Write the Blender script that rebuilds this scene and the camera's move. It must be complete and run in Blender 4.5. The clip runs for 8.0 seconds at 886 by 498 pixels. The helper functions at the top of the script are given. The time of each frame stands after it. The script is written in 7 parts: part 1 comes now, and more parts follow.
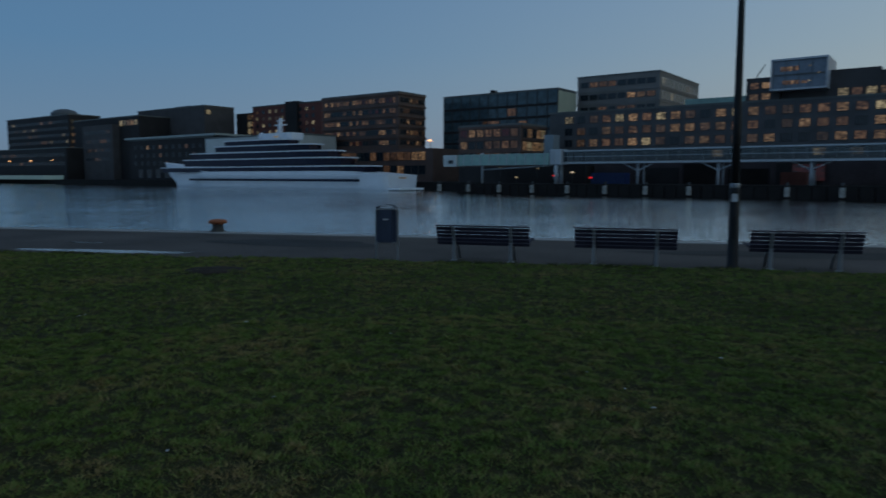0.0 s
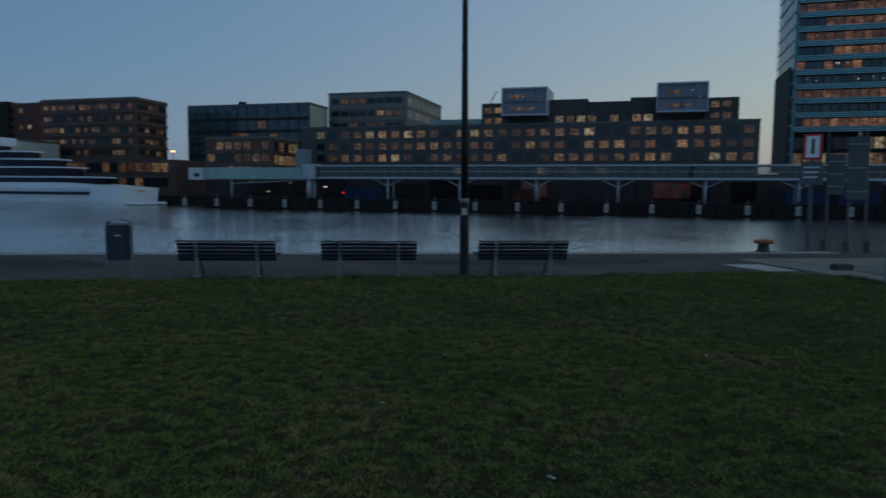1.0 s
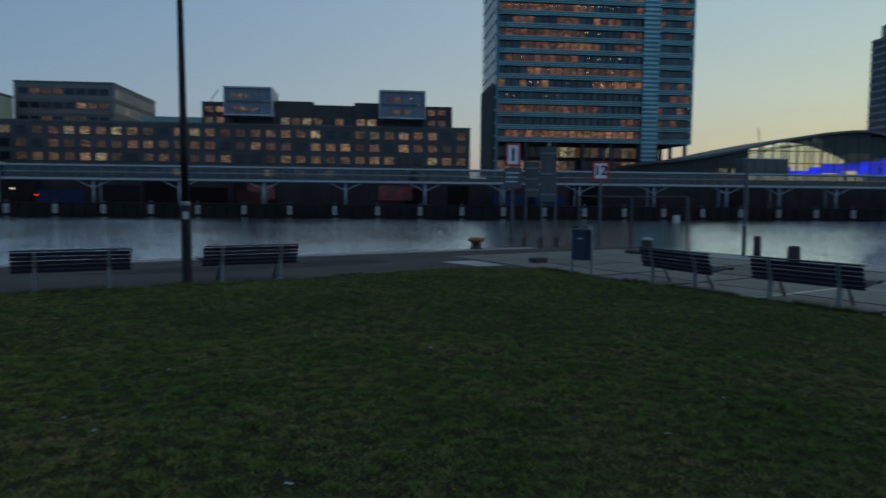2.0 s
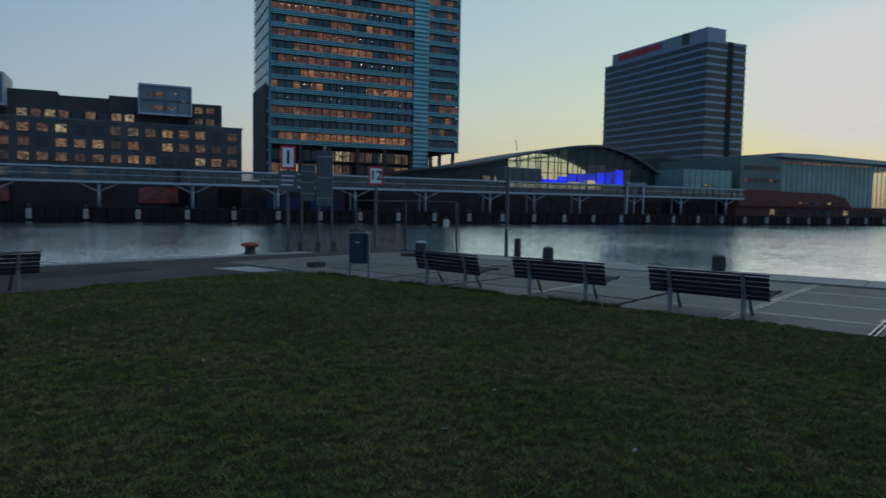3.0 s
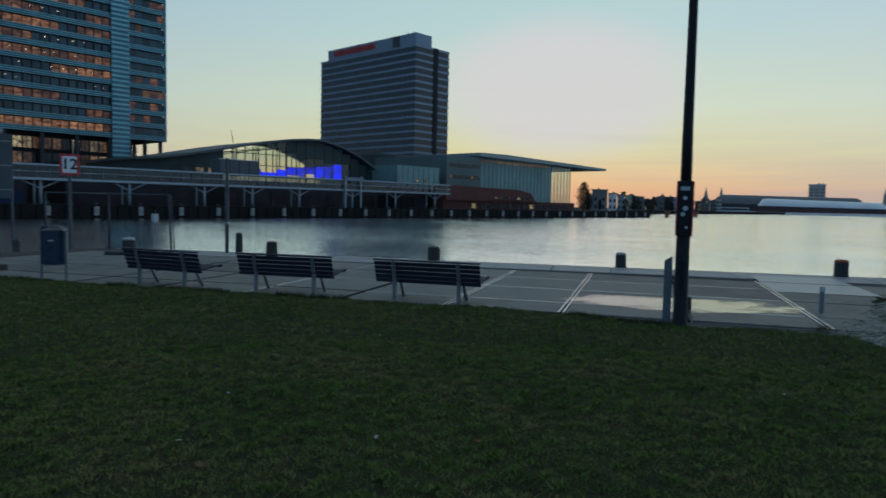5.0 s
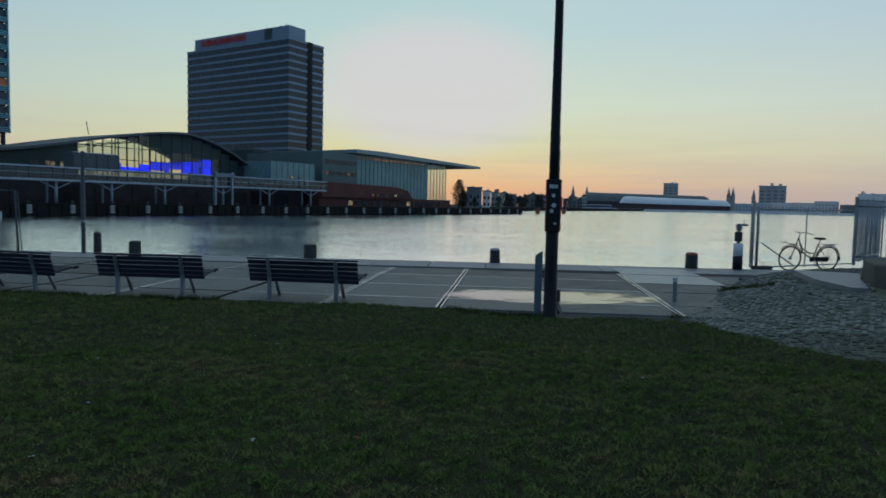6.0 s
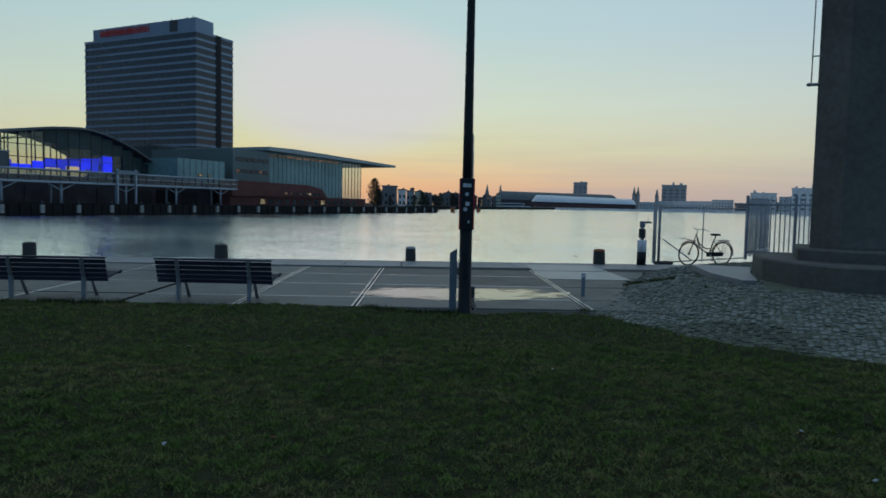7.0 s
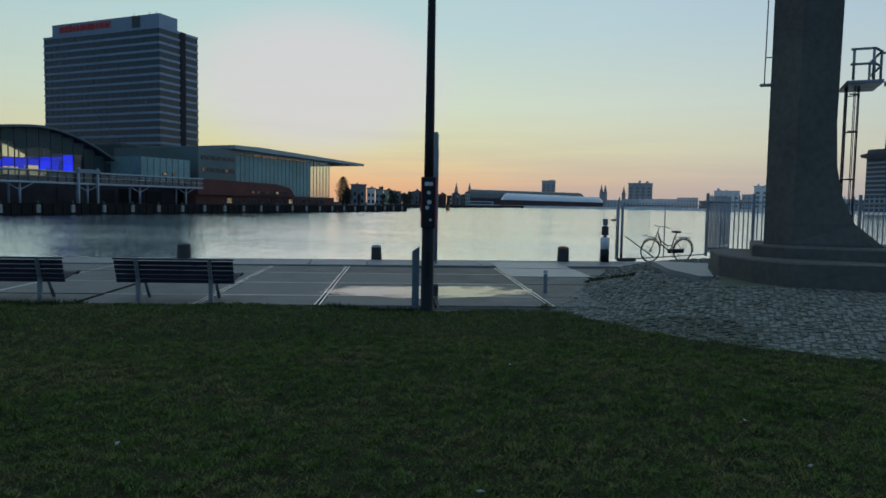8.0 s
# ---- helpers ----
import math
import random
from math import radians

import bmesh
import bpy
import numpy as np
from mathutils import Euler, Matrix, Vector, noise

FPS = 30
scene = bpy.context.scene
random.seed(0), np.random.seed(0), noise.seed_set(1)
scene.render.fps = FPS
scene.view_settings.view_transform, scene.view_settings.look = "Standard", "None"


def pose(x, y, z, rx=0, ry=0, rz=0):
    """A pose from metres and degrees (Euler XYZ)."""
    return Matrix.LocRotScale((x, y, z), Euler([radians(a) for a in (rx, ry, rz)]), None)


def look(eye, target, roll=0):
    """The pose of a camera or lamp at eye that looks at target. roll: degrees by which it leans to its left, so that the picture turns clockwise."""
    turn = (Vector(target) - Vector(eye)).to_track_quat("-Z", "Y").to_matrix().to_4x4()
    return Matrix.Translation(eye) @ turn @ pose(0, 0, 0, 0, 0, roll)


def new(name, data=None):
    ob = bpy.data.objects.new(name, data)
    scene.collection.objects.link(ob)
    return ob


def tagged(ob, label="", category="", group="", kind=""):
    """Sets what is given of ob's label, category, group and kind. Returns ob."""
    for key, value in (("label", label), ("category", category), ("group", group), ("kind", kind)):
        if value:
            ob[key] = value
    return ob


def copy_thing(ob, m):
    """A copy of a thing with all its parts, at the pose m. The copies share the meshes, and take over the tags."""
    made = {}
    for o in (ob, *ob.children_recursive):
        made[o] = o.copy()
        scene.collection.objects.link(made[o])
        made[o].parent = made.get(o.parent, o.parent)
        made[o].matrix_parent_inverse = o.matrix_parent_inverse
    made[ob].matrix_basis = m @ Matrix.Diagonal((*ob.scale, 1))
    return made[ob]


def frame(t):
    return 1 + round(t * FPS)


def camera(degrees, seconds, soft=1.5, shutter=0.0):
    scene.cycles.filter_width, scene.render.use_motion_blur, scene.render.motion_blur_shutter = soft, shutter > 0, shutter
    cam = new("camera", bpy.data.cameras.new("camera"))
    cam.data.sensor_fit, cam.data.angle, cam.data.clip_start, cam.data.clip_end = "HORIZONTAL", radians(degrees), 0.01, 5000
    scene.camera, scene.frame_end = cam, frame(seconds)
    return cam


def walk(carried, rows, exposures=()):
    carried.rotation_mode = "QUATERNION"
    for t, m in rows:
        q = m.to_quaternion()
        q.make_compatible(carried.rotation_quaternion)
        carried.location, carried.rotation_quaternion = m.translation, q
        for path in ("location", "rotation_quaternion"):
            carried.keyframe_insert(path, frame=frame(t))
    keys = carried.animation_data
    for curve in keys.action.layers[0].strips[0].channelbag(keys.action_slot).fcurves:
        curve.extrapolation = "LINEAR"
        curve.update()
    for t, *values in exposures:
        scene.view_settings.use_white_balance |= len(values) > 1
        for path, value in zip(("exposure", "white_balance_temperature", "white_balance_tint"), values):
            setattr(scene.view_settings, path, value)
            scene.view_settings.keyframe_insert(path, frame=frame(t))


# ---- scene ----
# camera and its path
cam = camera(65.66, 8.0, soft=1.6, shutter=0.3)
ROWS = [  # seconds, yaw, pitch, roll, eye x, eye y
    (0.0, 36.58, -5.96, 0.10, -0.163, 0.131), (0.5, 26.95, -5.13, 0.30, 0.024, 0.027),
    (1.0, 16.31, -4.63, 0.58, 0.111, -0.045), (1.5, 6.41, -4.47, 0.75, 0.115, -0.070),
    (2.0, -6.00, -4.20, 0.53, 0.111, -0.051), (2.2, -11.0, -4.05, 0.62, 0.110, -0.045),
    (3.3, -27.75, -3.56, 1.06, 0.095, 0.010),
    (3.5, -29.64, -3.53, 1.08, 0.090, 0.011), (4.0, -34.27, -3.47, 1.06, 0.036, -0.054),
    (4.5, -40.81, -3.62, 1.05, 0.017, 0.036), (5.0, -47.60, -3.71, 1.15, 0.015, 0.092),
    (5.2, -50.10, -3.72, 1.16, 0.012, 0.092), (6.3, -60.05, -3.75, 1.18, -0.022, 0.062),
    (6.5, -61.46, -3.75, 1.17, -0.034, 0.056), (7.0, -64.83, -3.72, 1.12, -0.085, 0.021),
    (7.5, -66.81, -3.75, 1.09, -0.118, -0.054), (8.0, -67.37, -3.80, 0.95, -0.107, -0.110)]
EYE = 1.65


def eye_pose(yaw, pitch, roll, x, y):
    a, b = radians(yaw), radians(pitch)
    way = Vector((-math.sin(a) * math.cos(b), math.cos(a) * math.cos(b), math.sin(b)))
    return look((x, y, EYE), Vector((x, y, EYE)) + way * 10, roll)


walk(cam, [(t, eye_pose(*r)) for t, *r in ROWS], [(0.0, -0.24, 6380, 9), (1.5, -0.16, 6400, 9), (2.2, -0.03, 6480, 10), (3.5, 0.13, 6500, 9), (8.0, 0.13, 6450, 8)])

# dusk sky: a warm afterglow round the sunset's azimuth, blue away from it
SUNSET = radians(64)
world = bpy.data.worlds.new("dusk")
scene.world = world
world.use_nodes = True
nt = world.node_tree
nt.nodes.clear()


def wnode(kind, **kw):
    n = nt.nodes.new(kind)
    for k, v in kw.items():
        if k == "operation":
            n.operation = v
    return n


def wmath(op, a, b=None):
    n = wnode("ShaderNodeMath", operation=op)
    for i, v in enumerate((a, b)):
        if v is None:
            continue
        if isinstance(v, (int, float)):
            n.inputs[i].default_value = v
        else:
            nt.links.new(v, n.inputs[i])
    return n.outputs[0]


def ramp_of(tree, fac, stops):
    r = tree.nodes.new("ShaderNodeValToRGB")
    els = r.color_ramp.elements
    while len(els) < len(stops):
        els.new(0.5)
    for e, (p, c) in zip(els, stops):
        e.position, e.color = p, (*c, 1)
    tree.links.new(fac, r.inputs[0])
    return r.outputs[0]


tc = wnode("ShaderNodeTexCoord")
sep = wnode("ShaderNodeSeparateXYZ")
nt.links.new(tc.outputs["Generated"], sep.inputs[0])
elev = wmath("DIVIDE", wmath("ARCSINE", sep.outputs[2]), math.pi / 2)
elev = wmath("MAXIMUM", elev, 0.0)
flat = wmath("SQRT", wmath("ADD", wmath("MULTIPLY", sep.outputs[0], sep.outputs[0]), wmath("MULTIPLY", sep.outputs[1], sep.outputs[1])))
dot = wmath("ADD", wmath("MULTIPLY", sep.outputs[0], math.sin(SUNSET)), wmath("MULTIPLY", sep.outputs[1], math.cos(SUNSET)))
cosaz = wmath("DIVIDE", dot, wmath("MAXIMUM", flat, 0.02))
near_sun = wmath("POWER", wmath("MULTIPLY", wmath("ADD", cosaz, 1.0), 0.5), 1.95)
GLOW = radians(57)
dot2 = wmath("ADD", wmath("MULTIPLY", sep.outputs[0], math.sin(GLOW)), wmath("MULTIPLY", sep.outputs[1], math.cos(GLOW)))
cosglow = wmath("DIVIDE", dot2, wmath("MAXIMUM", flat, 0.02))
D = 1 / 90
away = ramp_of(nt, elev, [(0.0, (0.155, 0.22, 0.305)), (4 * D, (0.145, 0.255, 0.39)), (10 * D, (0.102, 0.23, 0.40)),
                          (20 * D, (0.085, 0.19, 0.36)), (40 * D, (0.115, 0.21, 0.35)), (1.0, (0.30, 0.40, 0.54))])
high = [(8 * D, (0.585, 0.66, 0.51)), (14 * D, (0.45, 0.60, 0.60)), (26 * D, (0.345, 0.505, 0.57)),
        (50 * D, (0.28, 0.40, 0.52)), (1.0, (0.30, 0.40, 0.54))]
blue_high = [(8 * D, (0.565, 0.62, 0.56)), (14 * D, (0.46, 0.57, 0.635)), (26 * D, (0.36, 0.49, 0.60))] + high[-2:]
grey_low = ramp_of(nt, elev, [(0.0, (0.39, 0.37, 0.375)), (1.2 * D, (0.44, 0.405, 0.39)), (2.5 * D, (0.52, 0.47, 0.40)), (4.5 * D, (0.60, 0.575, 0.44))] + blue_high)
ember_low = ramp_of(nt, elev, [(0.0, (0.62, 0.35, 0.22)), (1.2 * D, (0.78, 0.41, 0.20)), (2.5 * D, (0.77, 0.51, 0.26)), (4.5 * D, (0.66, 0.62, 0.36))] + high)
EMBER = radians(48)
dot3 = wmath("ADD", wmath("MULTIPLY", sep.outputs[0], math.sin(EMBER)), wmath("MULTIPLY", sep.outputs[1], math.cos(EMBER)))
cosember = wmath("DIVIDE", dot3, wmath("MAXIMUM", flat, 0.02))
ember = wmath("POWER", wmath("MULTIPLY", wmath("ADD", cosember, 1.0), 0.5), 11.0)
warm_mix = wnode("ShaderNodeMixRGB")
nt.links.new(ember, warm_mix.inputs[0])
nt.links.new(grey_low, warm_mix.inputs[1])
nt.links.new(ember_low, warm_mix.inputs[2])
warm = warm_mix.outputs[0]
# the broad pale core of the afterglow
daz = wmath("DIVIDE", wmath("ARCCOSINE", wmath("MINIMUM", cosglow, 1.0)), radians(9.5))
dele = wmath("DIVIDE", wmath("SUBTRACT", elev, 9.5 * D), 5.0 * D)
r2 = wmath("ADD", wmath("MULTIPLY", daz, daz), wmath("MULTIPLY", dele, dele))
core = wnode("ShaderNodeMapRange")
core.interpolation_type = "SMOOTHSTEP"
core.inputs[1].default_value, core.inputs[2].default_value = 1.75, 0.3
core.inputs[3].default_value, core.inputs[4].default_value = 0.0, 0.85
nt.links.new(r2, core.inputs[0])
mix = wnode("ShaderNodeMixRGB")
nt.links.new(near_sun, mix.inputs[0])
nt.links.new(away, mix.inputs[1])
nt.links.new(warm, mix.inputs[2])
addg = wnode("ShaderNodeMixRGB")
addg.inputs[2].default_value = (0.61, 0.588, 0.605, 1)
nt.links.new(core.outputs[0], addg.inputs[0])
nt.links.new(mix.outputs[0], addg.inputs[1])
# thin cloud streaks low in the sky
cm = wnode("ShaderNodeMapping")
cm.inputs["Scale"].default_value = (2.2, 2.2, 34.0)
nt.links.new(tc.outputs["Generated"], cm.inputs[0])
cn = wnode("ShaderNodeTexNoise")
cn.inputs["Scale"].default_value, cn.inputs["Detail"].default_value = 1.6, 5
nt.links.new(cm.outputs[0], cn.inputs["Vector"])
streak = ramp_of(nt, cn.outputs["Fac"], [(0.48, (0, 0, 0)), (0.66, (1, 1, 1))])
low = ramp_of(nt, elev, [(0.0, (0.4, 0.4, 0.4)), (3 * D, (0.22, 0.22, 0.22)), (7 * D, (0.04, 0.04, 0.04)), (14 * D, (0, 0, 0))])
cloud = wnode("ShaderNodeMixRGB")
cloud.inputs[2].default_value = (0.40, 0.36, 0.37, 1)
nt.links.new(wmath("MULTIPLY", wmath("MULTIPLY", streak, low), near_sun), cloud.inputs[0])
nt.links.new(addg.outputs[0], cloud.inputs[1])
bg = wnode("ShaderNodeBackground")
bg.inputs[1].default_value = 1.0
nt.links.new(cloud.outputs[0], bg.inputs[0])
wo = wnode("ShaderNodeOutputWorld")
nt.links.new(bg.outputs[0], wo.inputs[0])

# ---- materials ----
def material(name, color, rough=0.6, metal=0.0, var=0.25, scale=3.0, fine=40.0, bump=0.15, alt=None, gap=False, per_object=0.0, dist=0.02, coat=0.0, spec=0.5):
    """A surface with variation at two scales and a fine relief, in object space metres."""
    m = bpy.data.materials.new(name)
    m.use_nodes = True
    t = m.node_tree
    b = t.nodes["Principled BSDF"]
    tc = t.nodes.new("ShaderNodeTexCoord")
    n1, n2 = t.nodes.new("ShaderNodeTexNoise"), t.nodes.new("ShaderNodeTexNoise")
    n1.inputs["Scale"].default_value, n2.inputs["Scale"].default_value = scale, fine
    n1.inputs["Detail"].default_value, n2.inputs["Detail"].default_value = 5, 4
    for n in (n1, n2):
        t.links.new(tc.outputs["Object"], n.inputs["Vector"])
    mixf = t.nodes.new("ShaderNodeMath")
    mixf.operation = "MULTIPLY_ADD"
    mixf.inputs[1].default_value = 0.45
    t.links.new(n2.outputs["Fac"], mixf.inputs[0])
    half = t.nodes.new("ShaderNodeMath")
    half.operation = "MULTIPLY"
    half.inputs[1].default_value = 0.55
    t.links.new(n1.outputs["Fac"], half.inputs[0])
    t.links.new(half.outputs[0], mixf.inputs[2])
    fac = mixf.outputs[0]
    if per_object:
        oi = t.nodes.new("ShaderNodeObjectInfo")
        geo = t.nodes.new("ShaderNodeNewGeometry")
        ad = t.nodes.new("ShaderNodeMath")
        ad.operation = "ADD"
        t.links.new(oi.outputs["Random"], ad.inputs[0])
        t.links.new(geo.outputs["Random Per Island"], ad.inputs[1])
        sub = t.nodes.new("ShaderNodeMath")
        sub.operation = "MULTIPLY_ADD"
        sub.inputs[1].default_value, sub.inputs[2].default_value = per_object * 0.5, -per_object * 0.5
        t.links.new(ad.outputs[0], sub.inputs[0])
        tot = t.nodes.new("ShaderNodeMath")
        tot.operation = "ADD"
        t.links.new(fac, tot.inputs[0])
        t.links.new(sub.outputs[0], tot.inputs[1])
        fac = tot.outputs[0]
    c = Vector(color)
    lo, hi = c * (1 - var), (Vector(alt) if alt else c * (1 + var))
    col = ramp_of(t, fac, [(0.3, lo), (0.5, c), (0.7, [min(v, 0.95) for v in hi])])
    t.links.new(col, b.inputs["Base Color"])
    b.inputs["Roughness"].default_value, b.inputs["Metallic"].default_value = rough, metal
    b.inputs["Coat Weight"].default_value = coat
    b.inputs["Specular IOR Level"].default_value = spec
    if bump:
        bp = t.nodes.new("ShaderNodeBump")
        bp.inputs["Strength"].default_value, bp.inputs["Distance"].default_value = bump, dist
        t.links.new(n2.outputs["Fac"], bp.inputs["Height"])
        t.links.new(bp.outputs[0], b.inputs["Normal"])
    return m


def glowing(name, color, strength, spread=0.85, scale=1.6):
    """Light from inside: uneven over the pane, and different from pane to pane."""
    m = bpy.data.materials.new(name)
    m.use_nodes = True
    t = m.node_tree
    b = t.nodes["Principled BSDF"]
    b.inputs["Base Color"].default_value = (0.02, 0.025, 0.03, 1)
    b.inputs["Roughness"].default_value = 0.08
    tc, oi = t.nodes.new("ShaderNodeTexCoord"), t.nodes.new("ShaderNodeObjectInfo")
    add = t.nodes.new("ShaderNodeVectorMath")
    add.operation = "MULTIPLY_ADD"
    t.links.new(oi.outputs["Random"], add.inputs[0])
    add.inputs[1].default_value = (91, 57, 33)
    t.links.new(tc.outputs["Object"], add.inputs[2])
    n = t.nodes.new("ShaderNodeTexNoise")
    n.inputs["Scale"].default_value, n.inputs["Detail"].default_value = scale, 4
    squash = t.nodes.new("ShaderNodeMapping")
    squash.inputs["Scale"].default_value = (0.7, 0.3, 1.6)
    t.links.new(add.outputs[0], squash.inputs[0])
    t.links.new(squash.outputs[0], n.inputs["Vector"])
    mr = t.nodes.new("ShaderNodeMapRange")
    mr.inputs[1].default_value, mr.inputs[2].default_value = 0.36, 0.64
    mr.inputs[3].default_value, mr.inputs[4].default_value = strength * (1 - spread), strength * (1 + spread)
    t.links.new(n.outputs["Fac"], mr.inputs[0])
    pw = t.nodes.new("ShaderNodeMapRange")
    pw.inputs[3].default_value, pw.inputs[4].default_value = 0.3, 1.3
    t.links.new(oi.outputs["Random"], pw.inputs[0])
    mu = t.nodes.new("ShaderNodeMath")
    mu.operation = "MULTIPLY"
    t.links.new(mr.outputs[0], mu.inputs[0])
    t.links.new(pw.outputs[0], mu.inputs[1])
    pale = [c + 0.30 * (k - c) for c, k in zip(color, (1.0, 0.85, 0.6))] if color[1] > 0.3 else color
    tint = ramp_of(t, n.outputs["Fac"], [(0.38, color), (0.66, pale)])
    t.links.new(tint, b.inputs["Emission Color"])
    t.links.new(mu.outputs[0], b.inputs["Emission Strength"])
    return m


def clear_glass(name, tint, gloss=0.8):
    """See-through pane whose gloss grows towards grazing angles."""
    m = bpy.data.materials.new(name)
    m.use_nodes = True
    t = m.node_tree
    out = t.nodes["Material Output"]
    gl, tr, mx, lw = (t.nodes.new("ShaderNodeBsdfGlossy"), t.nodes.new("ShaderNodeBsdfTransparent"),
                      t.nodes.new("ShaderNodeMixShader"), t.nodes.new("ShaderNodeLayerWeight"))
    gl.inputs["Roughness"].default_value = 0.03
    gl.inputs["Color"].default_value = (0.8, 0.9, 0.9, 1)
    tr.inputs["Color"].default_value = (*tint, 1)
    lw.inputs[0].default_value = 0.5
    pw, sc = t.nodes.new("ShaderNodeMath"), t.nodes.new("ShaderNodeMath")
    pw.operation, sc.operation = "POWER", "MULTIPLY_ADD"
    pw.inputs[1].default_value = 3.0
    sc.inputs[1].default_value, sc.inputs[2].default_value = gloss, 0.05
    t.links.new(lw.outputs["Facing"], pw.inputs[0])
    t.links.new(pw.outputs[0], sc.inputs[0])
    t.links.new(sc.outputs[0], mx.inputs[0])
    t.links.new(tr.outputs[0], mx.inputs[1])
    t.links.new(gl.outputs[0], mx.inputs[2])
    t.links.new(mx.outputs[0], out.inputs[0])
    return m


M_GRASS = material("grass_soil", (0.046, 0.047, 0.021), 0.95, var=0.6, scale=9, fine=45, bump=1.0, alt=(0.075, 0.060, 0.030), dist=0.06, spec=0.1)
M_SOIL = material("bare_soil", (0.035, 0.028, 0.022), 0.95, var=0.5, scale=8, fine=50, bump=0.8, spec=0.1)
M_TUFT = material("tuft_grass", (0.055, 0.068, 0.022), 0.9, var=0.5, scale=1.5, fine=6, bump=0, alt=(0.12, 0.09, 0.04), spec=0.06)
M_BLADE = material("grass_blade", (0.132, 0.190, 0.047), 0.9, var=0.5, scale=0.8, fine=5, bump=0, alt=(0.270, 0.195, 0.090), per_object=0.35, spec=0.06)
M_SLAB = material("paving_concrete", (0.112, 0.105, 0.094), 0.62, var=0.55, scale=1.3, fine=22, bump=0.4, per_object=0.6, spec=0.16)
M_BED = material("joint_bed", (0.10, 0.10, 0.095), 0.8, var=0.3, scale=1.5, fine=30, bump=0.3)
# pale base stands in for the shine of wet joints
M_JOINT = material("wet_joint_shine", (0.55, 0.55, 0.53), 0.25, var=0.25, scale=2, fine=20, bump=0.1)
M_KERB = material("quay_edge_stone", (0.21, 0.205, 0.20), 0.55, var=0.25, scale=0.8, fine=25, bump=0.2, per_object=0.3, spec=0.35)
M_ASPHALT = material("promenade_asphalt", (0.064, 0.055, 0.050), 0.8, var=0.5, scale=0.45, fine=60, bump=0.35, spec=0.15)
# pale base; on two slabs it stands in for wet sheen
M_PALEPATCH = material("pale_patch", (0.26, 0.26, 0.26), 0.42, var=0.2, scale=1.5, fine=30, bump=0.15)
M_QUAYWALL = material("quay_wall_dark", (0.015, 0.014, 0.014), 0.95, spec=0.15, var=0.4, scale=0.4, fine=6, bump=0.3)
M_COBBLE = material("cobble_stone", (0.106, 0.108, 0.080), 0.9, var=0.4, scale=9, fine=50, bump=0.35, alt=(0.25, 0.25, 0.215), per_object=0.6, spec=0.3)
M_MOUND = material("earth_between_cobbles", (0.098, 0.106, 0.068), 0.95, var=0.4, scale=2, fine=30, bump=0.5)
M_CONCRETE = material("pier_concrete", (0.118, 0.110, 0.094), 0.85, var=0.3, scale=0.7, fine=9, bump=0.3, spec=0.2)
M_SLAT = material("bench_slat_dark_paint", (0.026, 0.025, 0.042), 0.6, var=0.4, scale=3, fine=35, bump=0.15, per_object=0.3, spec=0.25)
M_STEEL = material("galvanised_steel", (0.24, 0.26, 0.28), 0.5, 0.6, var=0.25, scale=4, fine=40, bump=0.08)
M_BIN = material("bin_navy_enamel", (0.02, 0.035, 0.07), 0.4, var=0.3, scale=4, fine=30, bump=0.05)
M_BLACK = material("black_paint", (0.012, 0.013, 0.015), 0.5, spec=0.25, var=0.4, scale=3, fine=30, bump=0.08)
M_RUBBER = material("tyre_rubber", (0.012, 0.012, 0.012), 0.8, var=0.3, bump=0.1)
M_RUST = material("rusty_iron", (0.28, 0.085, 0.03), 0.7, var=0.4, scale=5, fine=40, bump=0.3)
M_BOLLARD = material("dark_bollard_timber", (0.045, 0.045, 0.042), 0.75, var=0.4, scale=4, fine=30, bump=0.3)
M_CAP = material("pale_bollard_cap", (0.38, 0.38, 0.36), 0.6, var=0.3, scale=6, fine=40, bump=0.1)
M_FENDER = material("weathered_fender_paint", (0.24, 0.235, 0.22), 0.75, var=0.4, scale=1.5, fine=12, bump=0.15, spec=0.2)
M_WHITE = material("white_paint", (0.72, 0.73, 0.74), 0.4, var=0.08, scale=2, fine=20, bump=0.04)
M_RED = material("sign_red", (0.45, 0.02, 0.03), 0.45, var=0.15, scale=3, bump=0.03)
M_YACHT = material("yacht_pale_enamel", (0.60, 0.64, 0.70), 0.35, var=0.08, scale=0.3, fine=3, bump=0.01)
M_BLUEPAINT = material("blue_paint", (0.012, 0.035, 0.14), 0.5, var=0.3, scale=2, bump=0.05)
M_GREYSIGN = material("grey_sign_back", (0.075, 0.085, 0.092), 0.6, 0.2, var=0.2, scale=2, bump=0.05)
M_STICKER = material("sticker_paper", (0.5, 0.52, 0.54), 0.5, var=0.3, scale=20, bump=0.0)
M_TEAL_PANEL = material("grey_blue_cabinet", (0.15, 0.19, 0.22), 0.5, var=0.2, scale=3, bump=0.05)

M_HOUSEBRICK = material("house_grey_brick", (0.096, 0.100, 0.106), 0.85, spec=0.2, var=0.3, scale=0.3, fine=4, bump=0.3)
M_DARKBRICK = material("dark_brick", (0.070, 0.068, 0.070), 0.85, spec=0.2, var=0.3, scale=0.3, fine=4, bump=0.3)
M_REDBRICK = material("red_brick", (0.125, 0.042, 0.033), 0.85, var=0.3, scale=0.3, fine=4, bump=0.3)
M_BROWN = material("brown_cladding", (0.105, 0.066, 0.055), 0.7, var=0.3, scale=0.25, fine=3, bump=0.15)
M_GREY = material("grey_facade", (0.17, 0.165, 0.16), 0.75, var=0.2, scale=0.2, fine=3, bump=0.15)
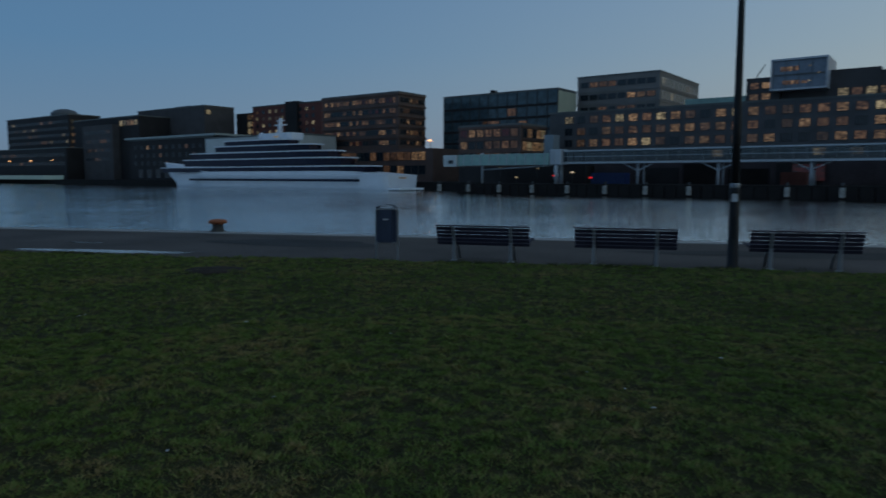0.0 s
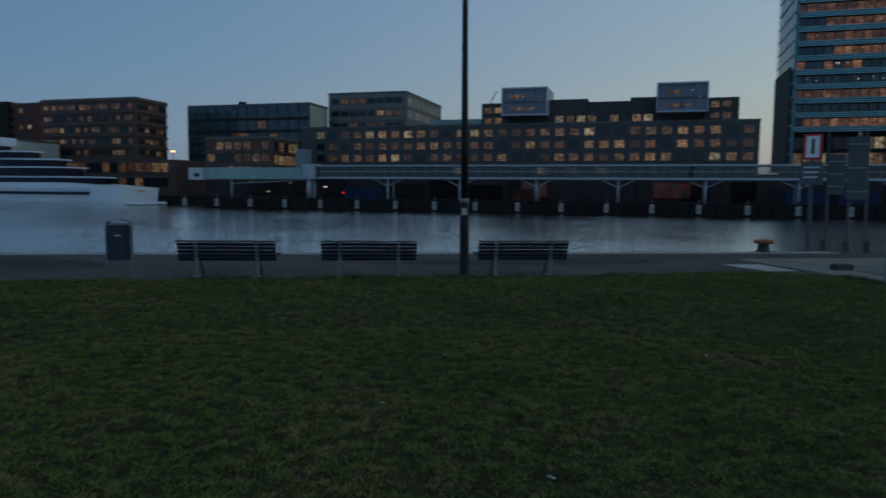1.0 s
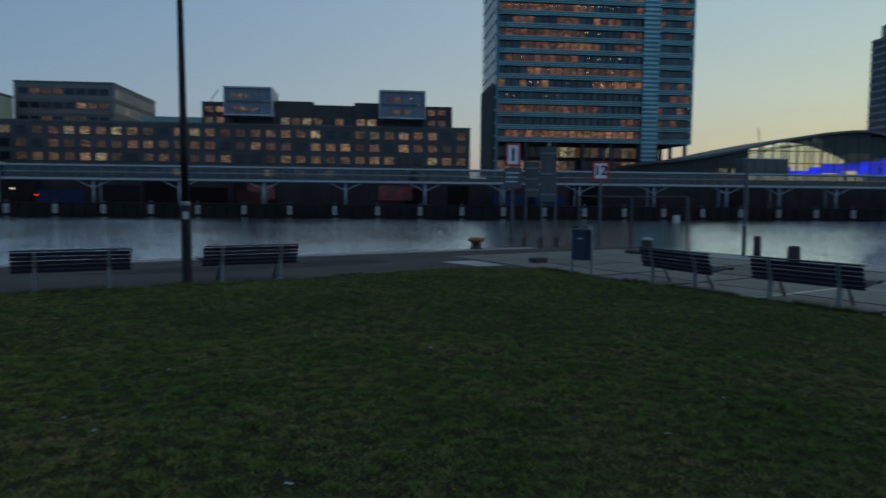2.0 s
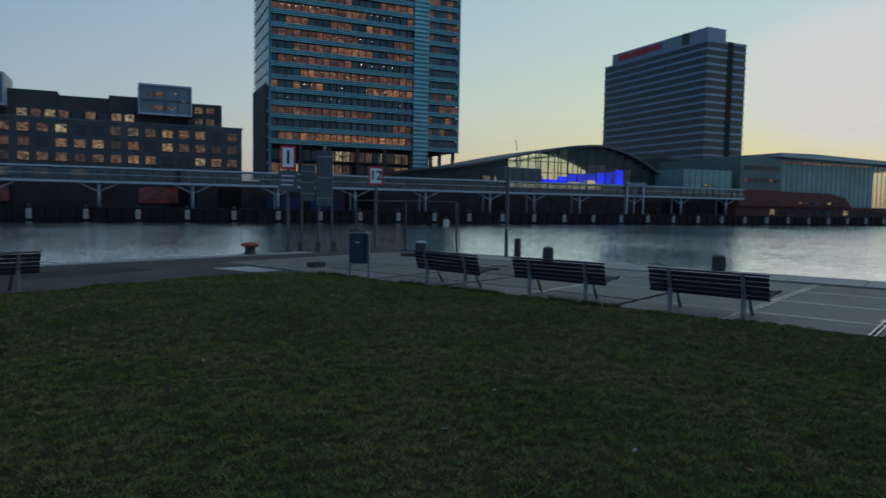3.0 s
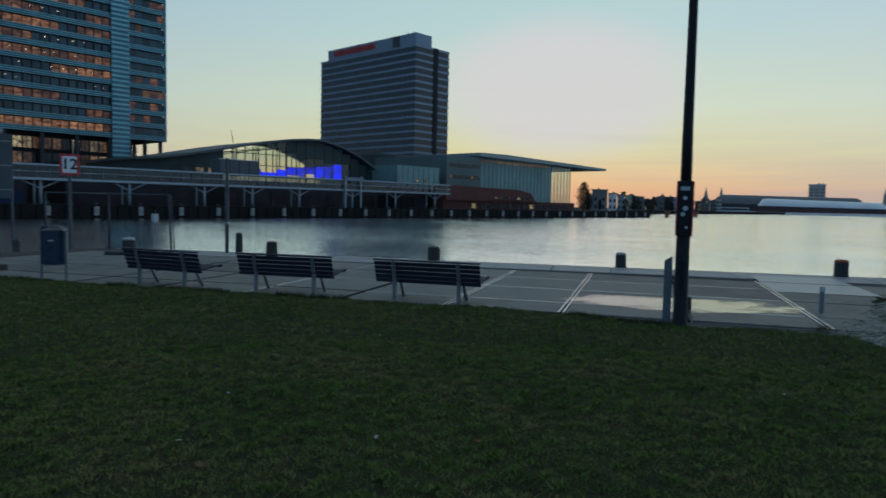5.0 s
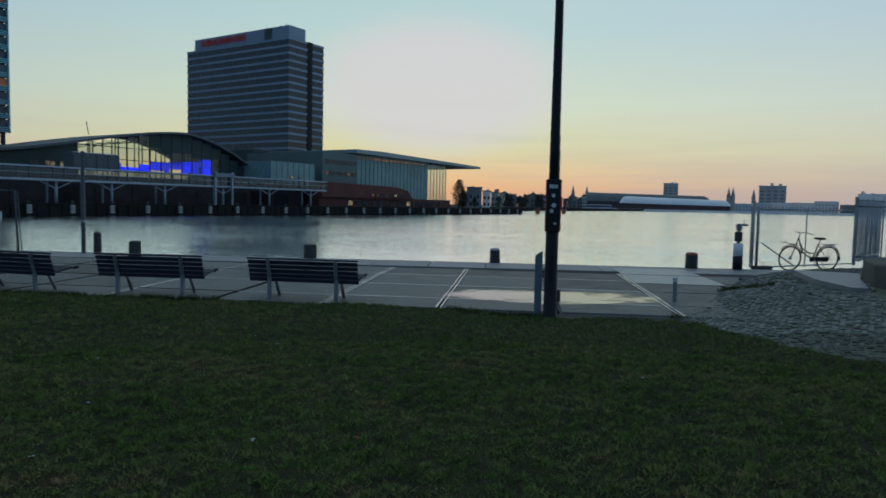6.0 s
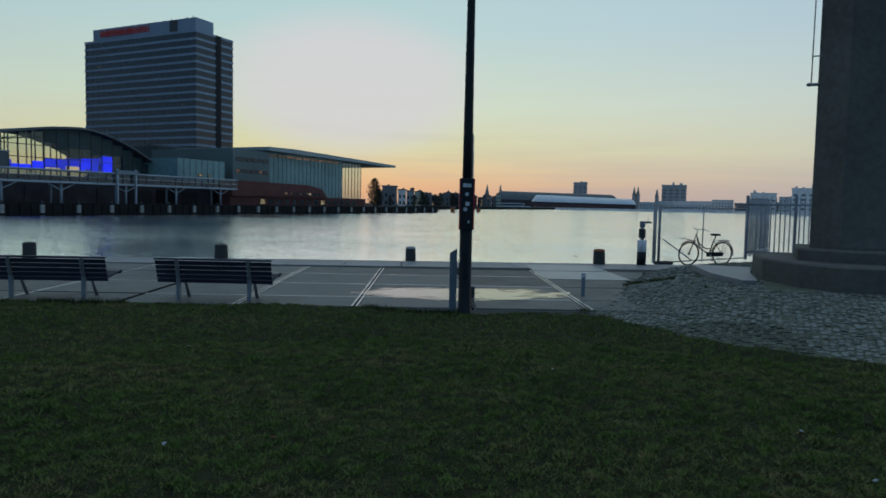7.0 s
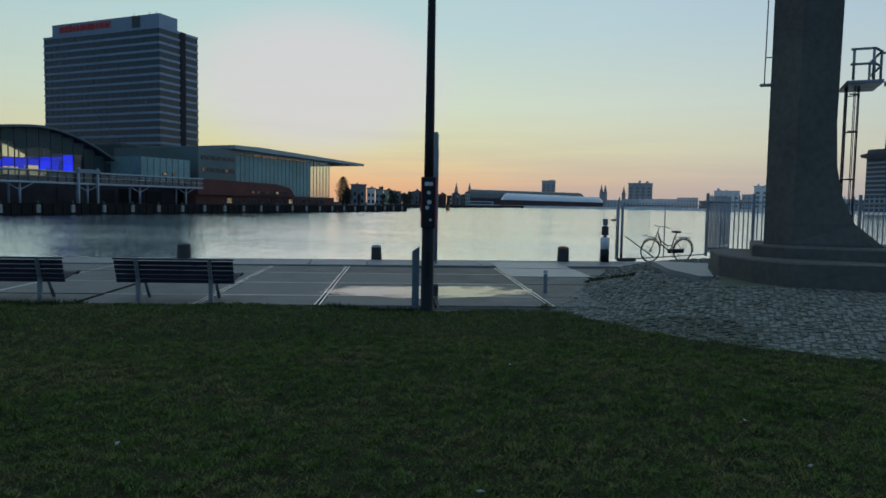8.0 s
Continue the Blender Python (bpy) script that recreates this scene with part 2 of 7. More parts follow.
M_DARK = material("dark_facade", (0.024, 0.023, 0.024), 0.7, spec=0.2, var=0.35, scale=0.2, fine=3, bump=0.1)
M_PALE = material("pale_facade", (0.42, 0.46, 0.46), 0.6, var=0.15, scale=0.2, fine=3, bump=0.05)
M_FRAME = material("dark_window_frame", (0.03, 0.032, 0.035), 0.5, var=0.3, scale=1, bump=0)
M_WFRAME = material("white_frame", (0.42, 0.46, 0.52), 0.5, var=0.15, scale=1, bump=0)
M_GLASS = material("dark_glass", (0.012, 0.022, 0.03), 0.06, var=0.3, scale=0.15, fine=1, bump=0.02)
M_TOWERGLASS = material("tower_dark_pane", (0.060, 0.100, 0.120), 0.1, var=0.5, scale=0.6, fine=5, bump=0.02, per_object=0.6)
M_BOXGLASS = material("box_blue_grey_glass", (0.15, 0.185, 0.235), 0.25, var=0.3, scale=0.3, fine=2, bump=0.02)
M_OLIVEGLASS = material("olive_dark_glass", (0.05, 0.072, 0.068), 0.5, spec=0.2, var=0.4, scale=0.2, fine=2, bump=0.02)
M_TEALGLASS = material("teal_glass", (0.07, 0.20, 0.24), 0.07, var=0.3, scale=0.15, fine=1, bump=0.02)
M_SPANDREL = material("blue_green_spandrel", (0.27, 0.57, 0.61), 0.3, var=0.2, scale=0.3, fine=3, bump=0.03)
M_BAND = material("hotel_pale_band", (0.21, 0.265, 0.33), 0.55, var=0.12, scale=0.2, fine=2, bump=0.03)
M_CREAM = material("cream_panel", (0.42, 0.46, 0.36), 0.6, var=0.12, scale=0.2, bump=0.03)
# far city base paled: dusk haze is put into the colour
M_FAR = material("far_city_haze_pale", (0.62, 0.58, 0.55), 0.9, var=0.3, scale=0.05, fine=0.4, bump=0)
# darker far grey: backlight against the afterglow is put into the colour
M_FARDARK = material("far_backlit_tone", (0.33, 0.31, 0.30), 0.9, var=0.25, scale=0.05, fine=0.4, bump=0)
# pale station roof, lightened further in colour for haze
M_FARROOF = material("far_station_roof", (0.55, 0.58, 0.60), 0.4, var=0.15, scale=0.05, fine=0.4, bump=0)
M_FARTILE = material("far_roof_tiles", (0.24, 0.19, 0.17), 0.85, var=0.3, scale=0.1, fine=1, bump=0, spec=0.2)
M_ROOF = material("roof_membrane", (0.10, 0.11, 0.11), 0.7, var=0.3, scale=0.2, fine=3, bump=0.1)
M_CANOPY = material("canopy_pale_roof", (0.24, 0.28, 0.28), 0.45, var=0.1, scale=0.2, fine=3, bump=0.03)
M_GALLERY = material("gallery_white_steel", (0.33, 0.37, 0.41), 0.5, var=0.15, scale=0.5, bump=0.03)
M_LEAF = material("dark_foliage", (0.035, 0.04, 0.025), 0.9, var=0.5, scale=0.5, fine=4, bump=0)
# opaque glass whose pale base stands in for lit interiors behind it
M_HALLGLASS = material("hall_glass_lit_tone", (0.21, 0.33, 0.31), 0.3, var=0.25, scale=0.12, fine=1, bump=0.02, spec=0.2)
M_HALLBLOCK = material("hall_blue_grey", (0.115, 0.155, 0.150), 0.4, var=0.2, scale=0.15, fine=2, bump=0.02, spec=0.2)
M_YGLASS = material("yacht_dark_glass", (0.008, 0.012, 0.03), 0.2, var=0.3, scale=0.3, fine=2, bump=0.0, spec=0.2)
M_DAMP = material("damp_asphalt", (0.030, 0.028, 0.027), 0.75, spec=0.12, var=0.4, scale=0.8, fine=50, bump=0.2)
M_PILE = material("pile_dark_steel", (0.06, 0.068, 0.075), 0.6, 0.2, var=0.3, scale=4, bump=0.05)
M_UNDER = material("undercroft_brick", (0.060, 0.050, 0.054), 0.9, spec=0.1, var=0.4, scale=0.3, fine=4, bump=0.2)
M_LIT = glowing("lit_warm", (1.0, 0.54, 0.24), 0.15)
M_LITDIM = glowing("lit_dim_orange", (1.0, 0.46, 0.20), 0.070)
M_TOWERLIT = glowing("tower_lit_orange", (1.0, 0.38, 0.14), 0.15, 0.7, 0.9)
M_TOWERDIM = glowing("tower_dim_orange", (1.0, 0.36, 0.15), 0.085, 0.7, 0.9)
M_LITFAINT = glowing("lit_faint", (1.0, 0.55, 0.32), 0.04)
M_LITPALE = glowing("lit_pale", (1.0, 0.78, 0.42), 0.19)
M_LITRED = glowing("lit_red", (1.0, 0.08, 0.03), 0.014)
M_BLUELIGHT = glowing("blue_light_wall", (0.0, 0.006, 1.0), 1.3, 0.25, 0.3)
M_LAMP = glowing("lamp_orange", (1.0, 0.42, 0.13), 2.6, 0.1)
M_SPOT = glowing("spot_white", (1.0, 0.75, 0.5), 2.5, 0.1)
M_SIGNRED = glowing("lit_red_sign", (1.0, 0.07, 0.06), 0.03, 0.2)
M_REDLAMP = glowing("red_lamp", (1.0, 0.02, 0.02), 1.2, 0.1)
M_CLEAR = clear_glass("clear_glass", (0.78, 0.86, 0.80))
M_ENDGLASS = clear_glass("pale_end_glass", (0.80, 0.90, 0.90))
M_GAL_GLASS = clear_glass("gallery_glass", (0.58, 0.66, 0.70))


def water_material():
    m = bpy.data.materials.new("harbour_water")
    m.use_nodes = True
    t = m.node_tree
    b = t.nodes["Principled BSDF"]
    # near-white metal base: reflection made stronger than plain water's
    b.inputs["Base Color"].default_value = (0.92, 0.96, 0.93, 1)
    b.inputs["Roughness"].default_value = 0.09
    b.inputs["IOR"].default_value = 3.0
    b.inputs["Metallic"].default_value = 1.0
    tc, mp = t.nodes.new("ShaderNodeTexCoord"), t.nodes.new("ShaderNodeMapping")
    mp.inputs["Rotation"].default_value = (0, 0, radians(25))
    mp.inputs["Scale"].default_value = (1.0, 0.6, 1.0)
    t.links.new(tc.outputs["Object"], mp.inputs[0])
    total = None
    for scale, slope, detail in ((0.12, 0.06, 2), (2.2, 0.14, 2), (6.0, 0.33, 3), (18.0, 0.44, 2), (42.0, 0.40, 1)):
        n, c, k = t.nodes.new("ShaderNodeTexNoise"), t.nodes.new("ShaderNodeVectorMath"), t.nodes.new("ShaderNodeVectorMath")
        n.inputs["Scale"].default_value, n.inputs["Detail"].default_value = scale, detail
        t.links.new(mp.outputs[0], n.inputs["Vector"])
        c.operation, k.operation = "SUBTRACT", "MULTIPLY"
        c.inputs[1].default_value = (0.5, 0.5, 0.5)
        k.inputs[1].default_value = (slope, slope, 0)
        t.links.new(n.outputs["Color"], c.inputs[0])
        t.links.new(c.outputs[0], k.inputs[0])
        if total is None:
            total = k.outputs[0]
        else:
            ad = t.nodes.new("ShaderNodeVectorMath")
            t.links.new(total, ad.inputs[0])
            t.links.new(k.outputs[0], ad.inputs[1])
            total = ad.outputs[0]
    # calmer and rougher stretches of the wind
    wn, wr, ws = t.nodes.new("ShaderNodeTexNoise"), t.nodes.new("ShaderNodeMapRange"), t.nodes.new("ShaderNodeVectorMath")
    wn.inputs["Scale"].default_value, wn.inputs["Detail"].default_value = 0.05, 3
    t.links.new(mp.outputs[0], wn.inputs["Vector"])
    wr.inputs[1].default_value, wr.inputs[2].default_value = 0.35, 0.65
    wr.inputs[3].default_value, wr.inputs[4].default_value = 0.65, 1.3
    t.links.new(wn.outputs["Fac"], wr.inputs[0])
    ws.operation = "SCALE"
    t.links.new(total, ws.inputs[0])
    t.links.new(wr.outputs[0], ws.inputs["Scale"])
    total = ws.outputs[0]
    up = t.nodes.new("ShaderNodeVectorMath")
    up.inputs[1].default_value = (-0.021, -0.040, 1)  # constant tilt to the near quay, so reflections show higher, brighter sky
    t.links.new(total, up.inputs[0])
    nm = t.nodes.new("ShaderNodeVectorMath")
    nm.operation = "NORMALIZE"
    t.links.new(up.outputs[0], nm.inputs[0])
    t.links.new(nm.outputs[0], b.inputs["Normal"])
    return m


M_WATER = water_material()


def puddle_material():
    m = bpy.data.materials.new("rain_puddle")
    m.use_nodes = True
    b = m.node_tree.nodes["Principled BSDF"]
    b.inputs["Base Color"].default_value = (0.06, 0.06, 0.06, 1)
    b.inputs["Roughness"].default_value, b.inputs["IOR"].default_value = 0.03, 3.6
    t = m.node_tree
    tc, n, mr = t.nodes.new("ShaderNodeTexCoord"), t.nodes.new("ShaderNodeTexNoise"), t.nodes.new("ShaderNodeMapRange")
    n.inputs["Scale"].default_value, n.inputs["Detail"].default_value = 2.2, 4
    mr.inputs[1].default_value, mr.inputs[2].default_value = 0.42, 0.68
    mr.inputs[3].default_value, mr.inputs[4].default_value = 0.02, 0.1
    t.links.new(tc.outputs["Object"], n.inputs["Vector"])
    t.links.new(n.outputs["Fac"], mr.inputs[0])
    t.links.new(mr.outputs[0], b.inputs["Roughness"])
    # shallow towards the rim: the wet film thins out unevenly
    ln, sb = t.nodes.new("ShaderNodeVectorMath"), t.nodes.new("ShaderNodeVectorMath")
    sb.operation, ln.operation = "SUBTRACT", "LENGTH"
    sb.inputs[1].default_value = (0.5, 0.5, 0.0)
    flat2 = t.nodes.new("ShaderNodeVectorMath")
    flat2.operation = "MULTIPLY"
    flat2.inputs[1].default_value = (1, 1, 0)
    t.links.new(tc.outputs["Generated"], flat2.inputs[0])
    t.links.new(flat2.outputs[0], sb.inputs[0])
    t.links.new(sb.outputs[0], ln.inputs[0])
    rim, nz = t.nodes.new("ShaderNodeMapRange"), t.nodes.new("ShaderNodeMath")
    rim.inputs[1].default_value, rim.inputs[2].default_value = 0.5, 0.1
    rim.inputs[3].default_value, rim.inputs[4].default_value = -0.55, 1.1
    t.links.new(ln.outputs["Value"], rim.inputs[0])
    nz.operation = "MULTIPLY_ADD"
    nz.use_clamp = True
    nz.inputs[1].default_value = 4.0
    t.links.new(n.outputs["Fac"], nz.inputs[0])
    dn = t.nodes.new("ShaderNodeMath")
    dn.operation = "SUBTRACT"
    dn.inputs[1].default_value = 1.2
    t.links.new(rim.outputs[0], dn.inputs[0])
    t.links.new(dn.outputs[0], nz.inputs[2])
    t.links.new(nz.outputs[0], b.inputs["Alpha"])
    return m


M_PUDDLE = puddle_material()


# ---- building helpers ----
def part(name, bm, mat, parent=None, label=""):
    me = bpy.data.meshes.new(name)
    bm.to_mesh(me)
    bm.free()
    for m in (mat if isinstance(mat, (list, tuple)) else [mat]):
        me.materials.append(m)
    ob = new(name, me)
    if parent:
        ob.parent = parent
    if label:
        ob["label"] = label
    return ob


def thing(name, label, category, group="", kind="", at=None):
    ob = new(name)
    ob.empty_display_size = 0.2
    if at is not None:
        ob.matrix_basis = at
    return tagged(ob, label, category, group, kind)


def share(ob, parent, m):
    """Another object on the same mesh, under parent, at m."""
    o = new(ob.name.split(".")[0], ob.data)
    o.parent = parent
    o.matrix_basis = m
    return o


def bm_new():
    return bmesh.new()


def box(bm, x0, x1, y0, y1, z0, z1, mi=0, m=None):
    vs = [bm.verts.new((x, y, z)) for z in (z0, z1) for x, y in ((x0, y0), (x1, y0), (x1, y1), (x0, y1))]
    if m is not None:
        for v in vs:
            v.co = m @ v.co
    for f in ((3, 2, 1, 0), (4, 5, 6, 7), (0, 1, 5, 4), (1, 2, 6, 5), (2, 3, 7, 6), (3, 0, 4, 7)):
        bm.faces.new([vs[i] for i in f]).material_index = mi
    return bm


def soft(bm, w, seg=2):
    bmesh.ops.bevel(bm, geom=bm.edges[:], offset=w, segments=seg, affect="EDGES", profile=0.6)
    return bm


def rod(bm, p, q, r, r2=None, seg=10, mi=0):
    p, q = Vector(p), Vector(q)
    r2 = r if r2 is None else r2
    d = (q - p).normalized()
    a = d.orthogonal().normalized()
    b = d.cross(a)
    ring = []
    for c, rad in ((p, r), (q, r2)):
        ring.append([bm.verts.new(c + (a * math.cos(k * math.tau / seg) + b * math.sin(k * math.tau / seg)) * rad) for k in range(seg)])
    for k in range(seg):
        f = bm.faces.new((ring[0][k], ring[0][(k + 1) % seg], ring[1][(k + 1) % seg], ring[1][k]))
        f.smooth, f.material_index = True, mi
    bm.faces.new(ring[0][::-1]).material_index = mi
    bm.faces.new(ring[1]).material_index = mi
    return bm


def path_rod(bm, pts, r, seg=8):
    for p, q in zip(pts, pts[1:]):
        rod(bm, p, q, r, seg=seg)
    return bm


def prism(bm, poly, z0, z1, mi=0):
    """A flat plan, counter-clockwise, raised from z0 to z1."""
    lo = [bm.verts.new((x, y, z0)) for x, y in poly]
    hi = [bm.verts.new((x, y, z1)) for x, y in poly]
    bm.faces.new(lo[::-1]).material_index = mi
    bm.faces.new(hi).material_index = mi
    for i in range(len(poly)):
        j = (i + 1) % len(poly)
        bm.faces.new((lo[i], lo[j], hi[j], hi[i])).material_index = mi
    return bm


def lathe(bm, profile, seg=20, mi=0):
    """profile: rows of radius and height."""
    rings = [[bm.verts.new((r * math.cos(k * math.tau / seg), r * math.sin(k * math.tau / seg), z)) for k in range(seg)] for r, z in profile]
    for a, b in zip(rings, rings[1:]):
        for k in range(seg):
            f = bm.faces.new((a[k], a[(k + 1) % seg], b[(k + 1) % seg], b[k]))
            f.smooth, f.material_index = True, mi
    bm.faces.new(rings[0][::-1]).material_index = mi
    bm.faces.new(rings[-1]).material_index = mi
    return bm


def grid_mesh(name, xs, ys, height, keep, mat):
    """A ground sheet on a grid, where keep(x, y) holds."""
    nx, ny = len(xs), len(ys)
    verts = [(x, y, height(x, y)) for y in ys for x in xs]
    faces = []
    for j in range(ny - 1):
        for i in range(nx - 1):
            if keep((xs[i] + xs[i + 1]) / 2, (ys[j] + ys[j + 1]) / 2):
                k = j * nx + i
                faces.append((k, k + 1, k + nx + 1, k + nx))
    me = bpy.data.meshes.new(name)
    me.from_pydata(verts, [], faces)
    me.materials.append(mat)
    for p in me.polygons:
        p.use_smooth = True
    return new(name, me)


# ---- the near quay: its plan in a frame turned with the quay's sides ----
TURN = radians(26.3)
UX, UY = math.cos(TURN), math.sin(TURN)


def uv(u, v):
    """Plan place from metres towards the east edge (u) and the north edge (v)."""
    return (u * UX - v * UY, u * UY + v * UX)


def to_uv(x, y):
    return (x * UX + y * UY, -x * UY + y * UX)


WATER_Z = -1.6
LAWN_U, LAWN_V = 10.5, 12.9
QUAY_PLAN = [(-95, -22.0), (5.4, 22.9), (9.2, 23.3), (10.5, 21.3), (20.6, 2.7), (34, -22), (34, -60), (-95, -60)]

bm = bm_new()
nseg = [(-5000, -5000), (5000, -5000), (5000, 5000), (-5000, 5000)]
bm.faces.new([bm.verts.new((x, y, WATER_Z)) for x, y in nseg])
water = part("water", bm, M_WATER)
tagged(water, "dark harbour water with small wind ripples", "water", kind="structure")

bm = prism(bm_new(), QUAY_PLAN[::-1], WATER_Z - 3, 0.0)
ground = part("pavement", bm, M_ASPHALT)
tagged(ground, "worn grey asphalt quay promenade with damp patches", "pavement", kind="structure")


def mound(x, y):
    """The cobbled hump round the pier's foot."""
    d = math.hypot((x - 16.0) / 7.3, (y + 1.6) / 4.45)
    return 0.42 * (1 - d**3) if d < 1 else 0.0


def cobble_edge(y):
    """The lawn's east boundary beside the cobbles."""
    return 8.35 + 0.16 * max(0.0, y + 1.2) ** 2 if y < 2.5 else 99


def in_lawn(x, y):
    u, v = to_uv(x, y)
    cu, cv, r = LAWN_U - 1.3, LAWN_V - 1.3, 1.3
    if u > LAWN_U - 0.45 * min(1.0, max(0.0, 1.2 - v)) + 0.06 * math.sin(v * 3.1) or v > LAWN_V + 0.06 * math.sin(u * 2.7):
        return False
    if u > cu and v > cv and math.hypot(u - cu, v - cv) > r:
        return False
    return x < cobble_edge(y)


def lawn_height(x, y):
    return 0.05 + 0.035 * noise.noise(Vector((x * 0.35, y * 0.35, 0))) + 0.02 * noise.noise(Vector((x * 1.7, y * 1.7, 4))) + 0.034 * noise.noise(Vector((x * 6.5, y * 8.5, 2)))


xs = [-26 + 0.1 * i for i in range(0, 375)]
ys = [-9 + 0.1 * i for i in range(0, 250)]
lawn = grid_mesh("lawn", xs, ys, lawn_height, in_lawn, M_GRASS)
tagged(lawn, "short patchy green lawn with worn soil", "lawn", kind="structure")

COBBLE_X = [8 + 0.2 * i for i in range(0, 60)]
COBBLE_Y = [-8 + 0.2 * i for i in range(0, 55)]


def in_mound(x, y):
    return cobble_edge(y) - 0.12 < x < 18.6 and y < 2.62


hump = grid_mesh("cobbled_ground", COBBLE_X, COBBLE_Y, lambda x, y: mound(x, y) + 0.020, in_mound, M_MOUND)
tagged(hump, "earth bed of the cobbled hump at the pier", "ground", kind="structure")


# grass blades: thick near the path, thinner further off
def blades(name, count, rmin, rmax, seed, tall, a0=-74, a1=106):
    rng = np.random.default_rng(seed)
    n = 0
    vs, fs = [], []
    while n < count:
        a = radians(rng.uniform(a0, a1))
        r = math.sqrt(rng.uniform(rmin * rmin, rmax * rmax))
        x, y = r * math.sin(a), r * math.cos(a)
        if not in_lawn(x, y):
            n += 0.2
            continue
        thin = 0.2 * noise.noise(Vector((x * 0.8, y * 0.8, 9))) + 0.9 * noise.noise(Vector((x * 6.5, y * 8.5, 2))) + 0.4 * noise.noise(Vector((x * 14, y * 16, 6)))
        if thin < -0.22 and rng.random() < 0.95:
            n += 0.3
            continue
        n += 1
        z = lawn_height(x, y) - 0.01
        for _ in range(3):
            h = tall * rng.uniform(0.45, 1.25) * max(0.5, 1 + 0.6 * thin)
            w = rng.uniform(0.003, 0.0055) * (1 + r * 0.06)
            b = rng.uniform(0, math.tau)
            dx, dy = math.cos(b) * w, math.sin(b) * w
            lx, ly = rng.normal(0, 0.7 * h), rng.normal(0, 0.7 * h)
            ox, oy = x + rng.normal(0, 0.02), y + rng.normal(0, 0.02)
            k = len(vs)
            vs += [(ox - dx, oy - dy, z), (ox + dx, oy + dy, z), (ox + lx, oy + ly, z + h)]
            fs.append((k, k + 1, k + 2))
    me = bpy.data.meshes.new(name)
    me.from_pydata(vs, [], fs)
    me.materials.append(M_BLADE)
    return tagged(new(name, me), "short green and yellowish grass blades", "grass", kind="stuff")


blades("grass", 230000, 2.6, 8.0, 3, 0.026)
blades("grass", 130000, 8.0, 20.0, 4, 0.036)
blades("grass", 30000, 0.0, 2.6, 5, 0.026)
blades("grass", 60000, 0.0, 8.0, 6, 0.028, 106, 286)


# ---- the far shore ----
bm = prism(bm_new(), [(-82, 115), (236, 115), (300, 190), (5000, 400), (5000, 4900), (-4900, 4900), (-4900, 330), (-300, 141), (-82, 138)], WATER_Z - 2, 0.45)
shore = part("ground", bm, [M_QUAYWALL])
tagged(shore, "dark far quay with timber-faced wall", "quay", kind="structure")

rng = random.Random(11)


def lit_choice(p_lit, kinds):
    return rng.choice(kinds) if rng.random() < p_lit else None


def window_mesh(name, w, h, pane, frame_mat, depth=0.12, bars=1, rim=0.09):
    """A framed window facing -y, its foot's middle at the origin."""
    bm = bm_new()
    xs = [-w / 2 - rim, -w / 2]
    for i in range(bars):
        x = -w / 2 + w * (i + 1) / (bars + 1)
        xs += [x - 0.05, x + 0.05]
    xs += [w / 2, w / 2 + rim]
    zs = [-rim, 0, h, h + rim]
    grid = [[bm.verts.new((x, -depth, z)) for x in xs] for z in zs]
    for j in range(3):
        for i in range(len(xs) - 1):
            if j == 1 and i % 2 == 1:
                continue
            bm.faces.new((grid[j][i], grid[j][i + 1], grid[j + 1][i + 1], grid[j + 1][i]))
    got = bmesh.ops.extrude_face_region(bm, geom=bm.faces[:])
    for v in got["geom"]:
        if isinstance(v, bmesh.types.BMVert):
            v.co.y += depth + 0.04
    bmesh.ops.recalc_face_normals(bm, faces=bm.faces[:])
    me = bpy.data.meshes.new(name)
    bm.to_mesh(me)
    bm.free()
    me.materials.append(frame_mat)
    bm = box(bm_new(), -w / 2, w / 2, -0.03, 0.04, 0, h)
    mp = bpy.data.meshes.new("pane")
    bm.to_mesh(mp)
    bm.free()
    mp.materials.append(pane)
    return me, mp


MESHES = {}


def put_window(parent, w, h, pane, frame_mat, m, bars=1, name="window"):
    key = (round(w, 2), round(h, 2), pane.name, frame_mat.name, bars)
    if key not in MESHES:
        MESHES[key] = window_mesh(name, w, h, pane, frame_mat, bars=bars)
    o = new(name, MESHES[key][0])
    o.parent, o.matrix_basis = parent, m
    if parent.parent is None:
        new("pane", MESHES[key][1]).parent = o
    else:
        p = new("pane", MESHES[key][1])
        p.parent, p.matrix_basis = parent, m
    return o


def window_grid(parent, face, a0, a1, n, zs, w, h, fixed, p_lit, kinds, frame_mat=M_FRAME, bars=1, skip=0.0):
    """Rows of windows on a face: 'front' runs along x at y = fixed, 'right' along y at x = fixed facing +x, 'left' facing -x."""
    turn = {"front": 0, "right": 90, "left": -90}[face]
    for z in zs:
        for i in range(n):
            if skip and rng.random() < skip:
                continue
            a = a0 + (a1 - a0) * (i + 0.5) / n
            place = (a, fixed, z) if face == "front" else (fixed, a, z)
            put_window(parent, w, h, lit_choice(p_lit, kinds) or M_GLASS, frame_mat, pose(*place, 0, 0, turn), bars)


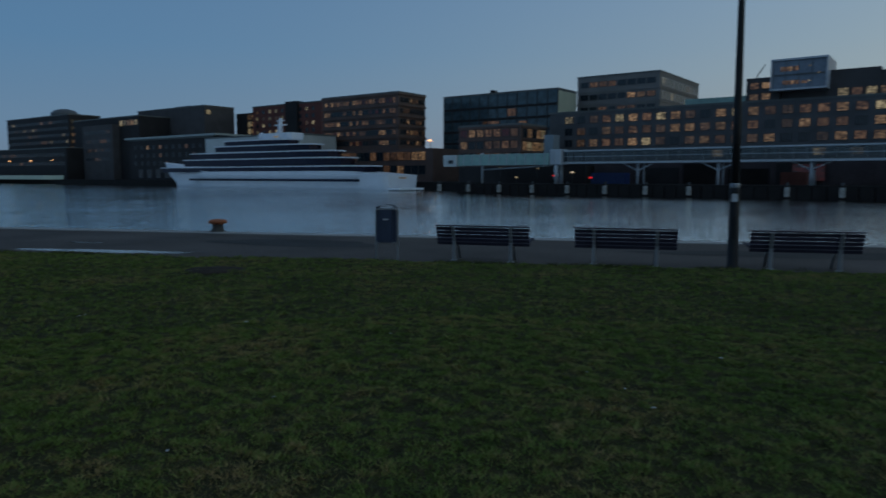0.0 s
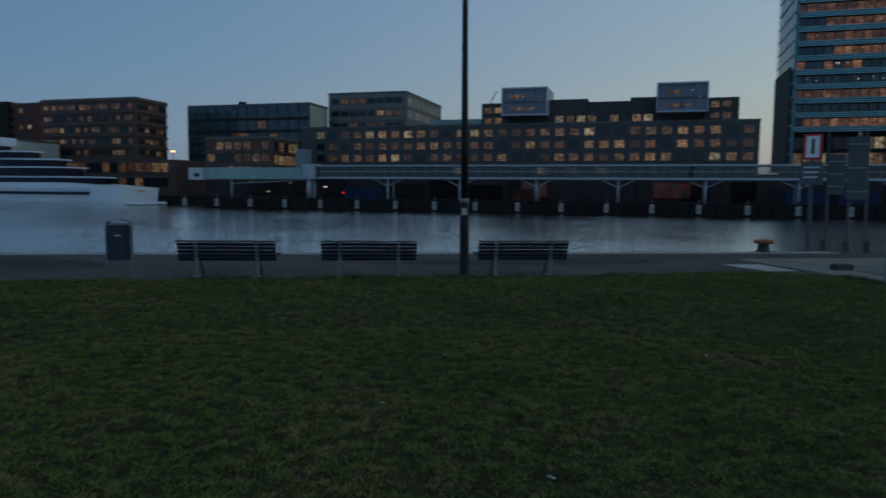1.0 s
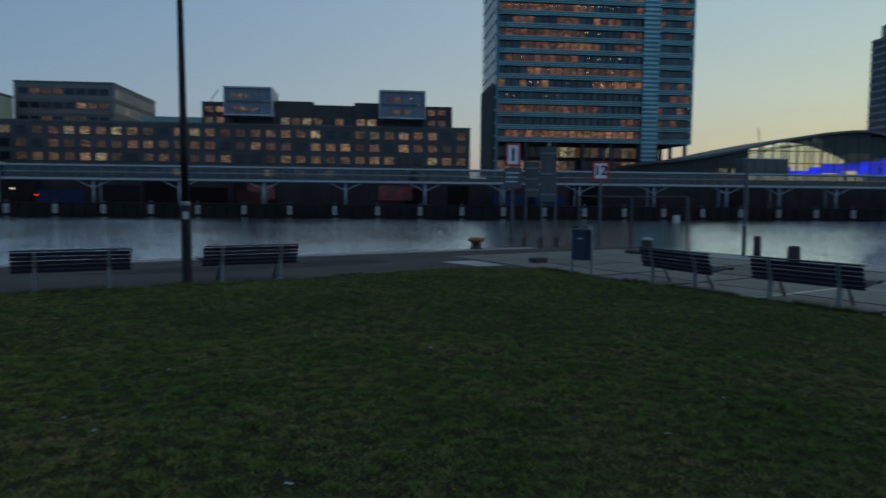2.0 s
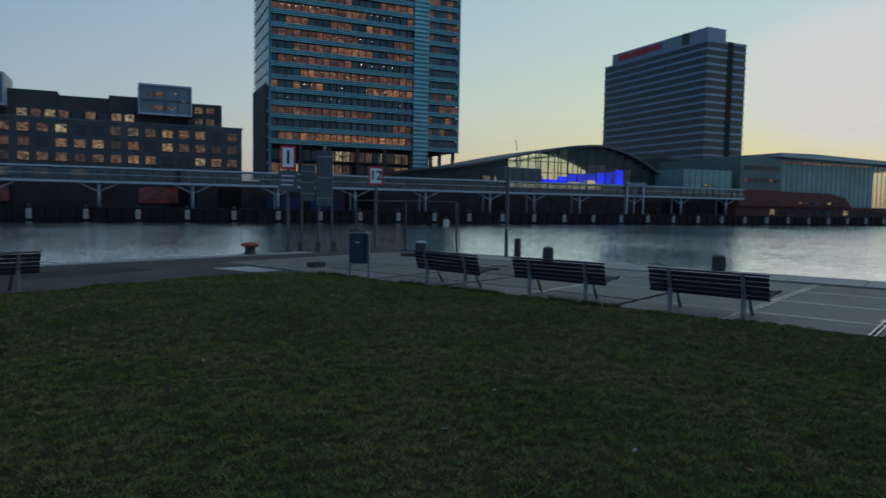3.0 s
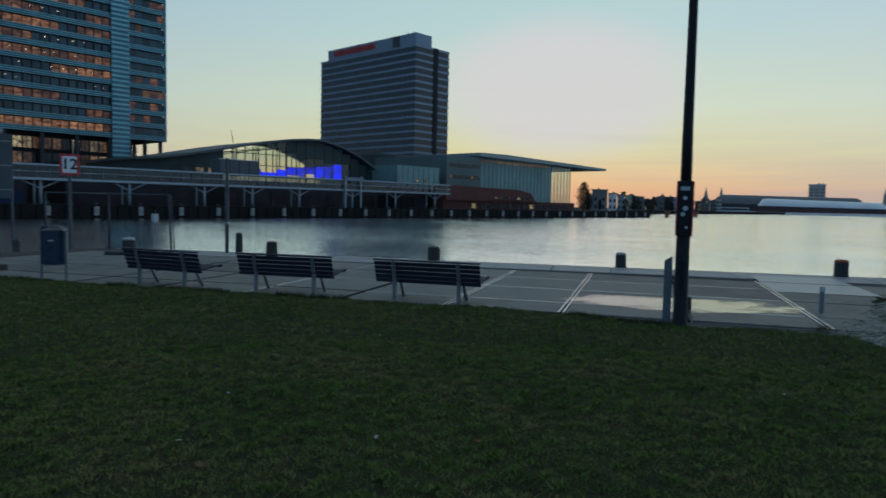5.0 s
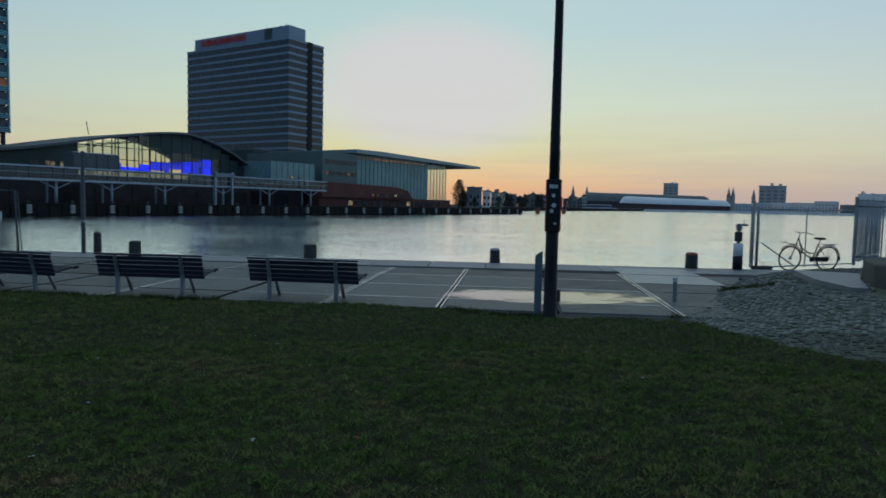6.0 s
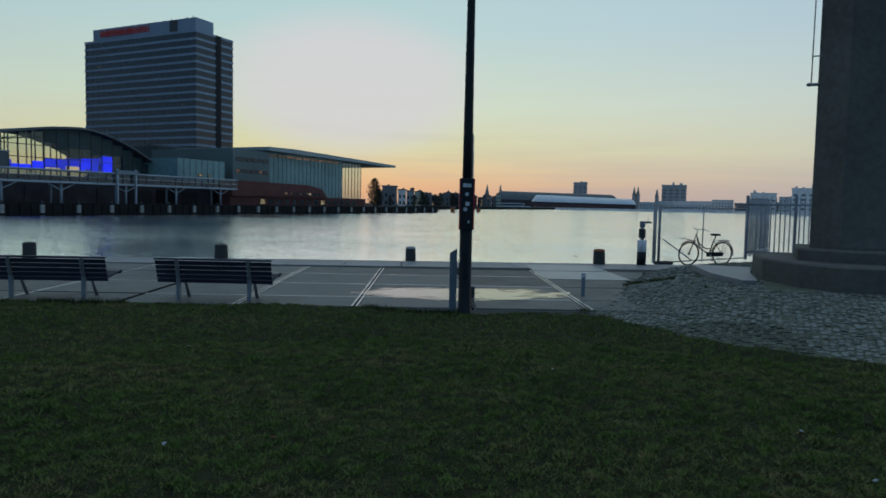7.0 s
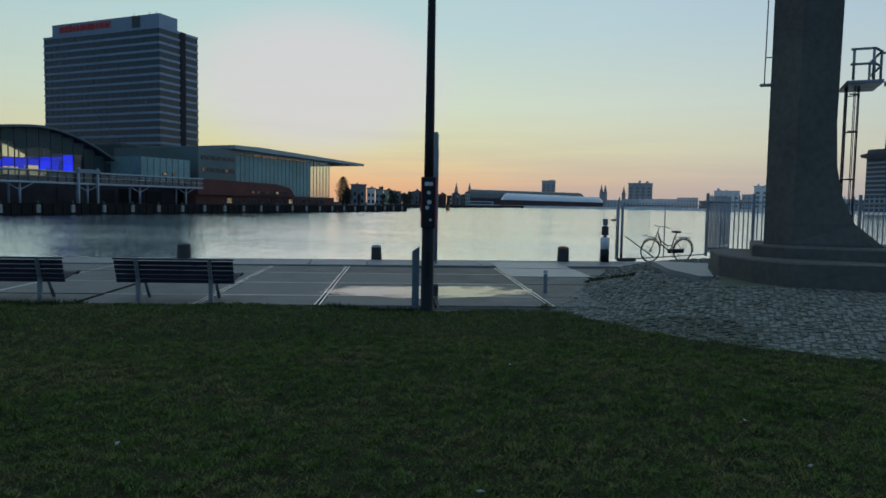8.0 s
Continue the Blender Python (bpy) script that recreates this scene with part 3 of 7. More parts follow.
def block(name, label, x0, x1, y0, y1, z1, mat, category="building", z0=0.3, parapet=True):
    """A building's body with a roof slab and a low parapet."""
    b = thing(name, label, category)
    part("wall", box(bm_new(), x0, x1, y0, y1, z0, z1), mat, b)
    bm = bm_new()
    if parapet:
        for q in ((x0 - 0.12, x1 + 0.12, y0 - 0.12, y0 + 0.25), (x0 - 0.12, x1 + 0.12, y1 - 0.25, y1 + 0.12),
                  (x0 - 0.12, x0 + 0.25, y0 + 0.25, y1 - 0.25), (x1 - 0.25, x1 + 0.12, y0 + 0.25, y1 - 0.25)):
            box(bm, *q, z1 - 0.15, z1 + 0.35)
    box(bm, x0 + 0.3, x1 - 0.3, y0 + 0.3, y1 - 0.3, z1 + 0.004, z1 + 0.1)
    part("roof", bm, M_ROOF, b)
    return b


def ledges(parent, x0, x1, y0, y1, zs, mat, out=0.35, t=0.35):
    for z in zs:
        bm = bm_new()
        box(bm, x0 - out, x1 + out, y0 - out, y0 - 0.002, z, z + t)
        box(bm, x1 + 0.002, x1 + out, y0 - 0.002, y1, z, z + t)
        part("ledge", bm, mat, parent)


WARM = [M_LIT, M_LIT, M_LIT, M_LITDIM, M_LITDIM, M_LITDIM, M_LITFAINT, M_LITFAINT, M_LITPALE]
DIM = [M_LITDIM, M_LITDIM, M_LIT]

# the long dark-brick building with the two framed boxes on its roof
hb = block("apartment_building", "long dark brick building with rows of lit windows", -90, 24.5, 170, 186, 18.8, M_HOUSEBRICK)
window_grid(hb, "front", -86.0, 24.0, 31, [15.95, 12.9, 9.85], 2.1, 1.75, 169.99, 0.82, WARM, bars=1)
window_grid(hb, "front", -58, 23.5, 23, [6.6], 2.35, 1.6, 169.99, 0.3, DIM, bars=1)
part("plinth", box(bm_new(), -90.4, 24.9, 169.4, 169.9, 0.46, 5.2), M_DARK, hb)
bm = bm_new()
box(bm, -40, -33, 170.5, 182, 18.95, 24.2)
box(bm, 12.5, 20, 170.5, 182, 18.95, 24.2)
box(bm, -33, 12.5, 172.5, 184, 18.95, 24.2)
box(bm, -24, -14, 172, 183, 18.95, 24.9)
box(bm, -4, 4, 172, 183, 18.95, 24.9)
part("penthouse", bm, M_DARKBRICK, hb, "dark set-back top storey")
window_grid(hb, "front", -22, 1.5, 9, [19.3], 1.9, 1.6, 171.95, 0.75, [M_LITDIM, M_LIT, M_LITPALE])
window_grid(hb, "front", -39.5, -34.5, 2, [19.3, 21.8], 1.7, 1.3, 170.48, 0.6, DIM)
window_grid(hb, "front", 13.6, 18.6, 2, [19.4, 22.0], 1.7, 1.4, 170.48, 0.7, WARM)
for cx in (-28.9, 7.6):
    fr = part("framed_box", box(bm_new(), cx - 5.3, cx + 5.3, 168.6, 180, 21.2, 27.2), M_DARK, hb, "projecting box with a pale frame")
    bm = bm_new()
    for q in ((cx - 5.6, cx + 5.6, 27.2, 27.6), (cx - 5.6, cx + 5.6, 20.8, 21.2), (cx - 5.6, cx - 5.3, 21.2, 27.2), (cx + 5.3, cx + 5.6, 21.2, 27.2)):
        box(bm, q[0], q[1], 168.0, 180.2, q[2], q[3])
    part("frame", bm, M_WFRAME, fr)
    part("glazing", box(bm_new(), cx - 5.2, cx + 5.2, 168.44, 168.58, 21.3, 27.1), M_BOXGLASS, fr, "blue-grey glazed front")
    for x0, x1, z0, z1 in ((-3.7, -0.1, 24.9, 25.9), (-3.2, 0.2, 22.0, 22.9), (0.6, 1.7, 22.1, 22.7)):
        n = int((x1 - x0) / 0.55)
        for k in range(n):
            a = cx + x0 + (x1 - x0) * k / n
            part("lit_pane", box(bm_new(), a, a + (x1 - x0) / n - 0.06, 168.40, 168.43, z0, z1), rng.choice([M_LITDIM, M_LITDIM, M_LIT]), fr)
    for k in range(5):
        a = cx - 5.2 + 10.4 * k / 4
        part("mullion", box(bm_new(), a - 0.06, a + 0.06, 168.3, 168.39, 21.3, 27.1), M_GREYSIGN, fr)
    part("transom", box(bm_new(), cx - 5.2, cx + 5.2, 168.3, 168.39, 23.9, 24.25), M_GREYSIGN, fr)
    for dx, dz in ((2.1, 25.6), (3.9, 24.0), (2.1, 22.4)):
        part("spot_lamp", lathe(bm_new(), [(0.05, 0), (0.2, 0.05), (0.2, 0.24), (0.05, 0.3)], 8), M_LITPALE, fr).matrix_basis = pose(cx + dx, 168.35, dz)
part("skylight", box(bm_new(), -54, -40.2, 171, 178, 18.96, 20.5), M_HALLGLASS, hb, "pale green glazed roof strip")
bm = bm_new()
path_rod(bm, [(-38.5, 174, 24.2), (-38.5, 174, 25.2), (-36.9, 174, 27.6)], 0.12, 6)
part("davit", bm, M_FRAME, hb)

# grey office behind
g = block("office_building", "grey office block with dim strip windows", -96.4, -70.5, 200, 237, 32.3, M_GREY)
window_grid(g, "front", -95.5, -71.5, 8, [29.2, 25.4, 21.6], 2.4, 1.5, 199.99, 0.3, DIM, bars=1)
window_grid(g, "right", 201, 236, 9, [28.6, 24.8], 2.6, 2.2, -70.49, 0.25, [M_LITPALE, M_LITDIM], M_WFRAME)
ledges(g, -96.4, -70.5, 200, 237, [27.6, 23.8], M_GREY, 0.2, 0.3)

# green glass office
g = block("glass_office", "dark green glass office block with a cream side", -137, -95.4, 185, 197, 27.6, M_TOWERGLASS)
bm = box(bm_new(), -95.39, -95.2, 185.1, 196.9, 20, 27.2)
part("side_panel", bm, M_CREAM, g, "pale cream side wall")
for i in range(13):
    x = -137 + 41.6 * i / 12
    part("mullion", box(bm_new(), x - 0.1, x + 0.1, 184.8, 184.99, 1, 27.4), M_FRAME, g)
for z in (5, 8.6, 12.2, 15.8, 19.4, 23.0):
    part("spandrel", box(bm_new(), -137, -95.4, 184.86, 184.98, z, z + 0.7), M_DARK, g)
for x, z in ((-111, 20.5), (-120, 17), (-117, 17), (-107, 16.6)):
    put_window(g, 2.8, 2.2, M_LITDIM, M_FRAME, pose(x, 184.84, z), 1)
part("roof_box", box(bm_new(), -121, -119.5, 188, 190, 27.9, 29.2), M_DARK, g)

# low red-brick building in front of it
g = block("brick_building", "low red brick building with lit windows", -106.2, -87.4, 150, 163, 14.8, M_BROWN)
window_grid(g, "front", -105.8, -88, 7, [12.0, 9.0, 6.0], 1.9, 1.8, 149.99, 0.55, [M_LITDIM, M_LITRED, M_LITDIM, M_LIT])
window_grid(g, "right", 150.8, 162.6, 5, [11.6, 8.4, 5.4], 2.0, 2.2, -87.39, 0.85, [M_LITPALE, M_LITPALE, M_LIT], M_FRAME)
ledges(g, -106.2, -87.4, 150, 163, [11.0, 7.9, 5.0, 14.2], M_BROWN, 0.25, 0.4)

# brown office with projecting floors
g = block("brown_office", "brown office block with projecting floor ledges and lit windows", -168, -135.5, 160, 173, 27.0, M_BROWN)
window_grid(g, "front", -167, -136.5, 22, [24.2, 21.0, 17.8, 14.6, 11.5], 1.05, 1.35, 159.99, 0.6, [M_LITDIM, M_LITDIM, M_LITRED, M_LITDIM, M_LIT], M_FRAME, 0)
window_grid(g, "right", 160.6, 172.6, 8, [24.2, 21.0, 17.8, 14.6, 11.5], 1.0, 1.35, -135.49, 0.45, [M_LITDIM, M_LITDIM, M_LIT], M_FRAME, 1)
ledges(g, -168, -135.5, 160, 173, [26.4, 23.1, 19.9, 16.7, 13.5, 10.2], M_BROWN, 0.5, 0.45)
base = part("base_wing", box(bm_new(), -168.5, -119.5, 156, 172, 0.46, 9.9), M_BROWN, g, "low glazed base storeys")
window_grid(g, "front", -165, -122, 16, [6.6, 2.6], 2.3, 2.4, 155.99, 0.5, [M_LITDIM, M_LIT, M_LITDIM], M_FRAME)

# red brick block behind the yacht
g = block("red_block", "red brick housing block with small lit windows", -242, -200, 190, 206, 31.0, M_REDBRICK)
window_grid(g, "front", -241, -221, 5, [28, 25.2, 22.4, 19.6, 16.8], 1.3, 1.4, 189.99, 0.6, [M_LITPALE, M_LITDIM], M_FRAME, 0)
window_grid(g, "front", -214, -203, 3, [28, 25.2, 22.4, 19.6, 16.8], 1.3, 1.4, 189.99, 0.4, [M_LITPALE, M_LITDIM], M_FRAME, 0)
part("stair_tower", box(bm_new(), -220, -213, 188.8, 198, 0.46, 31.9), M_DARK, g)

# left end: grey-green block, dark blocks, low shed, pale hall
g = block("grey_green_block", "grey-green block with a corner window", -306, -254.7, 175, 190, 31.4, M_DARKBRICK)
window_grid(g, "right", 176, 178, 1, [28], 1.9, 1.8, -254.69, 1.0, [M_LITPALE], M_FRAME, 0)
part("stair_wing", box(bm_new(), -254.6, -238, 191, 204, 0.46, 29), M_DARK, g)
window_grid(g, "front", -247, -238.4, 3, [26, 23, 20], 2.2, 2.3, 190.99, 1.0, [M_LITPALE, M_LIT], M_FRAME, 0)
part("roof_box", box(bm_new(), -284, -272, 180, 186, 31.5, 32.8), M_DARK, g)
g = block("dark_block", "dark brick block with a few lit windows", -435, -362, 170, 186, 33.0, M_DARK)
window_grid(g, "right", 170.6, 185, 6, [29, 25.6, 22.2, 18.8, 15.4], 1.8, 1.5, -361.99, 0.5, [M_LITDIM, M_LITPALE, M_LITDIM], M_FRAME, 0)
window_grid(g, "front", -432, -363, 20, [29, 25.6, 22.2, 18.8], 1.8, 1.5, 169.99, 0.22, [M_LITDIM, M_LITPALE], M_FRAME, 0)
bm = lathe(bm_new(), [(7, 0), (6.6, 2), (5, 3.4), (2, 4.2)], 16)
part("roof_dome", bm, M_GREYSIGN, g, "pale rooftop dome").matrix_basis = pose(-383, 178, 33.1)
g = block("mixed_block", "grey block with lit corner windows", -337, -280, 160.5, 176, 27.5, M_DARK)
window_grid(g, "front", -296, -281, 5, [23.8], 2.0, 2.2, 160.49, 0.9, [M_LITPALE, M_LIT], M_FRAME, 0)
part("grey_front", box(bm_new(), -322, -296, 157, 160.4, 0.46, 24.4), M_DARKBRICK, g)
window_grid(g, "front", -320, -298, 8, [20.5, 16.5, 12.6, 8.6], 1.3, 1.5, 156.99, 0.3, [M_LITDIM], M_GREYSIGN, 0)
g = block("low_shed", "long low grey quay building with small lamps", -430, -324.4, 150.5, 168, 14.8, M_DARK)
window_grid(g, "front", -428, -326, 26, [11.0, 7.0], 2.2, 1.5, 150.49, 0.12, [M_LITDIM], M_GREYSIGN, 1)
for x in (-384, -360, -338):
    part("wall_lamp", soft(box(bm_new(), x - 0.5, x + 0.5, 149.9, 150.4, 9.1, 9.5), 0.08), M_LAMP, g)
g = block("brick_warehouse", "dark brick warehouse with arched base and pale roof edge", -262, -207.5, 146, 160, 15.6, M_DARK)
window_grid(g, "front", -260, -209, 12, [12, 9, 6], 1.5, 1.5, 145.99, 0.15, DIM, M_FRAME)
window_grid(g, "front", -258, -209, 8, [1.2], 3.0, 3.2, 145.99, 0.3, [M_LITDIM], M_FRAME)
part("roof_edge", box(bm_new(), -264, -205, 145, 161, 15.98, 16.7), M_CANOPY, g, "pale flat roof edge")
g = block("pale_hall", "pale rendered hall behind the yacht", -207.3, -160, 142.5, 158, 14.6, M_PALE)
part("door_strip", box(bm_new(), -205, -162, 142.3, 142.48, 0.5, 3.5), M_DARK, g)

# street lamps on the shore, lit orange
for x, y, z in ((-166, 152, 13.2), (-122, 158, 12.0)):
    lampo = thing("street_lamp", "lit orange street lamp on the far quay", "street lamp", "far street lamps")
    part("pole", rod(bm_new(), (x, y, 0.45), (x, y, z), 0.14, 0.08, 8), M_STEEL, lampo)
    part("head", soft(box(bm_new(), x - 0.5, x + 0.5, y - 0.5, y + 0.2, z, z + 0.35), 0.1), M_LAMP, lampo)

# low jetty bank at the far left
bm = prism(bm_new(), [(-620, 150), (-600, 138), (-322, 139), (-312, 143)], 0.4, 2.2)
tagged(part("jetty", bm, M_CREAM), "pale sloping jetty wall at the waterline", "jetty", kind="structure")

# ---- glass tower ----
tw = thing("office_tower", "tall blue-green glass office tower with lit floors", "office tower")
part("core", box(bm_new(), 34.2, 88.4, 186.0, 205, 17.2, 104), M_DARK, tw)
part("side_wall", box(bm_new(), 33.4, 34.19, 185.2, 206, 8, 104), M_TEALGLASS, tw, "blue-green glazed side")
for k in range(29):
    part("side_ledge", box(bm_new(), 33.2, 33.39, 185.2, 206, 8.6 + 3.38 * k, 8.95 + 3.38 * k), M_SPANDREL, tw)
for k in range(6):
    part("side_mullion", box(bm_new(), 33.05, 33.14, 186 + 3.9 * k, 186.2 + 3.9 * k, 8, 104), M_FRAME, tw)
part("lower_core", box(bm_new(), 34.2, 78.5, 187.4, 204, 0.46, 17.19), M_DARK, tw)
FLOOR = 3.38
panes = {}


def tower_pane(w, mat):
    key = (w, mat.name)
    if key not in panes:
        bm = box(bm_new(), -w / 2, w / 2, 0, 0.08, 0, 1.75)
        me = bpy.data.meshes.new("pane")
        bm.to_mesh(me)
        bm.free()
        me.materials.append(mat)
        panes[key] = me
    return panes[key]


for k in range(26):
    z = 18.6 + FLOOR * k
    bm = bm_new()
    for x0, x1 in ((33.9, 74.3), (78.7, 88.8)):
        box(bm, x0, x1, 185.2, 185.99, z - 1.25, z - 0.02)
    part("spandrel", bm, M_TEALGLASS, tw)
    for dz in (0.05, 0.55, 1.05):
        bm = bm_new()
        for x0, x1 in ((33.9, 74.3), (78.7, 88.8)):
            box(bm, x0, x1, 184.85, 185.19, z - 1.3 + dz, z - 1.14 + dz)
        part("sun_louvre", bm, M_SPANDREL, tw)
    if k < 14:
        run = rng.choice([M_TOWERDIM, None, None, M_TOWERDIM])
        p_on = (1.0, 0.75, 0.25, 0.3, 0.6, 0.65, 0.35, 0.55, 0.7, 0.5, 0.85, 0.5, 0.6, 0.5)[k]
        for i in range(20):
            if rng.random() < 0.28:
                run = rng.choice([M_TOWERDIM, M_TOWERDIM, M_TOWERLIT]) if rng.random() < p_on else None
            o = new("pane", tower_pane(1.9, run or M_TOWERGLASS))
            o.parent, o.matrix_basis = tw, pose(33.9 + 40.4 * (i + 0.5) / 20, 185.7, z + 0.1)
        for i in range(5):
            o = new("pane", tower_pane(1.9, M_TOWERDIM if rng.random() < 0.3 else M_TOWERGLASS))
            o.parent, o.matrix_basis = tw, pose(78.7 + 10.1 * (i + 0.5) / 5, 185.7, z + 0.1)
    else:
        part("pane", box(bm_new(), 33.9, 88.8, 185.6, 185.98, z, z + 2.1), M_GLASS, tw)
for i in range(21):
    x = 33.9 + 40.4 * i / 20
    part("mullion", box(bm_new(), x - 0.07, x + 0.07, 185.21, 185.6, 17.3, 104), M_FRAME, tw)
for x in (78.75, 88.75):
    part("mullion", box(bm_new(), x - 0.12, x + 0.12, 184.8, 186.0, 17.2, 104), M_SPANDREL, tw)
# ceiling spots behind the glass on a few floors
for k, xs_, dz in ((10, [37 + 1.9 * i for i in range(17)], 1.5), (6, [38, 40.5, 59, 62, 65.5, 68], 1.3), (4, [43, 44, 45, 53.5, 60.5, 63, 66, 70], 1.2), (3, [36.5, 38.5, 47.5, 50.5, 52.6, 70.5, 72.5], 1.1), (8, [50, 52, 56, 58.5, 62], 1.4), (5, [48, 51.5, 55, 59, 61, 66, 71], 1.2)):
    bm = bm_new()
    for x in xs_:
        z = 18.6 + FLOOR * k + dz + rng.uniform(-0.25, 0.2)
        soft_r = rng.uniform(0.06, 0.11)
        box(bm, x - soft_r, x + soft_r, 185.60, 185.68, z - soft_r, z + soft_r)
    tagged(part("ceiling_spots", bm, M_SPOT, tw, "small lit ceiling spots"), kind="stuff")
part("corner_glass", box(bm_new(), 32.75, 33.04, 185.1, 206, 8, 33), M_DARKBRICK, tw, "dark glass corner of the lower storeys")
part("stair_strip", box(bm_new(), 74.3, 78.7, 184.6, 185.95, 8.5, 104), M_TEALGLASS, tw, "blue-green vertical stair strip")
bm = bm_new()
for k in range(78):
    box(bm, 74.25, 78.75, 184.45, 184.6, 9 + 1.2 * k, 9.5 + 1.2 * k)
tagged(part("louvre", bm, M_SPANDREL, tw), kind="stuff")
for x in (33.9, 42, 50, 58, 66, 74):
    part("column", box(bm_new(), x - 0.45, x + 0.45, 185.3, 186.4, 0.46, 17.3), M_FRAME, tw)
window_grid(tw, "front", 34.5, 74, 18, [13.4, 9.6], 1.8, 2.7, 187.38, 0.75, [M_LIT, M_LITDIM, M_LITPALE], M_FRAME, 1)
for x in (79.5, 83.5, 87.8):
    for y in (186.5, 203):
        part("column", box(bm_new(), x - 0.4, x + 0.4, y - 0.4, y + 0.4, 0.46, 17.2), M_FRAME, tw)
bm = bm_new()
for k in range(4):
    rod(bm, (79.5, 190, 11 + k), (83, 190, 13.4 + k), 0.12, seg=6)
part("open_stair", bm, M_FRAME, tw)
part("podium", box(bm_new(), 78.6, 100, 187, 203, 0.46, 10.4), M_DARK, tw)

# ---- banded tower ----
h = thing("banded_tower", "tall slab building with pale horizontal bands and dark glass", "tower building")
X0, X1, Y0, Y1, TOP = 177.2, 195.2, 177.0, 232.0, 59.0
part("core", box(bm_new(), X0 + 0.12, X1 - 0.12, Y0 + 0.12, Y1 - 0.12, 0.46, TOP - 0.2), M_GLASS, h, "dark glass storeys")
nb = 16
for k in range(nb):
    z = 18.2 + (TOP - 18.2) * (k + 1) / nb - 0.8
    bm = bm_new()
    box(bm, X0, X1, Y0, Y0 + 0.11, z, z + 0.8)
    box(bm, X0, X0 + 0.11, Y0 + 0.11, Y1, z, z + 0.8)
    box(bm, X1 - 0.11, X1, Y0 + 0.11, Y1, z, z + 0.8)
    part("floor_band", bm, M_BAND, h)
    for _ in range(1 if k % 3 == 0 else 0):
        put_window(h, 0.4, 0.4, M_LITPALE, M_FRAME, pose(X0 + 0.11, rng.uniform(Y0 + 3, Y1 - 4), z - 1.3, 0, 0, -90), 0)
for i in range(19):
    y = Y0 + 1 + (Y1 - Y0 - 2) * i / 18
    part("mullion", box(bm_new(), X0 + 0.04, X0 + 0.115, y - 0.08, y + 0.08, 17, TOP - 0.3), M_FRAME, h)
part("dark_slot", box(bm_new(), 186.6, 189.0, Y0 - 0.12, Y0 + 0.4, 10, TOP + 0.05), M_DARK, h, "dark vertical slot in the end wall")
part("base", box(bm_new(), X0 - 0.15, X1 + 0.15, Y0 - 0.15, Y1, 0.46, 17.9), M_DARK, h)
cap = part("roof_storey", box(bm_new(), 177.8, 186.0, 177.6, 228, TOP - 0.15, 63.2), M_BAND, h, "pale set-back roof storey")
part("roof_slot", box(bm_new(), 177.6, 177.79, 186, 189.5, TOP + 0.1, 63.0), M_FRAME, h)
bm = bm_new()
y = 224.0
while y > 200:
    w = rng.choice([0.9, 1.1, 1.3])
    for q in ((y - 0.25, y, 60.2, 62.4), (y - w, y - w + 0.25, 60.2, 62.4), (y - w, y, 61.1, 61.5)):
        box(bm, 177.5, 177.79, *q)
    y -= w + 0.4
tagged(part("roof_sign", bm, M_SIGNRED, h, "red roof sign of plain bars"), kind="stuff")
bm = bm_new()
for yy in (182, 185, 192):
    rod(bm, (181, yy, 63.2), (181, yy, 65), 0.08, seg=6)
part("roof_mast", bm, M_FRAME, h)

# ---- glazed hall with a wave roof ----
hall = thing("terminal_hall", "glazed hall with a curved wave roof and blue light inside", "hall")
ROOF = [(60, 9.4), (67, 10.2), (75, 11.7), (86.4, 14.1), (96, 15.9), (104, 16.7), (108, 16.6), (114, 15.2), (120, 12.9), (125, 10.2), (128, 8.0)]


def roof_at(x):
    for (xa, za), (xb, zb) in zip(ROOF, ROOF[1:]):
        if xa <= x <= xb:
            k = (x - xa) / (xb - xa)
            return za + (zb - za) * k
    return ROOF[-1][1]


def curved_strip(y0, y1, t):
    bm = bm_new()
    prev = None
    for i in range(49):
        x = 60 + 68 * i / 48
        z = sum(roof_at(min(128, max(60, x + d))) for d in (-2.5, -1, 0, 1, 2.5)) / 5
        row = [bm.verts.new(p) for p in ((x, y0, z), (x, y1, z), (x, y1, z + t), (x, y0, z + t))]
        if prev:
            for a in range(4):
                bm.faces.new((prev[a], prev[(a + 1) % 4], row[(a + 1) % 4], row[a]))
        else:
            bm.faces.new(row)
        prev = row
    bm.faces.new(prev[::-1])
    bmesh.ops.recalc_face_normals(bm, faces=bm.faces[:])
    return bm


part("roof", curved_strip(138.5, 166, 0.5), M_ROOF, hall, "dark curved roof")
for i in range(18):
    x = 80 + 48 * i / 17
    zt = roof_at(x)
    part("mullion", box(bm_new(), x - 0.07, x + 0.07, 139.9, 140.15, 4.6, zt), M_FRAME, hall)
    if i < 17:
        top_ = min(zt, roof_at(min(128, x + 2.8))) - 0.05
        split = top_ if x < 95 else (14.0 - 0.45 * (x - 95) if x < 100 else (12.3 if x < 107 else (11.4 if x < 114.5 else 6.3)))
        split = min(split, top_)
        if split > 6.5:
            part("pane", box(bm_new(), x + 0.12, x + 2.70, 140.0, 140.06, 6.2, split), M_CLEAR, hall).visible_shadow = False
        if top_ - split > 0.1:
            part("upper_pane", box(bm_new(), x + 0.12, x + 2.70, 140.0, 140.06, split + 0.02, top_), M_OLIVEGLASS, hall, "dull olive glass")
for z in (7.2, 9.8, 12.4):
    part("transom", box(bm_new(), 80, 84 + 44 * min(1, (26 - z) / 17), 139.92, 140.12, z, z + 0.15), M_FRAME, hall)
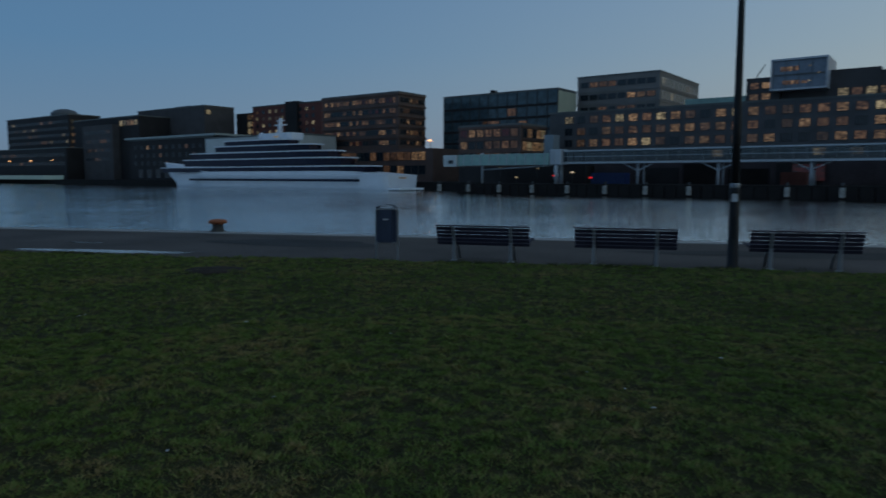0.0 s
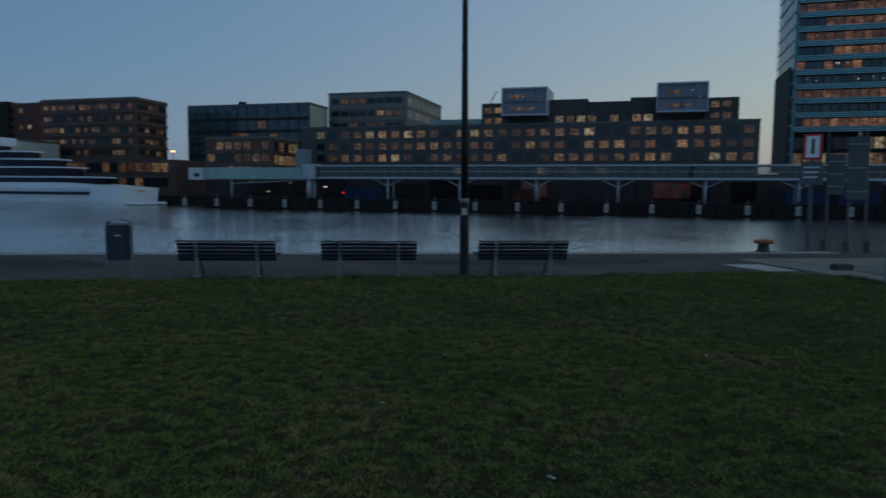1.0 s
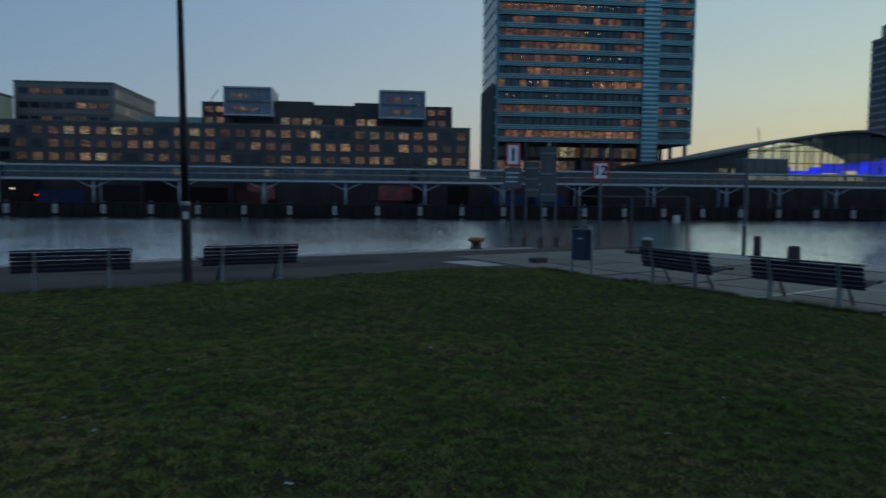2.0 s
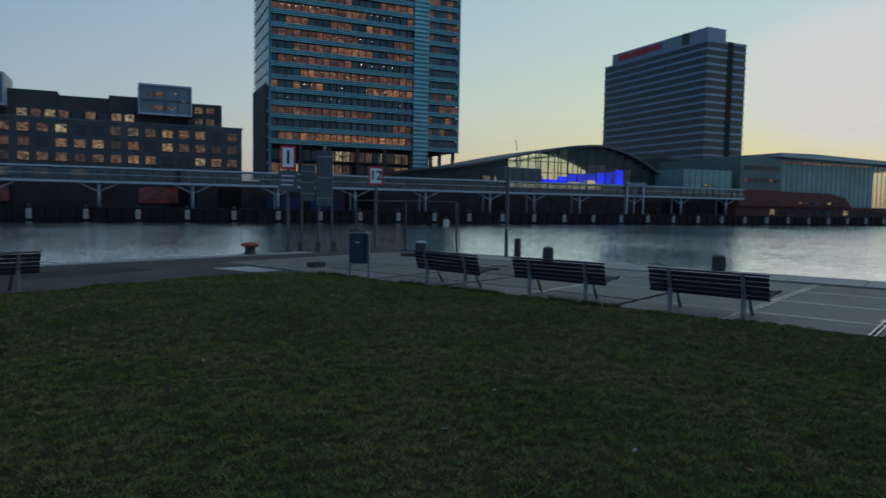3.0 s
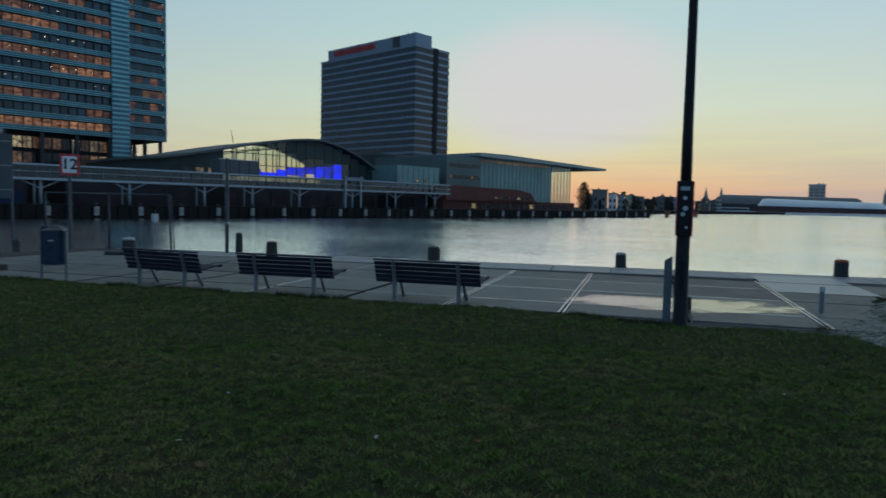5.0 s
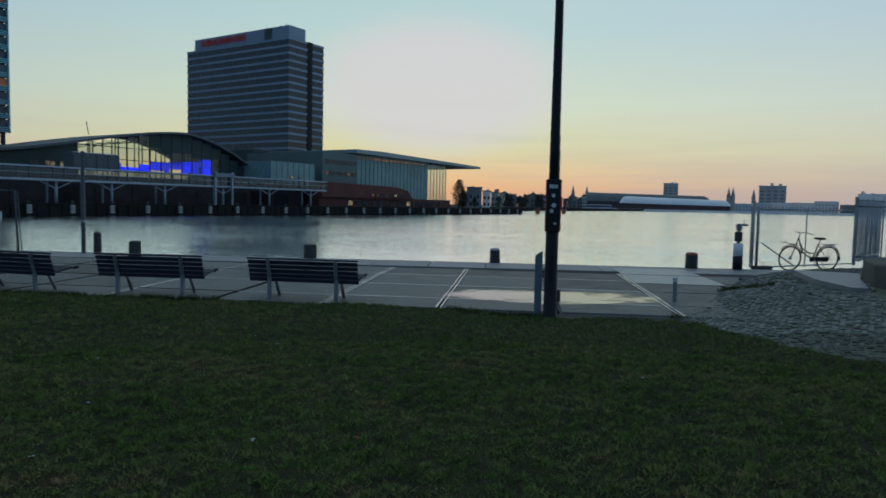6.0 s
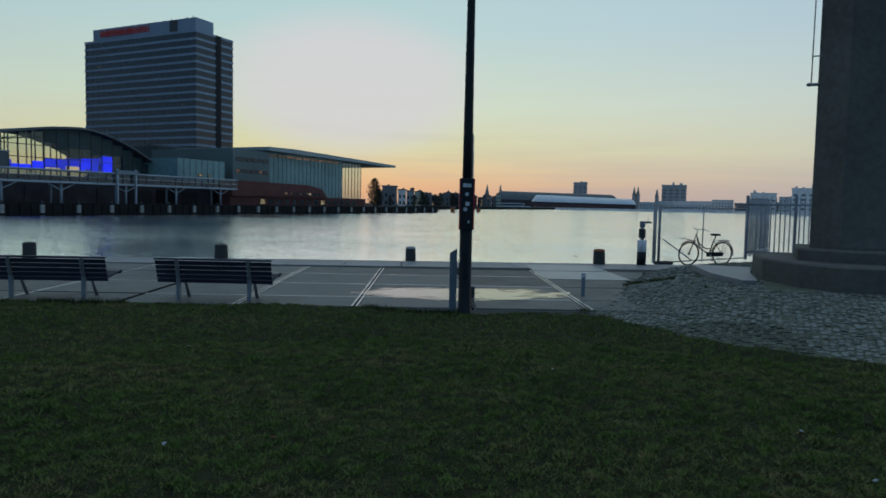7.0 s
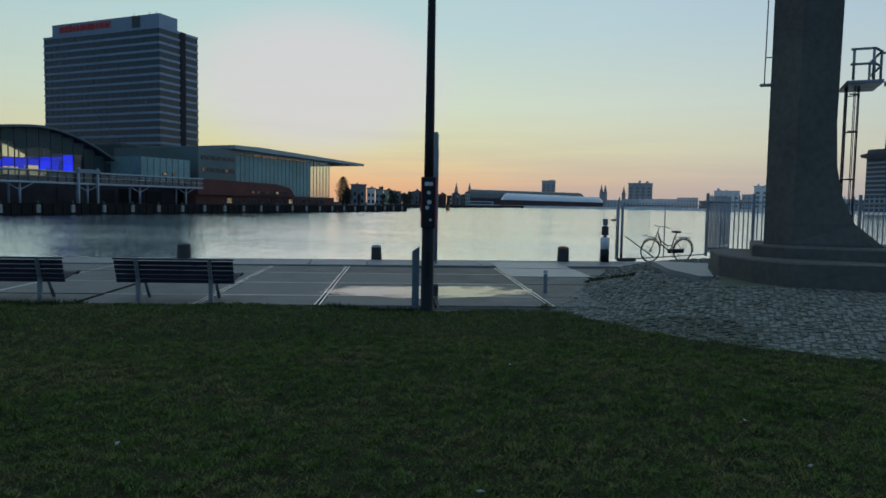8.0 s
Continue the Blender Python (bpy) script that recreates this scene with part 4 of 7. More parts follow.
for y in (146, 152, 158):
    for x in (87, 93, 99, 105, 111):
        part("post", rod(bm_new(), (x, y, 4.6), (x, y, roof_at(x)), 0.16, seg=6), M_FRAME, hall)
    for x in (87, 93, 99):
        part("brace", rod(bm_new(), (x, y, roof_at(x) - 1.6), (x + 6, y, roof_at(x + 6) - 1.2), 0.1, seg=6), M_FRAME, hall)
part("floor_slab", box(bm_new(), 60, 128, 138, 166, 0.46, 6.2), M_DARK, hall)
prof = [(60.5, 6.2), (79.9, 6.2), (79.9, roof_at(79.9) - 0.05), (75, 11.6), (67, 10.1), (60.5, 9.4)]
bm = bm_new()
a = [bm.verts.new((x, 140.0, z)) for x, z in prof]
b = [bm.verts.new((x, 165.0, z)) for x, z in prof]
bm.faces.new(a)
bm.faces.new(b[::-1])
for i in range(6):
    bm.faces.new((a[(i + 1) % 6], a[i], b[i], b[(i + 1) % 6]))
part("end_block", bm, M_OLIVEGLASS, hall, "dark closed end under the roof")
window_grid(hall, "front", 70, 79, 3, [7.4], 1.9, 1.2, 139.98, 0.6, [M_LITPALE], M_FRAME)
for x0, x1, z0, z1 in ((86.6, 90.6, 7.5, 9.2), (90.6, 95.0, 7.5, 8.4), (95.0, 98.0, 7.5, 9.2), (98.0, 101.8, 8.0, 9.9), (101.8, 102.8, 7.5, 10.0), (102.8, 106.2, 8.5, 10.2),
                       (106.2, 107.6, 7.5, 10.4), (107.6, 109.0, 8.0, 10.5), (109.0, 111.0, 7.5, 10.6), (111.0, 111.9, 9.3, 10.8), (111.9, 114.8, 7.4, 11.3)):
    part("light_wall", box(bm_new(), x0, x1, 141.2, 141.5, z0, z1), M_BLUELIGHT, hall, "bright blue light panel")
path = [(88.5, 150, 15.5), (88, 150, 18.4)]
part("crane_arm", path_rod(bm_new(), path, 0.09, 6), M_FRAME, hall)

# plant housing on the walkway's roof before the hall
ph_ = thing("plant_housing", "grey panelled plant housing on the walkway roof", "plant housing")
part("body", soft(box(bm_new(), 68.6, 77.4, 121.2, 124.4, 6.81, 9.5), 0.08, 1), M_GREYSIGN, ph_)
for k in range(5):
    part("rib", box(bm_new(), 68.6 + 2.15 * k, 68.75 + 2.15 * k, 121.1, 121.19, 6.81, 9.5), M_PILE, ph_)
part("top_rail", box(bm_new(), 68.5, 77.5, 121.1, 121.2, 9.51, 9.65), M_GALLERY, ph_)

# ---- concert hall with the long canopy ----
mz = thing("concert_hall", "glazed waterside hall under a long pale cantilevered roof", "concert hall")
part("closed_block", box(bm_new(), 143.2, 158.2, 130, 160, 6.0, 15.6), M_HALLBLOCK, mz, "closed pale end block")
window_grid(mz, "front", 144, 157.6, 6, [12.4, 9.2], 1.5, 0.9, 129.99, 0.1, DIM, M_FRAME, 0)
bm = bm_new()
prof = [(156, 16.0), (229.5, 15.2), (229.5, 16.0), (168, 17.2), (156, 17.0)]
a = [bm.verts.new((x, 128.5, z)) for x, z in prof]
b = [bm.verts.new((x, 168, z)) for x, z in prof]
bm.faces.new(a)
bm.faces.new(b[::-1])
for i in range(5):
    j = (i + 1) % 5
    bm.faces.new((a[j], a[i], b[i], b[j]))
part("canopy", bm, M_CANOPY, mz, "long thin pale roof")
bm = bm_new()
for i in range(27):
    x = 158.4 + 52 * i / 26
    part("fin", box(bm_new(), x - 0.05, x + 0.05, 131.82, 132.0, 2.5, 15.9), M_HALLBLOCK, mz)
    if i < 26:
        lit = 20 <= i <= 25
        # all but the end panes are opaque, interior light put into their colour
        p = part("pane", box(bm_new(), x + 0.1, x + 1.9, 131.9, 131.97, 2.6, 15.8), M_ENDGLASS if lit else M_HALLGLASS, mz)
        p.visible_shadow = False
bm.free()
part("inner_hall", box(bm_new(), 160, 196, 136, 164, 0.46, 15.8), M_BROWN, mz)
for i in range(9):
    x = 160 + 4 * i
    part("lit_strip", box(bm_new(), x, x + 3.4, 131.5, 131.56, 14.6, 15.2), M_LITDIM, mz)
part("terrace", box(bm_new(), 139, 206, 127.2, 131.4, 0.46, 3.0), M_REDBRICK, mz)
prof = [(139, 2.9), (182, 2.9), (179, 5.6), (172, 6.6), (139, 7.0)]
bm = bm_new()
a = [bm.verts.new((x, 126.4, z)) for x, z in prof]
b = [bm.verts.new((x, 131.0, z)) for x, z in prof]
bm.faces.new(a)
bm.faces.new(b[::-1])
for i in range(5):
    j = (i + 1) % 5
    bm.faces.new((a[j], a[i], b[i], b[j]))
part("brick_front", bm, M_REDBRICK, mz, "red brick ramp front")
window_grid(mz, "front", 160, 178, 8, [3.6], 1.4, 0.6, 126.38, 0.5, [M_LITPALE, M_LITDIM], M_FRAME, 0)
window_grid(mz, "front", 150, 200, 14, [0.8], 2.0, 1.3, 127.18, 0.2, [M_LITPALE], M_FRAME, 0)
cube = thing("glass_pavilion", "pale green glass box on the quay building", "pavilion")
part("body", box(bm_new(), 124.2, 140.2, 130.2, 142, 6.2, 11.7), M_HALLGLASS, cube)
for i in range(9):
    part("mullion", box(bm_new(), 124.2 + 2 * i - 0.06, 124.2 + 2 * i + 0.06, 130.05, 130.19, 6.2, 11.7), M_CANOPY, cube)
put_window(cube, 1.2, 0.5, M_LITPALE, M_FRAME, pose(131.5, 130.02, 7.6), 0)
put_window(cube, 0.9, 0.4, M_LITPALE, M_FRAME, pose(134.5, 130.02, 7.6), 0)
blk = block("service_block", "dark building between the hall and the tower", 126, 150, 134, 165, 6.2, M_DARK)
blk2 = block("grey_wing", "grey-green wing beside the banded tower", 150, 186, 165, 176, 17.4, M_OLIVEGLASS)

# ---- raised gallery along the quay ----
ga = thing("raised_walkway", "raised glazed walkway on white columns along the quay", "walkway")
part("deck", box(bm_new(), -60.5, 134, 120.2, 124.5, 4.25, 4.62), M_GALLERY, ga)
part("top_beam", box(bm_new(), -60.5, 134, 120.0, 124.7, 6.55, 6.8), M_GALLERY, ga)
part("rail", box(bm_new(), -60.5, 134, 120.1, 120.18, 5.55, 5.63), M_GALLERY, ga)
nP = 98
for i in range(nP + 1):
    x = -60.5 + 194.5 * i / nP
    part("post", box(bm_new(), x - 0.05, x + 0.05, 120.15, 120.3, 4.62, 6.55), M_GREYSIGN, ga)
for i in range(14):
    x0 = -60.5 + 194.5 * i / 14
    p = part("pane", box(bm_new(), x0 + 0.05, x0 + 13.8, 120.32, 120.36, 4.64, 6.5), M_GAL_GLASS, ga)
    p.visible_shadow = False
for x in [-46.2 + 13.95 * k for k in range(9)] + [75.7, 87, 101.5, 115, 129]:
    bm = bm_new()
    rod(bm, (x, 121, 0.45), (x, 121, 4.25), 0.26, 0.22, 10)
    part("rear_column", rod(bm_new(), (x, 124, 0.45), (x, 124, 4.25), 0.2, 0.2, 8), M_GALLERY, ga)
    for s in (-1, 1):
        rod(bm, (x, 121, 2.9), (x + 2.9 * s, 121, 4.3), 0.12, seg=6)
    part("column", bm, M_GALLERY, ga, "white steel column with two braces")
for x in (98.5, 103.0):
    part("lift_frame", box(bm_new(), x - 0.15, x + 0.15, 119.6, 119.95, 0.46, 7.6), M_GALLERY, ga)
part("lift_head", box(bm_new(), 98.2, 103.3, 119.3, 119.98, 6.5, 7.3), M_TEAL_PANEL, ga)

gw = thing("boarding_bridge", "glazed boarding bridge with a white cabin", "boarding bridge")
part("cabin", soft(box(bm_new(), -88, -84.6, 118.5, 122, 3.9, 6.3), 0.15), M_PALE, gw, "white end cabin")
part("cabin_window", box(bm_new(), -86.6, -85.4, 118.4, 118.49, 4.5, 5.2), M_GLASS, gw)
part("tube", box(bm_new(), -84.5, -63.1, 119, 122, 4.1, 6.3), M_HALLGLASS, gw, "pale green glazed tube")
for i in range(11):
    part("rib", box(bm_new(), -83 + 2.1 * i - 0.07, -83 + 2.1 * i + 0.07, 118.9, 122.1, 4.05, 6.4), M_GALLERY, gw)
part("junction_box", soft(box(bm_new(), -63.0, -60.6, 119.1, 122.2, 4.1, 7.0), 0.08, 1), M_GALLERY, gw, "white junction cabin")
for y in (119.6, 121.7):
    part("column", rod(bm_new(), (-61.8, y, 0.45), (-61.8, y, 4.1), 0.42, seg=12), M_GALLERY, gw)
part("lift_box", box(bm_new(), -66.0, -64.0, 122.3, 125, 4, 10.0), M_TEAL_PANEL, gw)
part("under_beam", rod(bm_new(), (-79, 120.2, 3.2), (-63, 120.2, 4.0), 0.14, seg=8), M_GALLERY, gw)
part("prop", rod(bm_new(), (-79, 120, 0.45), (-79, 120, 6.6), 0.25, seg=8), M_GALLERY, gw)

# the dark undercroft behind the columns
un = thing("undercroft_wall", "dark storefront wall under the raised walkway", "wall", kind="structure")
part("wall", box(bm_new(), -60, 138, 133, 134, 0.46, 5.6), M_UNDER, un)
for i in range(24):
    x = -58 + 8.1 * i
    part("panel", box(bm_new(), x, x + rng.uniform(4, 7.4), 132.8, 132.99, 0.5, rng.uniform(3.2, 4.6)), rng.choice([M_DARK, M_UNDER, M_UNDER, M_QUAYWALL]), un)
# dim red gateway glow, made as emitting panels on the wall
for x, w in ((-23, 5), (1.5, 6.5)):
    part("red_shutter", box(bm_new(), x, x + w, 132.6, 132.79, 1.2, 4.0), M_LITRED, un, "dim red glow in a gateway")
for x, y, w, mt, lab in ((-58, 127, 7, M_BLUEPAINT, "blue"), (23, 128, 6, M_BLUEPAINT, "blue"), (31, 128, 6, M_BLUEPAINT, "blue"), (-24, 128, 4, M_REDBRICK, "red")):
    c = thing("container", f"{lab} steel container on the far quay", "container", "containers")
    part("body", box(bm_new(), x, x + w, y, y + 2.4, 0.46, 2.6), mt, c)
    bm = bm_new()
    for i in range(int(w / 0.6)):
        box(bm, x + 0.1 + 0.6 * i, x + 0.4 + 0.6 * i, y - 0.05, y - 0.005, 0.6, 2.5)
    tagged(part("rib", bm, mt, c), kind="stuff")

# small lamps at the terminal forecourt
for x, z, mt in ((-75, 1.6, M_LITPALE), (-70, 3.4, M_LITPALE), (-66, 1.9, M_REDLAMP), (-58, 1.5, M_REDLAMP), (-62, 2.6, M_SPOT), (-79, 3.6, M_LITPALE)):
    l = thing("quay_lamp", "small lit lamp on the far forecourt", "lamp", "forecourt lamps")
    part("post", rod(bm_new(), (x, 127, 0.45), (x, 127, z), 0.06, seg=6), M_FRAME, l)
    part("head", soft(box(bm_new(), x - 0.28, x + 0.28, 126.8, 127.2, z, z + 0.25), 0.05), mt, l)
fw = thing("forecourt_building", "dark low forecourt building below the boarding bridge", "building")
part("wall", box(bm_new(), -92, -60.5, 130, 140, 0.46, 4.0), M_DARK, fw)

# fender posts on the far quay's face
f0 = None
for k in range(46):
    x = -86.18 + 7.3 * k if k < 11 else -5.87 + 7.06 * (k - 11)
    if f0 is None:
        f0 = thing("fender_post", "pale square fender post on the dark quay wall", "fender", "fender posts")
        part("post", soft(box(bm_new(), -0.36, 0.36, -0.55, -0.01, -1.2, 0.25), 0.06, 1), M_FENDER, f0)
        part("cap", soft(box(bm_new(), -0.2, 0.2, -0.35, 0.05, 0.46, 0.95), 0.05, 1), M_FRAME, f0)
        f0.matrix_basis = pose(x, 115, 0)
    else:
        copy_thing(f0, pose(x, 115, 0))
bm = bm_new()
for k in range(160):
    box(bm, -81 + 2 * k, -79.3 + 2 * k, 114.8, 114.98, -2.5, 0.3)
tagged(part("quay_planks", bm, M_QUAYWALL), "dark upright timber planks of the quay wall", "quay wall", kind="stuff")

# mooring piles beyond the quay's end
for x, y in ((262, 119), (282, 122), (300, 123)):
    d = thing("mooring_pile", "rust-brown mooring pile in the water", "pile", "mooring piles")
    part("post", rod(bm_new(), (x, y, -3), (x, y, 0.6), 0.9, 0.9, 10), M_RUST, d)
    part("cap", rod(bm_new(), (x, y, 0.6), (x, y, 1.1), 1.2, 1.1, 10), M_FRAME, d)


# ---- the skyline beyond the water ----
def polar(az, d):
    return d * math.sin(radians(az)), d * math.cos(radians(az))


def skyline_block(name, label, az0, az1, el, d, mat, depth=20):
    az = (az0 + az1) / 2
    w = d * math.radians(az1 - az0)
    x, y = polar(az, d)
    b = thing(name, label, "building", at=pose(x, y, 0, 0, 0, -az))
    top = EYE + d * math.tan(radians(el))
    part("wall", box(bm_new(), -w / 2, w / 2, 0, depth, 0, top), mat, b)
    n = max(2, int(w / 6))
    bm = bm_new()
    for i in range(n):
        for k in range(max(1, int(top / 4.2) - 1)):
            box(bm, -w / 2 + w * (i + 0.2) / n, -w / 2 + w * (i + 0.75) / n, -0.15, -0.01, 2.5 + 4.2 * k, 4.6 + 4.2 * k)
    # grey low-contrast panes: haze put into their colour
    tagged(part("window_stock", bm, M_GREY, b), kind="stuff")
    bm = bm_new()
    box(bm, -w / 2 - 0.6, w / 2 + 0.6, -0.6, depth, top, top + 0.8)
    for i in range(3):
        c = rng.uniform(-w / 2.6, w / 2.6)
        box(bm, c - w * 0.05, c + w * 0.05, 3, 8, top + 0.8, top + rng.uniform(1.5, 4))
    part("roof", bm, M_FAR, b)
    return b


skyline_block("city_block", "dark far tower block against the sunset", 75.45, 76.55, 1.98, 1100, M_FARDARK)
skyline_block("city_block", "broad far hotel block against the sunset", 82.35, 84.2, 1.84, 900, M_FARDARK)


def far_house(az, d, w, h, gabled, mat, deep=9, tile=None, pane=None):
    """A small house of the far bank: wall, pitched or flat roof with a chimney, and dark windows."""
    x, y = polar(az, d)
    b = thing("town_house", "small far waterside house in dusk light", "house", "houses of the far bank", at=pose(x, y, 0, 0, 0, -az))
    part("wall", box(bm_new(), -w / 2, w / 2, 0, deep, 0.3, h), mat, b)
    bm = bm_new()
    if gabled:
        r = w * 0.3
        prof_ = [(-w / 2 - 0.3, h), (w / 2 + 0.3, h), (0, h + r)]
        f_, k_ = [bm.verts.new((p, -0.3, z)) for p, z in prof_], [bm.verts.new((p, deep, z)) for p, z in prof_]
        bm.faces.new(f_)
        bm.faces.new(k_[::-1])
        for q in range(3):
            bm.faces.new((f_[(q + 1) % 3], f_[q], k_[q], k_[(q + 1) % 3]))
    else:
        box(bm, -w / 2 - 0.3, w / 2 + 0.3, -0.3, deep, h, h + 0.6)
    c = rng.uniform(-w / 3, w / 3)
    box(bm, c - 0.5, c + 0.5, 3, 4.2, h, h + (w * 0.3 if gabled else 0.6) + rng.uniform(0.3, 1.0))
    part("roof", bm, tile or M_FARTILE, b)
    n, rows_ = max(2, int(w / 3.2)), max(1, int(h / 3.4))
    dark, lit = bm_new(), bm_new()
    for i_ in range(n):
        for k_ in range(rows_):
            a = -w / 2 + w * (i_ + 0.5) / n
            box(lit if rng.random() < 0.14 else dark, a - 0.55, a + 0.55, -0.12, -0.01, 1.2 + 3.4 * k_, 2.9 + 3.4 * k_)
    tagged(part("pane_stock", dark, pane or M_GLASS, b), kind="stuff")
    if lit.verts:
        tagged(part("lit_pane_stock", lit, M_LITPALE, b), kind="stuff")
    else:
        lit.free()


FACADES = [M_GREY, M_GREY, M_BROWN, M_FAR, M_CREAM, M_CANOPY, M_REDBRICK]
az = 59.7
while az < 69.6:
    d = 330 + 40 * (az - 59.7) + rng.uniform(-15, 15)
    w = rng.uniform(4.0, 8.0)
    step = math.degrees(w / d)
    el = 1.62 if az < 61.6 else (1.3 if az < 63 else 0.98)
    h = EYE + d * math.tan(radians(el * rng.uniform(0.62, 1.0)))
    far_house(az + step / 2, d, w, h, rng.random() < 0.2, rng.choice(FACADES))
    for back in (24, 50):
        if rng.random() < 0.6:
            far_house(az + step * rng.uniform(0, 1), d + back, w * rng.uniform(0.6, 1.15), h * rng.uniform(0.8, 1.22), rng.random() < 0.15, rng.choice(FACADES))
    az += step * rng.uniform(0.9, 1.15)
az = 80.7
while az < 99:
    d = 800 + rng.uniform(-30, 60)
    w = rng.uniform(14, 34)
    step = math.degrees(w / d)
    el = 0.62 if az < 82.3 else (0.95 if az < 86.5 else (0.62 if az < 88.4 else 1.0))
    # distant row: pale walls and grey panes carry the haze in their colours
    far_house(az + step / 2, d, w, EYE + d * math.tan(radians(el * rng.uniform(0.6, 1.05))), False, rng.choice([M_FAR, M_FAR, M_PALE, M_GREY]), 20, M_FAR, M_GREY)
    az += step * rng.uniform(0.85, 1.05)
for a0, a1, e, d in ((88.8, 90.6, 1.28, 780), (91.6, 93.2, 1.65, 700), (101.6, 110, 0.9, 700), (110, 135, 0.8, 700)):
    skyline_block("city_block", "low far waterside buildings, paled in colour for dusk haze", a0, a1, e, d, M_FAR)
for az, el in ((80.25, 1.75), (80.55, 1.75), (82.0, 1.6), (69.5, 1.75), (68.4, 1.75)):
    x, y = polar(az, 950)
    s = thing("church_spire", "slender far church spire", "spire", "far spires", at=pose(x, y, 0))
    top = EYE + 950 * math.tan(radians(el))
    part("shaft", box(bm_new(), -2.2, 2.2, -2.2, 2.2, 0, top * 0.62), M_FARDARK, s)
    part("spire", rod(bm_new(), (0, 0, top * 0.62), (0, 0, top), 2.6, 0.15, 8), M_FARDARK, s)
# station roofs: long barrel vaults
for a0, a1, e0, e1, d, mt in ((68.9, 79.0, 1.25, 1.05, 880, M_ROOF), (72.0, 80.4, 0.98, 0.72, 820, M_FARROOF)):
    st = thing("station_hall", "long far barrel-vaulted station roof", "station roof", "station roofs")
    bm = bm_new()
    rows = []
    for i in range(41):
        k = i / 40
        az, el = a0 + (a1 - a0) * k, e0 + (e1 - e0) * k
        x, y = polar(az, d)
        nx, ny = polar(az, 1)
        top = EYE + d * math.tan(radians(el))
        end = min(1.0, k * 12 + 0.35, (1 - k) * 12 + 0.6)
        row = []
        for j in range(9):
            q = math.pi * j / 8
            row.append(bm.verts.new((x + nx * (24 - 24 * math.cos(q)), y + ny * (24 - 24 * math.cos(q)), 0.55 + (top * end - 0.55) * math.sin(q))))
        rows.append(row)
    for r, s in zip(rows, rows[1:]):
        for j in range(8):
            bm.faces.new((r[j], s[j], s[j + 1], r[j + 1])).smooth = True
    part("vault", bm, mt, st)
    bm = bm_new()
    for i in range(40):
        k = (i + 0.5) / 40
        az, el = a0 + (a1 - a0) * k, e0 + (e1 - e0) * k
        w = d * radians(a1 - a0) / 80 + 0.05
        hgt = 0.46 * (EYE + d * math.tan(radians(el)))
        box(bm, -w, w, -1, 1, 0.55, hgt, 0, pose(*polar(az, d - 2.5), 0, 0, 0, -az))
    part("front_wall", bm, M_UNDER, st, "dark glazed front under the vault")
    bm = bm_new()
    for i in range(60):
        az = a0 + (a1 - a0) * (i + 0.5) / 60
        x, y = polar(az, d - 4)
        box(bm, -0.35, 0.35, -0.5, 0.5, 1.2, 1.8, 0, pose(x, y, rng.uniform(0, 1.5), 0, 0, -az))
    tagged(part("lights", bm, M_LITDIM, st), kind="stuff")
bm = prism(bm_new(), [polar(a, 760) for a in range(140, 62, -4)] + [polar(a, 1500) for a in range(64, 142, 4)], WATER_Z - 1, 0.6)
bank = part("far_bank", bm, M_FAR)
tagged(bank, "far bank across the wide water", "shore", kind="structure")
# round-topped tower behind the pier
x, y = polar(99.9, 620)
ad = thing("lookout_tower", "far tower with an overhanging round top", "tower", at=pose(x, y, 0, 0, 0, -99.9 + 45))
part("shaft", box(bm_new(), -8.5, 8.5, -8.5, 8.5, 0.5, 41), M_DARKBRICK, ad)
for k in range(11):
    part("window_band", box(bm_new(), -8.6, 8.6, -8.6, 8.6, 3 + 3.4 * k, 4.2 + 3.4 * k), M_TEAL_PANEL, ad)
part("head", lathe(bm_new(), [(9, 40.5), (16, 42), (16.5, 44), (12, 45), (11.5, 47.5), (4, 48)], 24), M_DARKBRICK, ad)
part("mast", rod(bm_new(), (0, 0, 48), (0, 0, 62), 0.9, 0.3, 6), M_RED, ad)
# ferry-like tour boats moored before the station
for az, w in ((66.9, 26), (70.6, 34)):
    x, y = polar(az, 700)
    bo = thing("tour_boat", "white low tour boat moored far off", "boat", "tour boats", at=pose(x, y, 0, 0, 0, -az))
    part("hull", prism(bm_new(), [(-w / 2, -3), (w / 2 - 4, -3), (w / 2, 0), (w / 2 - 4, 3), (-w / 2, 3)], -1.8, 1.2), M_WHITE, bo)
    part("cabin", soft(box(bm_new(), -w / 2 + 2, w / 2 - 6, -2.4, 2.4, 1.2, 4.4), 0.4), M_PALE, bo)
    part("window_band", box(bm_new(), -w / 2 + 3, w / 2 - 7, -2.5, -2.41, 2.0, 3.4), M_GLASS, bo)

